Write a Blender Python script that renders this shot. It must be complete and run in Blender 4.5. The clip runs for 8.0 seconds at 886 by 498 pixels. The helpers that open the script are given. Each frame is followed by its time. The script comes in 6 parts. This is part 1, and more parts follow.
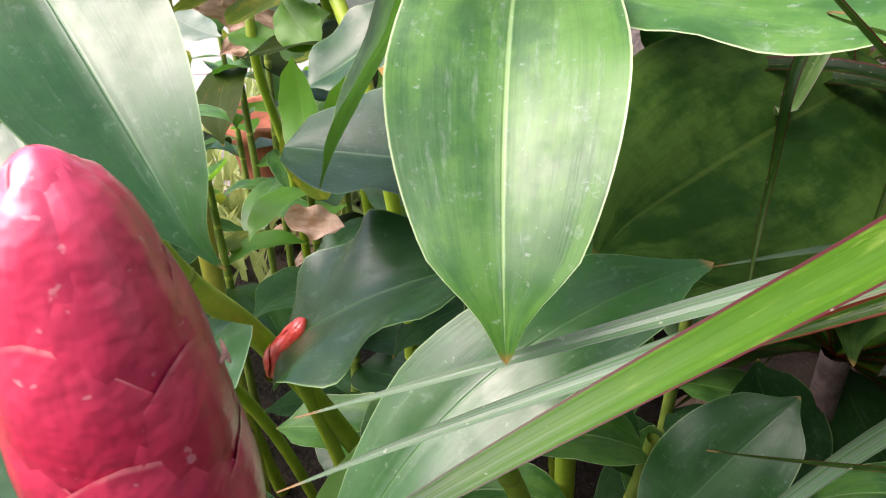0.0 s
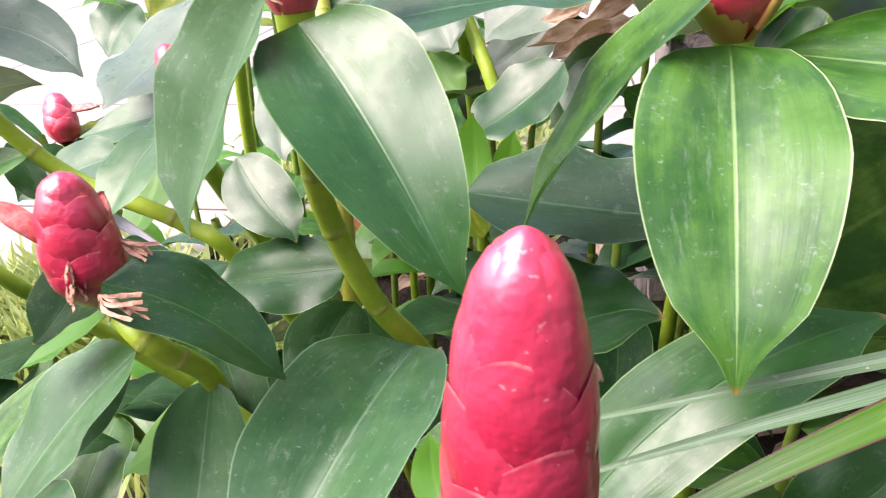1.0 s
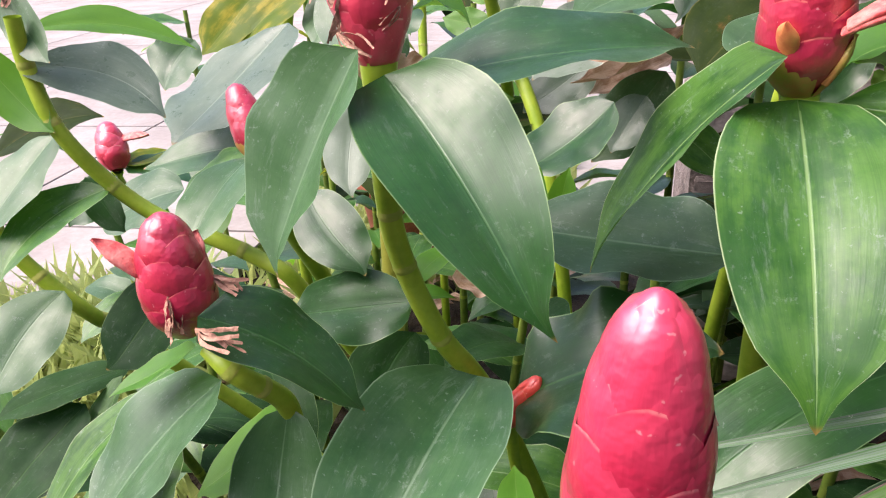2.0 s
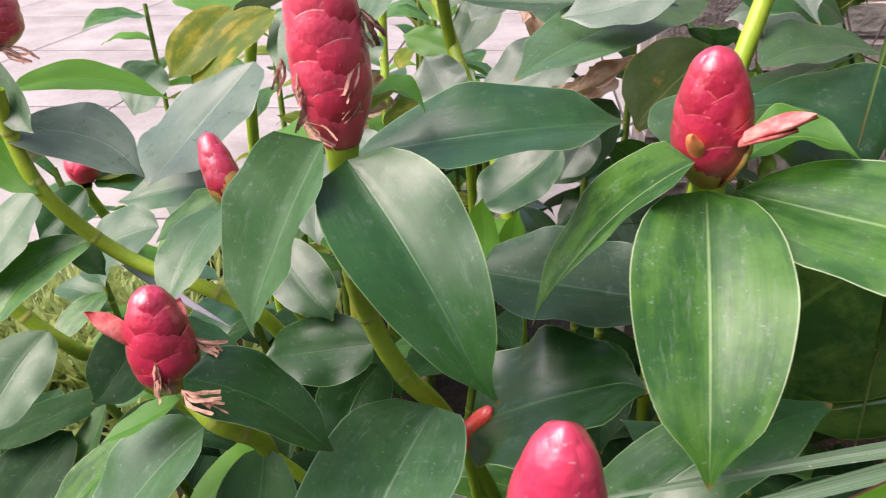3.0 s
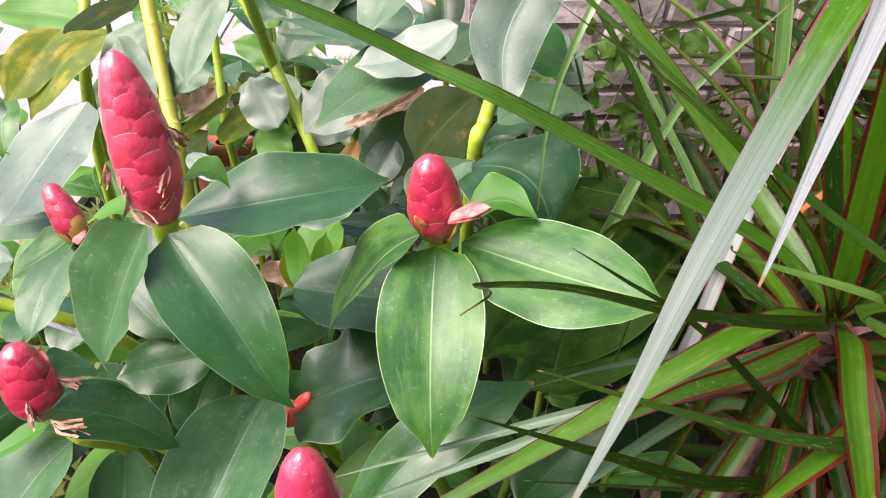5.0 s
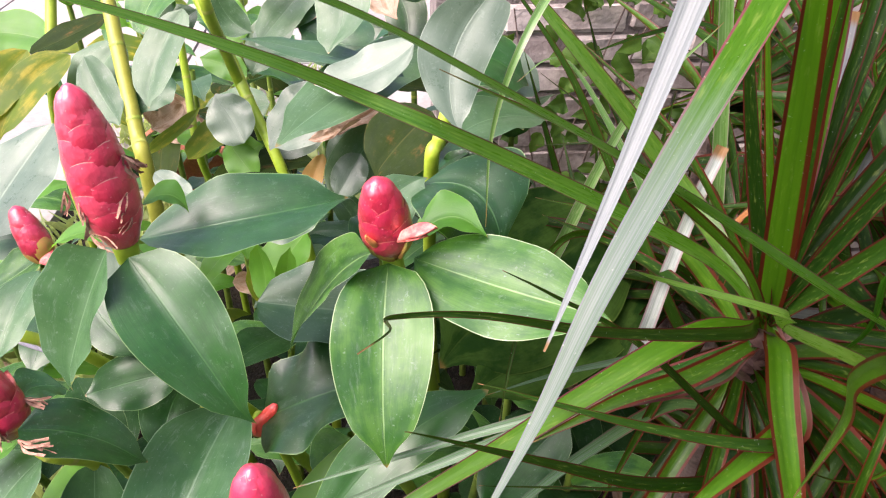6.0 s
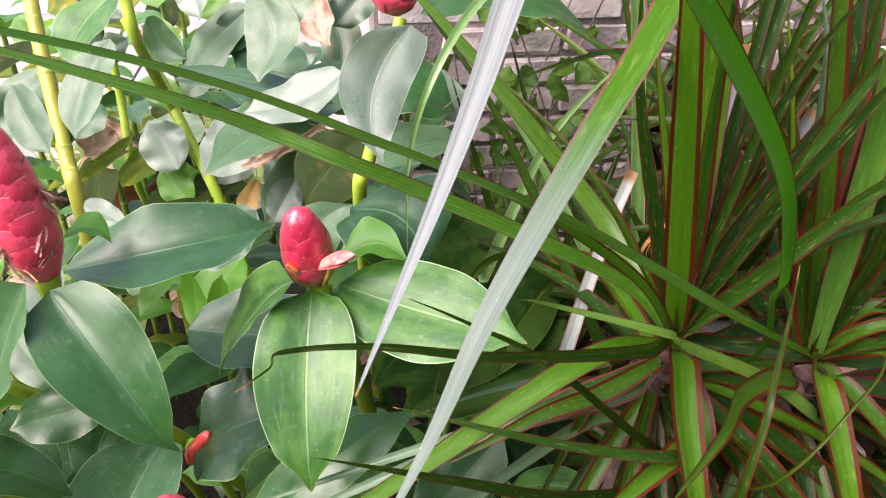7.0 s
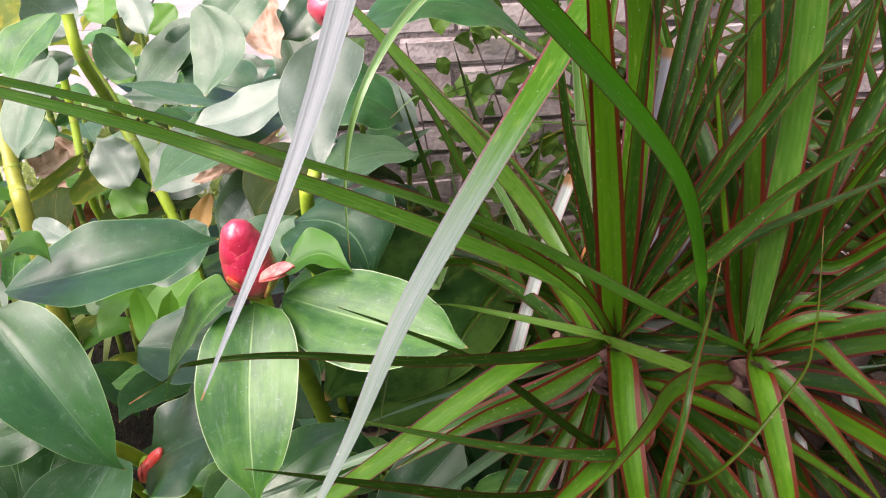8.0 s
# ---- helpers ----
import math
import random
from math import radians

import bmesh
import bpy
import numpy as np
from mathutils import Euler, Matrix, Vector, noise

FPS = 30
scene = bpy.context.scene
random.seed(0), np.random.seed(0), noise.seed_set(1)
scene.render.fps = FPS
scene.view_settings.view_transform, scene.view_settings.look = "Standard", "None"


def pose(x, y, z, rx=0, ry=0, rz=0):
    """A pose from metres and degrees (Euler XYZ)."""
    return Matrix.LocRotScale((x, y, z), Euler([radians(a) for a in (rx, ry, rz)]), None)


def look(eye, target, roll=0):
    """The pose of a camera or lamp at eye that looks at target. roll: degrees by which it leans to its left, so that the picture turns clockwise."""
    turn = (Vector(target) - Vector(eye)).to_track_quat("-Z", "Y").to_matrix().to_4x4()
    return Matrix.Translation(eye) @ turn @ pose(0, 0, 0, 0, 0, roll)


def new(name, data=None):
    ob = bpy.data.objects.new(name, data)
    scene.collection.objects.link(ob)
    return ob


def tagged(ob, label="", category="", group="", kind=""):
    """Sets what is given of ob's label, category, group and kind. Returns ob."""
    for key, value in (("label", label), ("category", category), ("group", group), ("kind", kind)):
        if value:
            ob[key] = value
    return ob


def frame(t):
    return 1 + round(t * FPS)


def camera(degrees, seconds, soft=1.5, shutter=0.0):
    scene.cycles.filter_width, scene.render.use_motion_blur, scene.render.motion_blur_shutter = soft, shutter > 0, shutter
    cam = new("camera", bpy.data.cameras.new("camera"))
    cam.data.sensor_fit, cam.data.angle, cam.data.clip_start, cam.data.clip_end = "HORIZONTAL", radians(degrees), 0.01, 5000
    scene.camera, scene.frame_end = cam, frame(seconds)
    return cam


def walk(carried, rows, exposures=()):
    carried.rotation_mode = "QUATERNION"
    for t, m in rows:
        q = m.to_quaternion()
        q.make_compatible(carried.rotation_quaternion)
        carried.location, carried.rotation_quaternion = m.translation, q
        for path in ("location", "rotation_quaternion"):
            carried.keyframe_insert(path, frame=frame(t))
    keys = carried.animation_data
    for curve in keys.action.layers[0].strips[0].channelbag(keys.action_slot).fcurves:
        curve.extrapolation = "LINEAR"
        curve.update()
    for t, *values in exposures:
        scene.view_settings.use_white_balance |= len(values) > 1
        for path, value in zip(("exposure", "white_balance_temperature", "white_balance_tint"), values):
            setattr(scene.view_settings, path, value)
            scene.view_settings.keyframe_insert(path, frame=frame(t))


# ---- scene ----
cam = camera(63.5, 8.0, soft=1.15, shutter=0.15)
PATH = [
    (0, (0.037, 0.034, 0.658), (-0.069, 1.773, -0.324), -2.4),
    (0.5, (0.016, 0.015, 0.671), (-0.169, 1.772, -0.266), -2.8),
    (1, (-0.017, -0.006, 0.685), (-0.296, 1.756, -0.22), -2.6),
    (1.5, (-0.043, -0.018, 0.696), (-0.366, 1.761, -0.157), -2.3),
    (2.8, (-0.04, -0.029, 0.739), (-0.318, 1.743, -0.147), -3.2),
    (3, (-0.034, -0.035, 0.763), (-0.251, 1.715, -0.18), -1.8),
    (3.5, (-0.017, -0.052, 0.811), (-0.107, 1.582, -0.339), -0.7),
    (4, (0.002, -0.073, 0.851), (0.008, 1.54, -0.33), 0.3),
    (4.5, (0.02, -0.089, 0.874), (0.09, 1.536, -0.291), 0.8),
    (5, (0.028, -0.103, 0.89), (0.144, 1.541, -0.244), 0.7),
    (5.2, (0.032, -0.106, 0.895), (0.148, 1.534, -0.243), 0.6),
    (6.3, (0.056, -0.117, 0.916), (0.229, 1.518, -0.222), 0.4),
    (6.5, (0.058, -0.12, 0.919), (0.258, 1.524, -0.202), 1.0),
    (7, (0.076, -0.124, 0.926), (0.342, 1.522, -0.179), 1.2),
    (7.5, (0.086, -0.127, 0.926), (0.391, 1.508, -0.185), 1.2),
    (8, (0.101, -0.133, 0.928), (0.427, 1.517, -0.155), 0.5),
]
EXPOSURES = [(t, e, 6500, 21) for t, e in ((0.0, 1.68), (0.5, 1.83), (1.0, 1.78), (1.5, 1.56), (3.0, 1.16), (3.5, 1.10), (4.0, 1.28), (5.0, 1.57), (6.5, 1.64), (8.0, 1.52))]
walk(cam, [(t, look(eye, target, roll)) for t, eye, target, roll in PATH],
     exposures=EXPOSURES)

# ---- world, sun and exposure ----
world = bpy.data.worlds.new("sky")
scene.world = world
world.use_nodes = True
_wn = world.node_tree.nodes
_sky = _wn.new("ShaderNodeTexSky")
_sky.sky_type = "NISHITA"
_sky.sun_disc = False
_sky.sun_elevation = radians(55)
_sky.sun_rotation = radians(-113)
_sky.air_density = 1.0
_sky.dust_density = 5.0
_sky.ozone_density = 0.6
world.node_tree.links.new(_sky.outputs[0], _wn["Background"].inputs["Color"])
_wn["Background"].inputs["Strength"].default_value = 0.13

sun = new("sun", bpy.data.lights.new("sun", "SUN"))
sun.data.energy = 1.75
sun.data.angle = radians(55)
sun.data.color = (1.0, 0.98, 0.95)
sun.matrix_world = look((-4.7, -2.0, 7.5), (0, 0, 0))


# ---- materials ----
class Graph:
    """A small helper to wire a node material."""

    def __init__(self, name):
        self.mat = bpy.data.materials.new(name)
        self.mat.use_nodes = True
        self.tree = self.mat.node_tree
        self.tree.nodes.clear()
        self.out = self.tree.nodes.new("ShaderNodeOutputMaterial")

    def put(self, socket, value):
        if hasattr(value, "is_output"):
            self.tree.links.new(value, socket)
        else:
            if hasattr(value, "__len__") and len(value) == 3 and len(socket.default_value) == 4:
                value = (*value, 1.0)
            socket.default_value = value

    def node(self, kind, **values):
        n = self.tree.nodes.new(kind)
        for key, value in values.items():
            self.put(n.inputs[key], value)
        return n

    def math(self, op, a, b=0.0, c=0.0):
        n = self.tree.nodes.new("ShaderNodeMath")
        n.operation = op
        for i, v in enumerate((a, b, c)):
            self.put(n.inputs[i], v)
        return n.outputs[0]

    def span(self, value, low, high, to_low=0.0, to_high=1.0):
        n = self.tree.nodes.new("ShaderNodeMapRange")
        n.interpolation_type = "SMOOTHSTEP"
        for i, v in enumerate((value, low, high, to_low, to_high)):
            self.put(n.inputs[i], v)
        return n.outputs[0]

    def mix(self, fac, a, b):
        n = self.tree.nodes.new("ShaderNodeMix")
        n.data_type = "RGBA"
        self.put(n.inputs[0], fac)
        self.put(n.inputs[6], a)
        self.put(n.inputs[7], b)
        return n.outputs[2]

    def noise(self, vector, scale, detail=3.0, rough=0.55):
        n = self.node("ShaderNodeTexNoise", Vector=vector, Scale=scale, Detail=detail, Roughness=rough)
        return n.outputs[0]

    def combine(self, x, y, z):
        return self.node("ShaderNodeCombineXYZ", X=x, Y=y, Z=z).outputs[0]

    def bump(self, height, strength, distance):
        return self.node("ShaderNodeBump", Height=height, Strength=strength, Distance=distance).outputs[0]

    def shader(self, color, rough, normal=None, specular=0.5, metallic=0.0, coat=0.0):
        n = self.node("ShaderNodeBsdfPrincipled", **{"Base Color": color, "Roughness": rough, "Specular IOR Level": specular,
                                                     "Metallic": metallic, "Coat Weight": coat, "Coat Roughness": 0.2})
        if normal is not None:
            self.put(n.inputs["Normal"], normal)
        return n

    def done(self, surface):
        self.tree.links.new(surface, self.out.inputs["Surface"])
        return self.mat


def leaf_material(name, dark, light, rib, glow, thin=0.25, rough=0.4, dust=0.5, patch=None, patch_at=0.6, rim=None, gloss=0.54, rib_shows=0.35):
    """Leaf skin over a UV map that runs across (x, 0.5 is the midrib) and along (y)."""
    g = Graph(name)
    tc = g.tree.nodes.new("ShaderNodeTexCoord")
    uv = g.node("ShaderNodeSeparateXYZ", Vector=tc.outputs["UV"])
    rnd = g.tree.nodes.new("ShaderNodeObjectInfo").outputs["Random"]
    far = g.math("ABSOLUTE", g.math("MULTIPLY_ADD", uv.outputs[0], 2.0, -1.0))
    seed = g.math("MULTIPLY", rnd, 40.0)
    along = g.combine(g.math("MULTIPLY", uv.outputs[0], 1.0), g.math("MULTIPLY", uv.outputs[1], 0.05), seed)
    streak = g.noise(along, 46.0, 3.0, 0.6)
    broad = g.noise(g.combine(uv.outputs[0], g.math("MULTIPLY", uv.outputs[1], 0.6), seed), 5.0, 4.0, 0.62)
    blot = g.noise(tc.outputs["Object"], 60.0, 5.0, 0.68)
    grain = g.noise(tc.outputs["Object"], 420.0, 2.0)
    tone = g.math("ADD", g.math("MULTIPLY", streak, 0.18), g.math("ADD", g.math("MULTIPLY", blot, 0.52), g.math("MULTIPLY", broad, 0.42)))
    tone = g.math("ADD", tone, g.math("MULTIPLY_ADD", rnd, 0.3, -0.15))
    color = g.mix(g.span(tone, 0.3, 0.85), dark, light)
    if patch:
        color = g.mix(g.span(g.math("ADD", broad, g.math("MULTIPLY", blot, 0.5)), patch_at, patch_at + 0.24), color, patch)
    across = g.noise(g.combine(g.math("MULTIPLY", uv.outputs[0], 1.2), g.math("MULTIPLY", uv.outputs[1], 5.0), seed), 5.0, 4.0, 0.65)
    color = g.mix(g.math("MULTIPLY", g.span(across, 0.48, 0.66), 0.22), color, dark)
    veins = g.noise(g.combine(uv.outputs[0], g.math("MULTIPLY", uv.outputs[1], 0.03), seed), 90.0, 2.0, 0.6)
    color = g.mix(g.math("MULTIPLY", g.span(veins, 0.50, 0.62), 0.22), color, dark)
    color = g.mix(g.math("MULTIPLY", g.span(grain, 0.54, 0.72), 0.16), color, light)
    rib_mask = g.span(far, 0.008, 0.030, 1.0, 0.0)
    color = g.mix(g.math("MULTIPLY", rib_mask, rib_shows), color, rib)
    edge = g.span(far, 0.975, 0.995)
    color = g.mix(g.math("MULTIPLY", edge, 0.85), color, rim or rib)
    color = g.mix(g.span(uv.outputs[1], 0.975, 0.995), color, (0.24, 0.15, 0.04))
    specks = g.span(g.noise(tc.outputs["Object"], 310.0, 3.0, 0.7), 0.64, 0.72)
    stains = g.span(g.noise(tc.outputs["Object"], 110.0, 6.0, 0.8), 0.585, 0.66)
    haze = g.span(g.noise(tc.outputs["Object"], 34.0, 6.0, 0.72), 0.42, 0.72)
    scuff = g.span(g.noise(g.combine(g.math("MULTIPLY", uv.outputs[0], 2.6), uv.outputs[1], seed), 6.0, 6.0, 0.78), 0.54, 0.70)
    dirt = g.math("ADD", g.math("MULTIPLY_ADD", scuff, 0.8, g.math("MULTIPLY", specks, 1.3)), g.math("ADD", g.math("MULTIPLY", haze, 0.22), g.math("MULTIPLY", stains, 0.75)))
    dirt = g.math("MULTIPLY", dirt, dust * 0.34)
    color = g.mix(dirt, color, (0.30, 0.38, 0.31))
    height = g.math("ADD", g.math("MULTIPLY_ADD", streak, 0.22, g.math("MULTIPLY", veins, 0.22)), g.math("ADD", g.math("MULTIPLY", grain, 0.12), g.math("MULTIPLY", rib_mask, -0.8)))
    normal = g.bump(height, 0.34, 0.0007)
    wax = g.span(g.noise(tc.outputs["Object"], 95.0, 7.0, 0.78), 0.38, 0.66)
    sheen = g.math("ADD", g.math("MULTIPLY_ADD", blot, 0.18, rough - 0.12), g.math("MULTIPLY", wax, 0.14))
    skin = g.shader(color, g.math("ADD", sheen, g.math("MULTIPLY", dirt, 0.2)), normal, gloss)
    through_light = g.node("ShaderNodeBsdfTranslucent", Color=g.mix(g.math("MULTIPLY", streak, 0.5), glow, light), Normal=normal)
    both = g.node("ShaderNodeMixShader", Fac=thin)
    g.tree.links.new(skin.outputs[0], both.inputs[1])
    g.tree.links.new(through_light.outputs[0], both.inputs[2])
    return g.done(both.outputs[0])


def blade_material(name, dark, light, rim, glow, thin=0.25, rough=0.33, tip_sheen=None, margin=0.75, gloss=0.32, brown=0.965):
    """Strap leaf: fine stripes along it, a red rim at both edges."""
    g = Graph(name)
    tc = g.tree.nodes.new("ShaderNodeTexCoord")
    uv = g.node("ShaderNodeSeparateXYZ", Vector=tc.outputs["UV"])
    rnd = g.tree.nodes.new("ShaderNodeObjectInfo").outputs["Random"]
    far = g.math("ABSOLUTE", g.math("MULTIPLY_ADD", uv.outputs[0], 2.0, -1.0))
    seed = g.math("MULTIPLY", rnd, 60.0)
    streak = g.noise(g.combine(uv.outputs[0], g.math("MULTIPLY", uv.outputs[1], 0.06), seed), 7.0, 3.0, 0.6)
    flecks = g.noise(g.combine(g.math("MULTIPLY", uv.outputs[0], 3.0), g.math("MULTIPLY", uv.outputs[1], 14.0), seed), 2.4, 3.0, 0.6)
    grain = g.noise(tc.outputs["Object"], 300.0, 2.0)
    tone = g.math("ADD", g.math("MULTIPLY", streak, 0.7), g.math("ADD", g.math("MULTIPLY", flecks, 0.3), g.math("MULTIPLY_ADD", rnd, 0.4, -0.2)))
    color = g.mix(g.span(tone, 0.3, 0.75), dark, light)
    color = g.mix(g.math("MULTIPLY", g.span(flecks, 0.56, 0.72), 0.26), color, (0.30, 0.38, 0.08))
    edge = g.span(g.math("ADD", far, g.math("MULTIPLY_ADD", streak, 0.08, -0.04)), margin - 0.02, margin + 0.07)
    color = g.mix(edge, color, rim)
    fine = g.noise(g.combine(uv.outputs[0], g.math("MULTIPLY", uv.outputs[1], 0.02), seed), 24.0, 2.0, 0.6)
    color = g.mix(g.math("MULTIPLY", g.span(fine, 0.50, 0.68), 0.18), color, dark)
    # sky sheen painted into the colour, growing along the strap
    if tip_sheen:
        dry = g.span(g.math("ADD", uv.outputs[1], g.math("MULTIPLY_ADD", streak, 0.16, -0.08)), tip_sheen[0], tip_sheen[1])
        color = g.mix(dry, color, g.mix(g.span(fine, 0.4, 0.6), tip_sheen[2], tip_sheen[3]))
    dots = g.span(g.noise(tc.outputs["Object"], 420.0, 2.0, 0.6), 0.70, 0.75)
    color = g.mix(g.math("MULTIPLY", dots, 0.45), color, (0.45, 0.48, 0.36))
    tip = g.span(uv.outputs[1], brown, 0.6 + 0.4 * brown)
    color = g.mix(tip, color, (0.22, 0.12, 0.05))
    normal = g.bump(g.math("ADD", streak, g.math("MULTIPLY", grain, 0.1)), 0.35, 0.0008)
    skin = g.shader(color, g.math("MULTIPLY_ADD", flecks, 0.18, rough - 0.08), normal, gloss)
    lit = g.node("ShaderNodeBsdfTranslucent", Color=g.mix(edge, glow, rim), Normal=normal)
    both = g.node("ShaderNodeMixShader", Fac=thin)
    g.tree.links.new(skin.outputs[0], both.inputs[1])
    g.tree.links.new(lit.outputs[0], both.inputs[2])
    return g.done(both.outputs[0])


def skin_material(name, low, high, rough=0.45, scale=30.0, bump=0.3, depth=0.001, fine=220.0, specular=0.5, coat=0.0, spread=0.0):
    """A plain natural surface with blotches and grain."""
    g = Graph(name)
    tc = g.tree.nodes.new("ShaderNodeTexCoord")
    rnd = g.tree.nodes.new("ShaderNodeObjectInfo").outputs["Random"]
    where = g.node("ShaderNodeVectorMath", **{}).outputs[0]
    add = where.node
    add.operation = "ADD"
    g.put(add.inputs[0], tc.outputs["Object"])
    g.put(add.inputs[1], g.combine(g.math("MULTIPLY", rnd, 9.0), 0.0, 0.0))
    blot = g.noise(where, scale, 4.0, 0.6)
    grain = g.noise(where, fine, 3.0, 0.6)
    tone = g.math("ADD", g.math("MULTIPLY", blot, 0.7), g.math("MULTIPLY", grain, 0.3))
    tone = g.math("ADD", tone, g.math("MULTIPLY_ADD", rnd, 2 * spread, -spread))
    color = g.mix(g.span(tone, 0.32, 0.68), low, high)
    normal = g.bump(g.math("ADD", blot, g.math("MULTIPLY", grain, 0.6)), bump, depth)
    return g.done(g.shader(color, g.math("MULTIPLY_ADD", grain, 0.2, rough - 0.1), normal, specular, 0.0, coat).outputs[0])


def bract_material(name, low, high, edge_color, tip_color):
    """Waxy flower bract: UV y runs to its free edge."""
    g = Graph(name)
    tc = g.tree.nodes.new("ShaderNodeTexCoord")
    uv = g.node("ShaderNodeSeparateXYZ", Vector=tc.outputs["UV"])
    rnd = g.tree.nodes.new("ShaderNodeObjectInfo").outputs["Random"]
    blot = g.noise(tc.outputs["Object"], 90.0, 4.0, 0.6)
    lines = g.noise(g.combine(uv.outputs[0], g.math("MULTIPLY", uv.outputs[1], 0.08), rnd), 40.0, 2.0)
    tone = g.math("ADD", g.math("MULTIPLY", blot, 0.5), g.math("ADD", g.math("MULTIPLY", lines, 0.3), g.math("MULTIPLY_ADD", rnd, 0.4, -0.1)))
    color = g.mix(g.span(tone, 0.25, 0.8), low, high)
    color = g.mix(g.math("MULTIPLY", g.span(uv.outputs[1], 0.35, 0.9), 0.45), color, tip_color)
    color = g.mix(g.math("MULTIPLY", g.span(uv.outputs[1], 0.955, 0.985), g.span(blot, 0.36, 0.62, 0.1, 0.8)), color, edge_color)
    specks = g.span(g.noise(tc.outputs["Object"], 330.0, 2.0), 0.68, 0.74)
    color = g.mix(g.math("MULTIPLY", specks, 0.5), color, (0.75, 0.35, 0.35))
    dents = g.noise(tc.outputs["Object"], 170.0, 2.0, 0.5)
    normal = g.bump(g.math("ADD", g.math("MULTIPLY", lines, 0.08), g.math("MULTIPLY", dents, 1.8)), 0.35, 0.0014)
    return g.done(g.shader(color, g.math("MULTIPLY_ADD", blot, 0.24, 0.24), normal, 0.7, 0.0, 0.6).outputs[0])


LEAF_DARK = leaf_material("ginger_leaf_dark", (0.006, 0.040, 0.006), (0.020, 0.094, 0.014), (0.07, 0.18, 0.05), (0.05, 0.22, 0.02), 0.12, 0.34, 0.5, rim=(0.20, 0.32, 0.12), gloss=0.62)
LEAF_FRESH = leaf_material("ginger_leaf_fresh", (0.011, 0.067, 0.006), (0.036, 0.136, 0.017), (0.22, 0.36, 0.12), (0.14, 0.40, 0.03), 0.20, 0.38, 0.9,
                           (0.066, 0.180, 0.022), 0.62, (0.46, 0.58, 0.30), rib_shows=0.7)
LEAF_LIME = leaf_material("ginger_leaf_lime", (0.060, 0.200, 0.020), (0.130, 0.330, 0.030), (0.36, 0.48, 0.15), (0.25, 0.55, 0.03), 0.45, 0.42, 0.15)
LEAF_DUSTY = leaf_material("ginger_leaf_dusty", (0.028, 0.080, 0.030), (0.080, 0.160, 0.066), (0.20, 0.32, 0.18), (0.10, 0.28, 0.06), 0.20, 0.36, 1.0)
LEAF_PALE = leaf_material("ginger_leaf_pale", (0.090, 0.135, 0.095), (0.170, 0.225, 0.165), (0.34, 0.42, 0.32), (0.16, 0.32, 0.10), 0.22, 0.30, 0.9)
# dark dull leaf copy; low and inner leaves carry their shade as colour
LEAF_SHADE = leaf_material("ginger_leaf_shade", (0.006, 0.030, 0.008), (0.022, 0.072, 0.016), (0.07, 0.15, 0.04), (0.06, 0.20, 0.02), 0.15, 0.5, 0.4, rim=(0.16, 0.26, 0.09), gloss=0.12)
# greyer leaf copy, with some of the sky's sheen painted into it
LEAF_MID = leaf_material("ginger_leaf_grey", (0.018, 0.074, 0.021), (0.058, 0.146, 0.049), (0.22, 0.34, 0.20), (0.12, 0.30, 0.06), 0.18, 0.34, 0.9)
LEAF_YELLOW = leaf_material("ginger_leaf_yellowing", (0.070, 0.135, 0.010), (0.170, 0.215, 0.018), (0.34, 0.34, 0.08), (0.34, 0.42, 0.03), 0.40, 0.45, 0.1,
                            (0.42, 0.34, 0.035), 0.72, gloss=0.22)
LEAF_RUST = leaf_material("ginger_leaf_rusty", (0.010, 0.023, 0.003), (0.026, 0.044, 0.006), (0.10, 0.10, 0.03), (0.06, 0.07, 0.01), 0.1, 0.55, 0.1,
                          (0.16, 0.07, 0.02), 0.84, gloss=0.08)
LEAF_DRY = leaf_material("withered_leaf", (0.22, 0.10, 0.05), (0.52, 0.34, 0.22), (0.34, 0.20, 0.12), (0.45, 0.26, 0.12), 0.3, 0.7, 0.1, (0.60, 0.44, 0.34), 0.6)
LEAF_ORANGE = leaf_material("orange_leaf", (0.55, 0.30, 0.08), (0.76, 0.54, 0.22), (0.60, 0.40, 0.18), (0.80, 0.40, 0.08), 0.3, 0.6, 0.1)
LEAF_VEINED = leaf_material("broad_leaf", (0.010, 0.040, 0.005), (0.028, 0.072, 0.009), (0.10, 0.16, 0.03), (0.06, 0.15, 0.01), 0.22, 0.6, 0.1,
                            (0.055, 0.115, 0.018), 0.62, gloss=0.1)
BLADE = blade_material("dragon_blade", (0.012, 0.040, 0.002), (0.042, 0.110, 0.005), (0.090, 0.015, 0.006), (0.11, 0.30, 0.01), 0.25, margin=0.68, gloss=0.24)
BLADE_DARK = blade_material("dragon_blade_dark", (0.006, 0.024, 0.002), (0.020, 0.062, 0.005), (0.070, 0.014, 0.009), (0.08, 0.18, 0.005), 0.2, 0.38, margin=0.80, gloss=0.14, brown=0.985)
BLADE_BRIGHT = blade_material("dragon_blade_bright", (0.032, 0.106, 0.003), (0.086, 0.208, 0.007), (0.100, 0.017, 0.006), (0.18, 0.46, 0.01), 0.32, 0.36, margin=0.68, gloss=0.2)
# pale stretch imitates reflected sky by colour
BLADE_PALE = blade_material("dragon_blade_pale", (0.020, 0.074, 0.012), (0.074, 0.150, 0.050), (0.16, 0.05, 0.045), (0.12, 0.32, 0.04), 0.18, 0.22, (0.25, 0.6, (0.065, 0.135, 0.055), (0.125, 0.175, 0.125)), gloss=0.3)
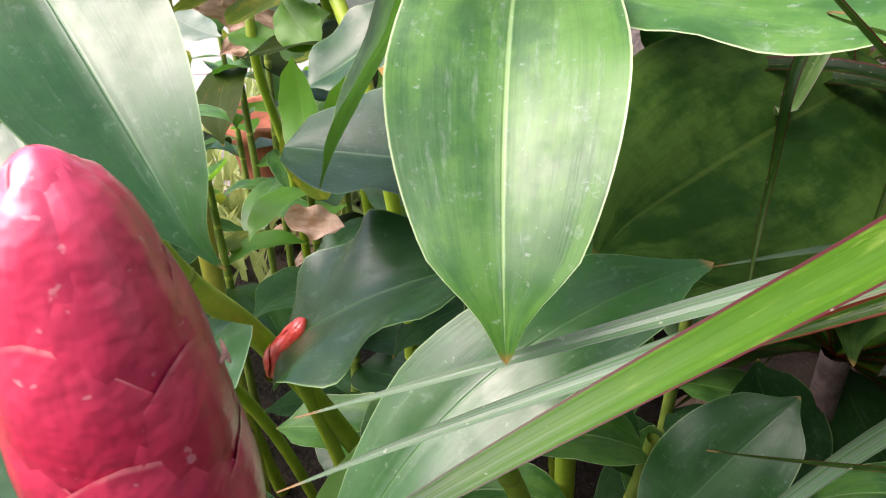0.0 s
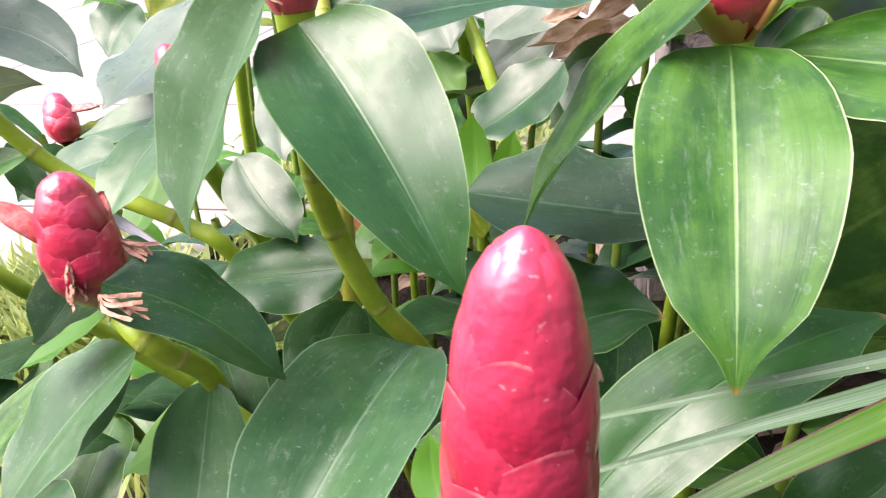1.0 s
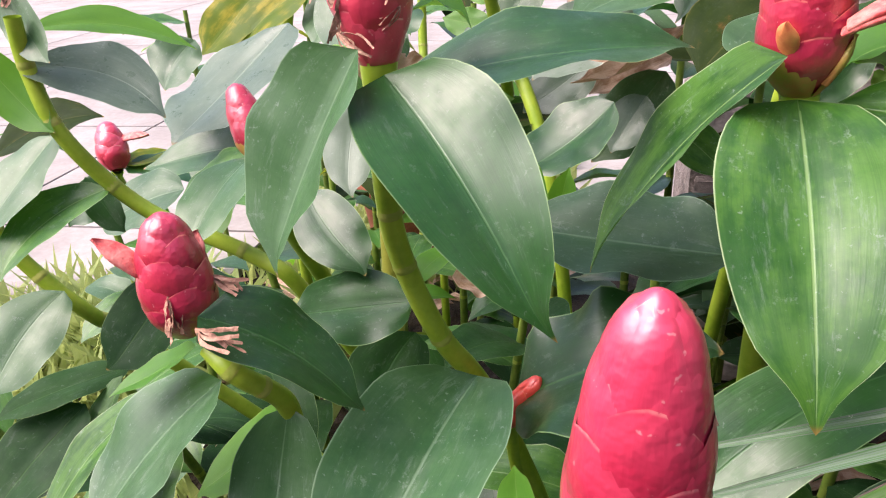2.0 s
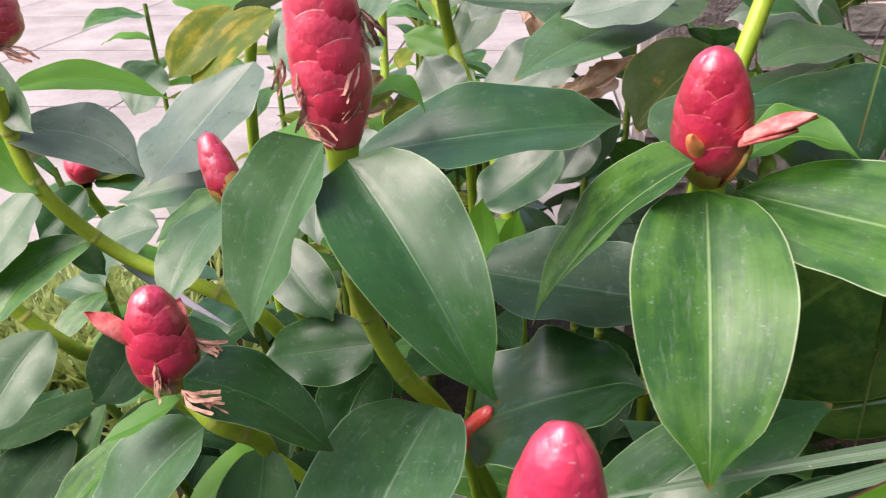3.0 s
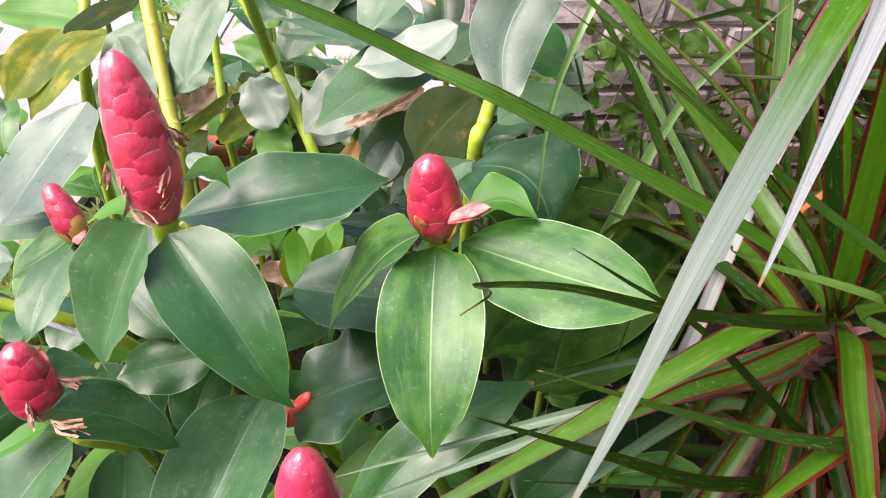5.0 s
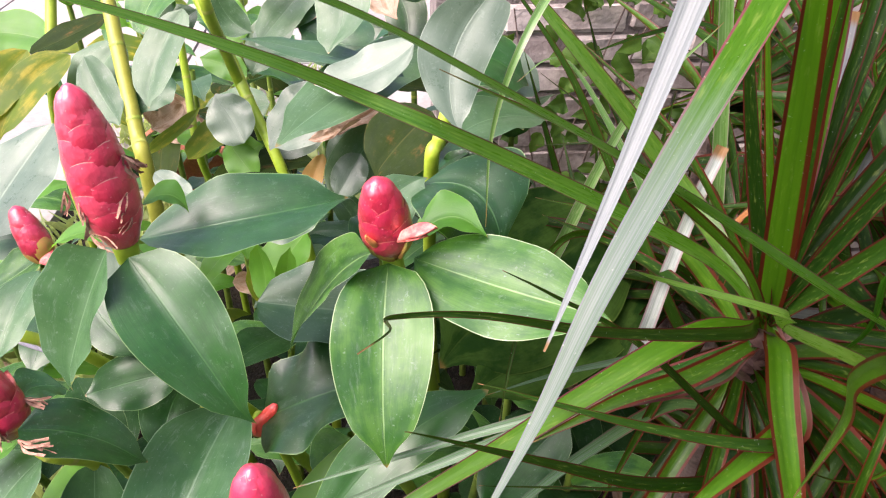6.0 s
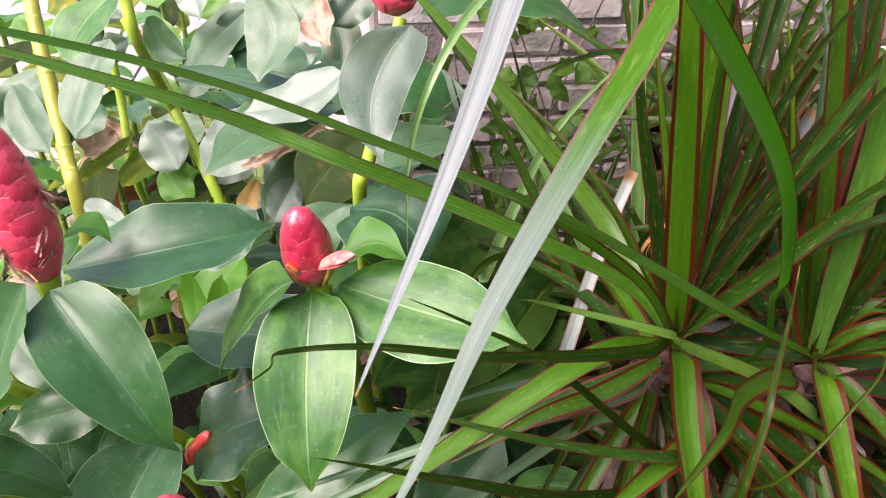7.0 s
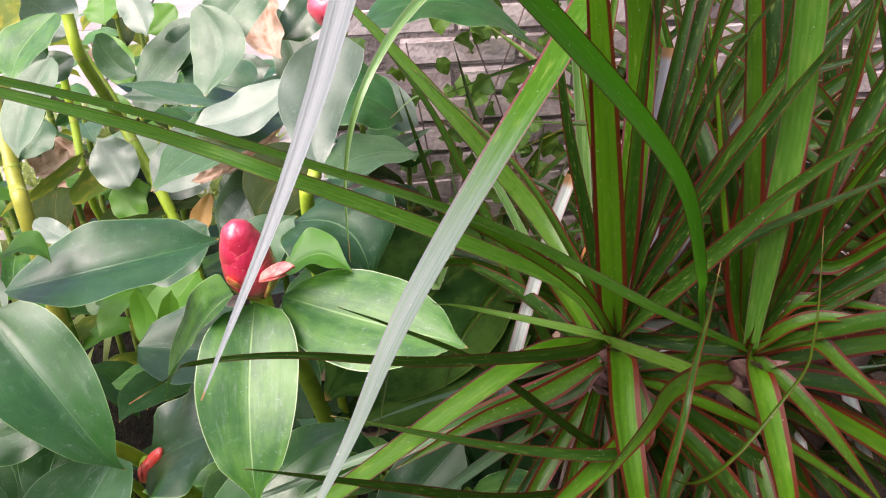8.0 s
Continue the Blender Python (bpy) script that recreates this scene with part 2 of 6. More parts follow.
# green strap; the sky's reflection on its far part is painted silvery
BLADE_SHEEN = blade_material("dragon_blade_sheen", (0.038, 0.112, 0.004), (0.095, 0.205, 0.012), (0.16, 0.045, 0.055), (0.20, 0.50, 0.02), 0.20, 0.28,
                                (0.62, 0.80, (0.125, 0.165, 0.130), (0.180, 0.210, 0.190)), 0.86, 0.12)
# purple rim is its own; the grey towards the tip is painted reflection
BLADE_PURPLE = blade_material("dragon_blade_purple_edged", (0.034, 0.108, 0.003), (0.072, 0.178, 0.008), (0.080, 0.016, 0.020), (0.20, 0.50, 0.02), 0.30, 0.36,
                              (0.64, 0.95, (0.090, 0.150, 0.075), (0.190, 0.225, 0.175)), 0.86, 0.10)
BLADE_STRIPED = blade_material("dragon_blade_striped", (0.055, 0.150, 0.020), (0.210, 0.330, 0.130), (0.30, 0.26, 0.20), (0.18, 0.40, 0.06), 0.2, 0.24, margin=0.9, gloss=0.5)
BLADE_PLAIN = blade_material("dragon_blade_plain", (0.032, 0.105, 0.006), (0.095, 0.190, 0.022), (0.075, 0.040, 0.022), (0.16, 0.40, 0.02), 0.28, 0.28, margin=0.86, gloss=0.35)
# white far half is reflected sky put into the colour
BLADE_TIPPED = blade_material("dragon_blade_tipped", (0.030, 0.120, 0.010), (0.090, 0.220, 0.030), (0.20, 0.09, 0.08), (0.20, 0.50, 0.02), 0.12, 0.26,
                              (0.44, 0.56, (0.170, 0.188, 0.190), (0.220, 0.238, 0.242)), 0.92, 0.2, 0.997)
BLADE_VIVID = blade_material("dragon_blade_vivid", (0.014, 0.070, 0.003), (0.036, 0.125, 0.005), (0.060, 0.014, 0.004), (0.08, 0.34, 0.01), 0.25, 0.36, margin=0.88, gloss=0.2)
# violet-grey that imitates a pale bluish sheen
BLADE_VIOLET = blade_material("violet_strip", (0.30, 0.28, 0.36), (0.52, 0.49, 0.58), (0.30, 0.24, 0.30), (0.40, 0.36, 0.42), 0.10, 0.4)
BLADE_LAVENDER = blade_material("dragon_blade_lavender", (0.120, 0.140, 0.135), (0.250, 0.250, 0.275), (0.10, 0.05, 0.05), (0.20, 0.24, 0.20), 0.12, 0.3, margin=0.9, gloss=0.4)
BLADE_BROWN = blade_material("dead_strap", (0.13, 0.045, 0.015), (0.36, 0.15, 0.055), (0.10, 0.04, 0.02), (0.40, 0.16, 0.05), 0.15, 0.6, gloss=0.1)
# silver base colour replaces a strong reflection of the sky
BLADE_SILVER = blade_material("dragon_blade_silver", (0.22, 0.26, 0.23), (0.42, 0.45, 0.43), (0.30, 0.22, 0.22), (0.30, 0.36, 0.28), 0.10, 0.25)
STEM = skin_material("ginger_stem", (0.250, 0.390, 0.020), (0.390, 0.510, 0.045), 0.42, 40.0, 0.2, 0.0008)
# darker copy of the ginger stem, thicket shade painted into its colour
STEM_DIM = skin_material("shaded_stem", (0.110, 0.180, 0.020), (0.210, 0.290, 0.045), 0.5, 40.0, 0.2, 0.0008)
STEM_YELLOW = skin_material("yellow_stem", (0.270, 0.285, 0.030), (0.410, 0.395, 0.060), 0.42, 30.0, 0.2, 0.0008)
NODE_SKIN = skin_material("stem_node", (0.24, 0.33, 0.03), (0.42, 0.44, 0.10), 0.55, 60.0, 0.4, 0.001)
BRACT = bract_material("red_bract", (0.560, 0.026, 0.060), (0.740, 0.078, 0.130), (0.80, 0.42, 0.36), (0.76, 0.070, 0.130))
BRACT_PINK = bract_material("pink_bract", (0.480, 0.016, 0.054), (0.640, 0.044, 0.104), (0.72, 0.22, 0.22), (0.62, 0.056, 0.112))
BRACT_DEEP = bract_material("crimson_bract", (0.380, 0.012, 0.038), (0.580, 0.036, 0.072), (0.72, 0.20, 0.16), (0.52, 0.024, 0.085))
BUD_RED = bract_material("bud_red", (0.56, 0.030, 0.028), (0.72, 0.070, 0.045), (0.70, 0.20, 0.10), (0.70, 0.06, 0.04))
PETAL = skin_material("floret", (0.64, 0.085, 0.085), (0.84, 0.30, 0.25), 0.5, 110.0, 0.6, 0.0015)
FLORET_ORANGE = skin_material("orange_floret", (0.66, 0.10, 0.06), (0.80, 0.32, 0.10), 0.45, 90.0, 0.5, 0.001)
WITHERED = skin_material("withered_floret", (0.22, 0.10, 0.065), (0.54, 0.31, 0.22), 0.8, 160.0, 0.8, 0.002)
CALYX = skin_material("flower_calyx", (0.34, 0.33, 0.05), (0.58, 0.22, 0.08), 0.45, 60.0, 0.2, 0.0008)
BARK = skin_material("dragon_trunk", (0.06, 0.04, 0.035), (0.20, 0.14, 0.125), 0.75, 60.0, 0.8, 0.003)
SHEATH = skin_material("pale_sheath", (0.10, 0.045, 0.042), (0.28, 0.165, 0.150), 0.6, 120.0, 0.4, 0.001)
SOIL = skin_material("soil", (0.010, 0.008, 0.006), (0.038, 0.027, 0.019), 0.95, 9.0, 1.0, 0.02, 90.0, 0.3)
PAVING = skin_material("yard_paving", (0.25, 0.22, 0.205), (0.38, 0.345, 0.325), 0.85, 3.0, 0.4, 0.004, 60.0, 0.3)
BRICK = skin_material("whitewashed_brick", (0.24, 0.195, 0.19), (0.58, 0.50, 0.48), 0.9, 16.0, 0.9, 0.004, 120.0, 0.2, 0.0, 0.14)
MORTAR = skin_material("mortar", (0.14, 0.115, 0.11), (0.30, 0.25, 0.24), 0.95, 20.0, 1.0, 0.006, 150.0, 0.2)
BLOCKER_PAINT = skin_material("light_blocker_paint", (0.13, 0.125, 0.12), (0.21, 0.20, 0.19), 0.85, 3.0, 0.4, 0.004, 60.0, 0.3)
CLAY = skin_material("terracotta", (0.22, 0.06, 0.03), (0.42, 0.15, 0.08), 0.8, 14.0, 0.4, 0.003)
WEED = leaf_material("weed_leaf", (0.16, 0.25, 0.04), (0.50, 0.53, 0.24), (0.40, 0.48, 0.14), (0.44, 0.52, 0.14), 0.4, 0.5, 0.3)
IVY = leaf_material("creeper_leaf", (0.022, 0.062, 0.008), (0.085, 0.165, 0.020), (0.16, 0.24, 0.06), (0.15, 0.30, 0.03), 0.3, 0.5, 0.2, gloss=0.2)


# ---- builders ----
def part(name, bm, material, parent, label=""):
    """Links a bmesh as one mesh object under a thing or a part."""
    me = bpy.data.meshes.new(name)
    bm.to_mesh(me)
    bm.free()
    for p in me.polygons:
        p.use_smooth = True
    me.materials.append(material)
    ob = new(name, me)
    ob.parent = parent
    if label:
        tagged(ob, label)
    return ob


def thing(name, label, category, group="", kind=""):
    return tagged(new(name), label, category, group, kind)


def grid_mesh(rows, closed=False):
    """A bmesh over rows of (place, u, v); each row has the same length."""
    bm = bmesh.new()
    uv = bm.loops.layers.uv.new("UVMap")
    verts = [[bm.verts.new(p) for p, _, _ in row] for row in rows]
    for i in range(len(rows) - 1):
        n = len(rows[i])
        for j in range(n if closed else n - 1):
            k = (j + 1) % n
            f = bm.faces.new((verts[i][j], verts[i][k], verts[i + 1][k], verts[i + 1][j]))
            ids = ((i, j), (i, k), (i + 1, k), (i + 1, j))
            for loop, (a, b) in zip(f.loops, ids):
                u = 1.0 if closed and b == 0 and j == n - 1 else rows[a][b][1]
                loop[uv].uv = (u, rows[a][b][2])
    return bm


def spline(points, steps):
    """A smooth line through the points, with even steps from point to point."""
    pts = [Vector(p) for p in points]
    pts = [2 * pts[0] - pts[1], *pts, 2 * pts[-1] - pts[-2]]
    out = []
    for i in range(1, len(pts) - 2):
        a, b, c, d = pts[i - 1], pts[i], pts[i + 1], pts[i + 2]
        for k in range(steps):
            t = k / steps
            out.append(0.5 * (2 * b + (c - a) * t + (2 * a - 5 * b + 4 * c - d) * t * t + (3 * b - a - 3 * c + d) * t ** 3))
    return out + [pts[-2]]


def tube_mesh(line, radii, sides=10):
    rows = []
    side = (line[1] - line[0]).orthogonal().normalized()
    for i, p in enumerate(line):
        axis = (line[min(i + 1, len(line) - 1)] - line[max(i - 1, 0)]).normalized()
        side = (side - axis * side.dot(axis)).normalized()
        other = axis.cross(side)
        r = radii[i]
        rows.append([(p + (side * math.cos(2 * math.pi * j / sides) + other * math.sin(2 * math.pi * j / sides)) * r, j / sides, i / len(line))
                     for j in range(sides)])
    return grid_mesh(rows, True)


def leaf_shape(v, form):
    """Half width of a broad leaf at v, with a short drip tip; form: how blunt its foot and its point are."""
    foot, point = form
    top = foot / (foot + point)
    f = (max(v, 0.0) ** foot) * (max(1 - v, 0.0) ** point) / (top ** foot * (1 - top) ** point)
    g = min(1.0, max(0.0, (v - 0.82) / 0.15))
    return f * (1 - 0.55 * g * g * (3 - 2 * g))


def leaf(stalk, base, tip, width, face, bow=0.0, sway=0.0, fold=0.18, wave=0.05, material=None, name="leaf", label="", along=22, across=10, droop=0.0, bulge=0.07, ripple=0.025, form=(0.57, 0.68)):
    """A broad leaf from base to tip. face: the way its upper side looks; bow and sway: how far its middle stands off the straight line,
    towards its face and sideways; fold: how far its halves lift; bulge: how far each half swells; droop: how far its tip bends back."""
    b, t = Vector(base), Vector(tip)
    axis = t - b
    length = axis.length
    axis.normalize()
    n = Vector(face)
    n = (n - axis * n.dot(axis)).normalized()
    s = axis.cross(n)
    seed = (b.x * 37 + t.z * 91 + t.x * 53) % 6.283
    rows = []
    for i in range(along + 1):
        v = 1 - (1 - i / along) ** 1.35
        arch = 4 * v * (1 - v)
        tipward = droop * v ** 4
        hook = max(0.0, v - 0.86) ** 2 * width
        centre = b + axis * (length * v) + n * (bow * arch - tipward - hook * 2.0) + s * (sway * arch + hook * 4.0 * math.sin(seed))
        half = 0.5 * width * leaf_shape(v, form)
        row = []
        for j in range(across + 1):
            u = 2 * j / across - 1
            edge = abs(u)
            lift = half * (fold * edge ** 1.4 + wave * math.sin(v * 15 + seed + 2.1 * u) * edge ** 2)
            lift += half * (0.05 * math.sin(v * 7 + seed * 2) * u + bulge * math.sin(math.pi * min(1.0, edge * 1.05)) * (1 - 0.4 * v))
            lift += half * ripple * edge ** 6 * (1.6 * math.sin(v * 11 + seed * 3 + 2 * u) + math.sin(v * 23 + seed * 7 - 3 * u)) * math.sin(v * 5 + seed)
            row.append((centre + s * (half * u) + n * lift, 0.5 + 0.5 * u, v))
        rows.append(row)
    return part(name, grid_mesh(rows), material or LEAF_DARK, stalk, label)


def blade(head, points, width, face=(0, -0.5, 1), material=None, channel=0.25, twist=0.0, name="leaf", full=0.25, label="", cut=False, taper=2.3, foot=0.62):
    """A strap leaf along a line of points, the last one its tip; cut: it ends broken off square."""
    line = spline(points, 7)
    count = len(line) - 1
    run = [0.0]
    for a, b in zip(line, line[1:]):
        run.append(run[-1] + (b - a).length)
    rows = []
    for i, p in enumerate(line):
        v = run[i] / run[-1]
        axis = (line[min(i + 1, count)] - line[max(i - 1, 0)]).normalized()
        n = Vector(face)
        n = n - axis * n.dot(axis)
        if n.length < 0.05:
            n = axis.orthogonal()
        n.normalize()
        s = axis.cross(n)
        if twist:
            turn = Matrix.Rotation(twist * v, 3, axis)
            s, n = turn @ s, turn @ n
        half = 0.5 * width * min(1.0, foot + (1 - foot) * v / full) * ((1 - 0.3 * v * v) if cut else (1 - v ** taper) ** 1.1) + 0.0002
        row = []
        for j in range(7):
            u = j / 3 - 1
            row.append((p + s * (half * u) + n * (half * channel * (0.8 * abs(u) + 0.6 * u * u - 0.4)), 0.5 + 0.5 * u, v))
        rows.append(row)
    return part(name, grid_mesh(rows), material or BLADE, head, label)


def stem(stalk, points, thick, thin, nodes=(), material=None, name="stem"):
    line = spline(points, 8)
    count = len(line) - 1
    radii = [thick + (thin - thick) * i / count for i in range(count + 1)]
    ob = part(name, tube_mesh(line, radii, 12), material or STEM, stalk)
    for f in nodes:
        k = min(count - 1, max(1, round(f * count)))
        axis = (line[k + 1] - line[k - 1]).normalized()
        r = radii[k]
        ring = [line[k] + axis * d for d in (-0.0022, -0.0009, 0.0, 0.0008, 0.0026)]
        part("node", tube_mesh(ring, [r * 1.01, r * 1.05, r * 1.07, r * 1.03, r * 1.0], 12), NODE_SKIN, ob)
    return ob


def cone_radius(s, radius, blunt=2.2):
    if s < 0.32:
        return radius * (0.46 + 0.54 * math.sin(math.pi / 2 * s / 0.32))
    f = (s - 0.32) / 0.68
    return radius * max(0.0, 1 - f ** blunt) ** 0.54


def flower_cone(stalk, base, top, radius, count, material=None, seed=0.0, label="", high=0.26, calyx=0, blunt=2.2, lip=1.0):
    """A cone of overlapping waxy bracts round an axis."""
    b, t = Vector(base), Vector(top)
    axis = (t - b).normalized()
    length = (t - b).length
    side = axis.orthogonal().normalized()
    other = axis.cross(side)

    def place(s, a, off):
        return b + axis * (length * s) + (side * math.cos(a) + other * math.sin(a)) * (cone_radius(min(s, 1.0), radius, blunt) + off)

    rows = [[(place(s, 2 * math.pi * j / 18, -0.0010 * (1 - s)), j / 18, s * 0.8) for j in range(18)] for s in (1 - (1 - i / 26) ** 2.2 for i in range(27))]
    core = part("flower_cone", grid_mesh(rows, True), material or BRACT, stalk, label)
    for i in range(count):
        f = i / (count - 1)
        s0 = -0.10 + 0.93 * f
        tall = high * (1 - 0.35 * f)
        mid = seed + i * 2.39996
        wide = 1.18 - 0.1 * f
        rows = []
        for r in range(8):
            v = r / 7
            row = []
            for c in range(9):
                u = c / 4 - 1
                peak = 1 - 0.42 * abs(u) ** 1.8
                s = min(1.0, max(0.0, s0 + tall * v * peak))
                a = mid + u * wide * (1 - 0.10 * v)
                swell = 0.0002 + cone_radius(s, 1.0, blunt) * radius * (0.055 * v ** 1.6 + 0.10 * math.sin(math.pi * v) - 0.05 * (1 - v)) * (1 - 0.92 * u * u) * (1 - 0.3 * f) * min(1.0, (1.03 - s) / 0.12) * lip
                row.append((place(s, a, swell), 0.5 + 0.5 * u, v * (0.93 + 0.07 * (1 - abs(u))) if v < 1 else 1.0))
            rows.append(row)
        part("bract", grid_mesh(rows), CALYX if i < calyx else material or BRACT, core)
    for k in range(5):
        mid = seed + 0.4 + k * 1.2566
        rows = []
        for r in range(6):
            v = r / 5
            s = 0.80 + 0.20 * v
            lift = 0.0003 + radius * 0.07 * math.sin(math.pi * v ** 1.5)
            rows.append([(place(s, mid + u * (1.00 - 0.55 * v * v), lift * (1 - 0.7 * u * u)), 0.5 + 0.5 * u, v) for u in (-1, -0.6, -0.2, 0.2, 0.6, 1)])
        part("bract", grid_mesh(rows), material or BRACT, core)
    return core


def petal(core, base, tip, width, face=(0, -0.4, 1), material=None, name="floret"):
    """A thick tubular floret between two bracts, flared at its tip."""
    b, t = Vector(base), Vector(tip)
    axis = (t - b).normalized()
    n = Vector(face)
    n = (n - axis * n.dot(axis)).normalized()
    s = axis.cross(n)
    rows = []
    for i in range(11):
        v = i / 10
        r = 0.5 * width * (0.45 + 0.55 * math.sin(math.pi * min(1.0, 0.16 + v * 0.62))) * (1 - 0.96 * (max(0.0, v - 0.55) / 0.45) ** 2)
        c = b + (t - b) * v + n * (0.12 * width * math.sin(math.pi * v))
        rows.append([(c + s * (r * math.cos(a)) + n * (r * 0.42 * math.sin(a) + 0.10 * width * math.cos(2 * a) * v), j / 12, v) for j, a in ((j, 2 * math.pi * j / 12) for j in range(12))])
    return part(name, grid_mesh(rows, True), material or PETAL, core)


def withered(core, base, tip, width, seed):
    """A shrivelled floret: a few crumpled ribbons."""
    rnd = random.Random(seed)
    b, t = Vector(base), Vector(tip)
    size = (t - b).length
    rows = []
    for k in range(6):
        end = t + Vector([rnd.uniform(-0.22, 0.22) * size for _ in range(3)])
        mid = (b + end) / 2 + Vector([rnd.uniform(-0.15, 0.15) * size for _ in range(3)])
        side = (end - b).cross(Vector((rnd.uniform(-1, 1), -1, rnd.uniform(-0.5, 1)))).normalized()
        up = (end - b).cross(side).normalized()
        line = spline([b, mid, end + Vector([rnd.uniform(-0.08, 0.08) * size for _ in range(3)])], 6)
        ribbon = []
        for i, p in enumerate(line):
            v = i / (len(line) - 1)
            half = width * 0.085 * (0.5 + 0.9 * v - 0.9 * max(0.0, v - 0.7) * 2) * rnd.uniform(0.7, 1.25)
            ribbon.append([(p + side * (half * u) + up * (half * rnd.uniform(-0.5, 0.5)), 0.5 + 0.5 * u, v) for u in (-1, -0.4, 0.3, 1)])
        rows.append(ribbon)
    bm = bmesh.new()
    for ribbon in rows:
        verts = [[bm.verts.new(p) for p, _, _ in row] for row in ribbon]
        for a, c in zip(verts, verts[1:]):
            for q in range(3):
                bm.faces.new((a[q], a[q + 1], c[q + 1], c[q]))
    return part("withered_floret", bm, WITHERED, core)


def collar(head, hub, down, radius, count, seed):
    """Pale clasping leaf bases left round the neck of a dragon tree head."""
    rnd = random.Random(seed)
    h, d = Vector(hub), Vector(down).normalized()
    side = d.orthogonal().normalized()
    for i in range(count):
        a = i * 2.4 + rnd.uniform(-0.3, 0.3)
        out = (side * math.cos(a) + d.cross(side) * math.sin(a)).normalized()
        low = h + d * (0.012 + 0.055 * i / count) + out * radius * 0.8
        rows = []
        for k in range(7):
            v = k / 6
            c = low - d * (0.034 * v) + out * (radius * (0.15 + 1.1 * v * v))
            half = radius * (1.15 - 1.10 * v)
            s = out.cross(d)
            rows.append([(c + s * (half * u) - out * (half * 0.55 * u * u), 0.5 + 0.5 * u, v) for u in (-1, -0.6, -0.2, 0.2, 0.6, 1)])
        part("leaf_base", grid_mesh(rows), SHEATH, head)


def dragon_fan(head, hub, count, seed, rise=(-0.6, 1.4), turn=(0.0, 6.283), length=(0.26, 0.42), width=(0.011, 0.019), palette=None, keep=0.16):
    """More straps from a head, the upper ones stiff, the lower ones arching down."""
    rnd = random.Random(seed)
    made = 0
    while made < count:
        a = rnd.uniform(*turn)
        e = rnd.uniform(*rise)
        size = rnd.uniform(*length)
        h = Vector(hub)
        out = Vector((math.cos(a) * math.cos(e), math.sin(a) * math.cos(e), math.sin(e)))
        sag = Vector((0, 0, -size * (0.05 + 0.38 * max(0.0, math.cos(e)) * rnd.uniform(0.5, 1.2))))
        mid = h + out * size * 0.5 + sag * 0.2
        tip = h + out * size + sag
        if (tip.x < keep and tip.y < 0.45) or tip.y < 0.02 or tip.z < 0.03 or tip.y > 0.94 or (mid.x < keep and mid.y < 0.4):
            continue
        made += 1
        face = Vector((0, -0.35, 1)) - out * 0.5 + Vector((rnd.uniform(-0.4, 0.4), rnd.uniform(-0.4, 0.2), 0))
        blade(head, [h, h + out * size * 0.2, mid, tip], rnd.uniform(*width), face, rnd.choice(palette or (BLADE, BLADE, BLADE_DARK, BLADE_BRIGHT)), 0.25,
              rnd.uniform(-0.5, 0.5))


def leafy_stalk(label, x, y, height, lean, count, seed, size=0.12, palette=None, ground=0.0, group="leafy ginger stalks", low=0.35):
    """A whole ginger stalk of the thicket: stem with leaves winding up it."""
    rnd = random.Random(seed)
    st = thing("ginger_stalk", label, "ginger plant", group)
    top = Vector((x + lean[0], y + lean[1], ground + height))
    pts = [(x, y, ground), (x + lean[0] * 0.3, y + lean[1] * 0.3, ground + height * 0.5), top]
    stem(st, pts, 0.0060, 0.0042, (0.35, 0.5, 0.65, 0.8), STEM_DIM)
    line = spline(pts, 12)
    turn = rnd.uniform(0, 6.28)
    for i in range(count):
        f = low + (1 - low) * (i + 0.5) / count
        p = line[min(len(line) - 1, int(f * (len(line) - 1)))]
        a = turn + i * 1.15 + rnd.uniform(-0.25, 0.25)
        reach = size * rnd.uniform(0.8, 1.2)
        out = Vector((math.cos(a), math.sin(a), 0))
        drop = rnd.uniform(-0.5, 0.25) + (0.45 if i > count - 3 else 0)
        tip = p + out * reach * 0.92 + Vector((0, 0, reach * drop))
        face = Vector((0, 0, 1)) - out * drop * 0.6 + Vector((rnd.uniform(-0.25, 0.25), rnd.uniform(-0.25, 0.25), 0))
        leaf(st, p, tip, reach * rnd.uniform(0.40, 0.50), face, reach * rnd.uniform(0.04, 0.14), reach * rnd.uniform(-0.05, 0.05),
             rnd.uniform(0.05, 0.35), rnd.uniform(0.03, 0.10), rnd.choice(palette or (LEAF_DARK, LEAF_DARK, LEAF_DUSTY, LEAF_FRESH)), along=12, across=6,
             droop=reach * rnd.uniform(0, 0.1))
    return st


# ---- the flowering ginger and the dragon trees ----

tall_ginger = thing("ginger_stalk", "flowering ginger stalk with a tall red cone over glossy dark leaves", "ginger plant", "flowering ginger stalks")
cone_tall = flower_cone(tall_ginger, (-0.1261, 0.3042, 0.6390), (-0.1326, 0.3056, 0.7515), 0.0182, 36, high=0.23, lip=1.0, blunt=2.1, label="tall crimson cone of overlapping waxy bracts, dry florets at its foot")
stem(tall_ginger, [(-0.0200, 0.5200, 0.0000), (-0.0300, 0.4357, 0.1912), (-0.0788, 0.3550, 0.4070), (-0.1069, 0.3222, 0.4809), (-0.1236, 0.3086, 0.5384), (-0.1272, 0.3027, 0.5804), (-0.1284, 0.3087, 0.6322), (-0.1260, 0.3047, 0.6396)], 0.0068, 0.0060, (0.42, 0.55, 0.66, 0.8))
stem(tall_ginger, [(-0.1272, 0.3040, 0.6240), (-0.1268, 0.3045, 0.6310), (-0.1262, 0.3044, 0.6420)], 0.0070, 0.0092, (), name="receptacle")
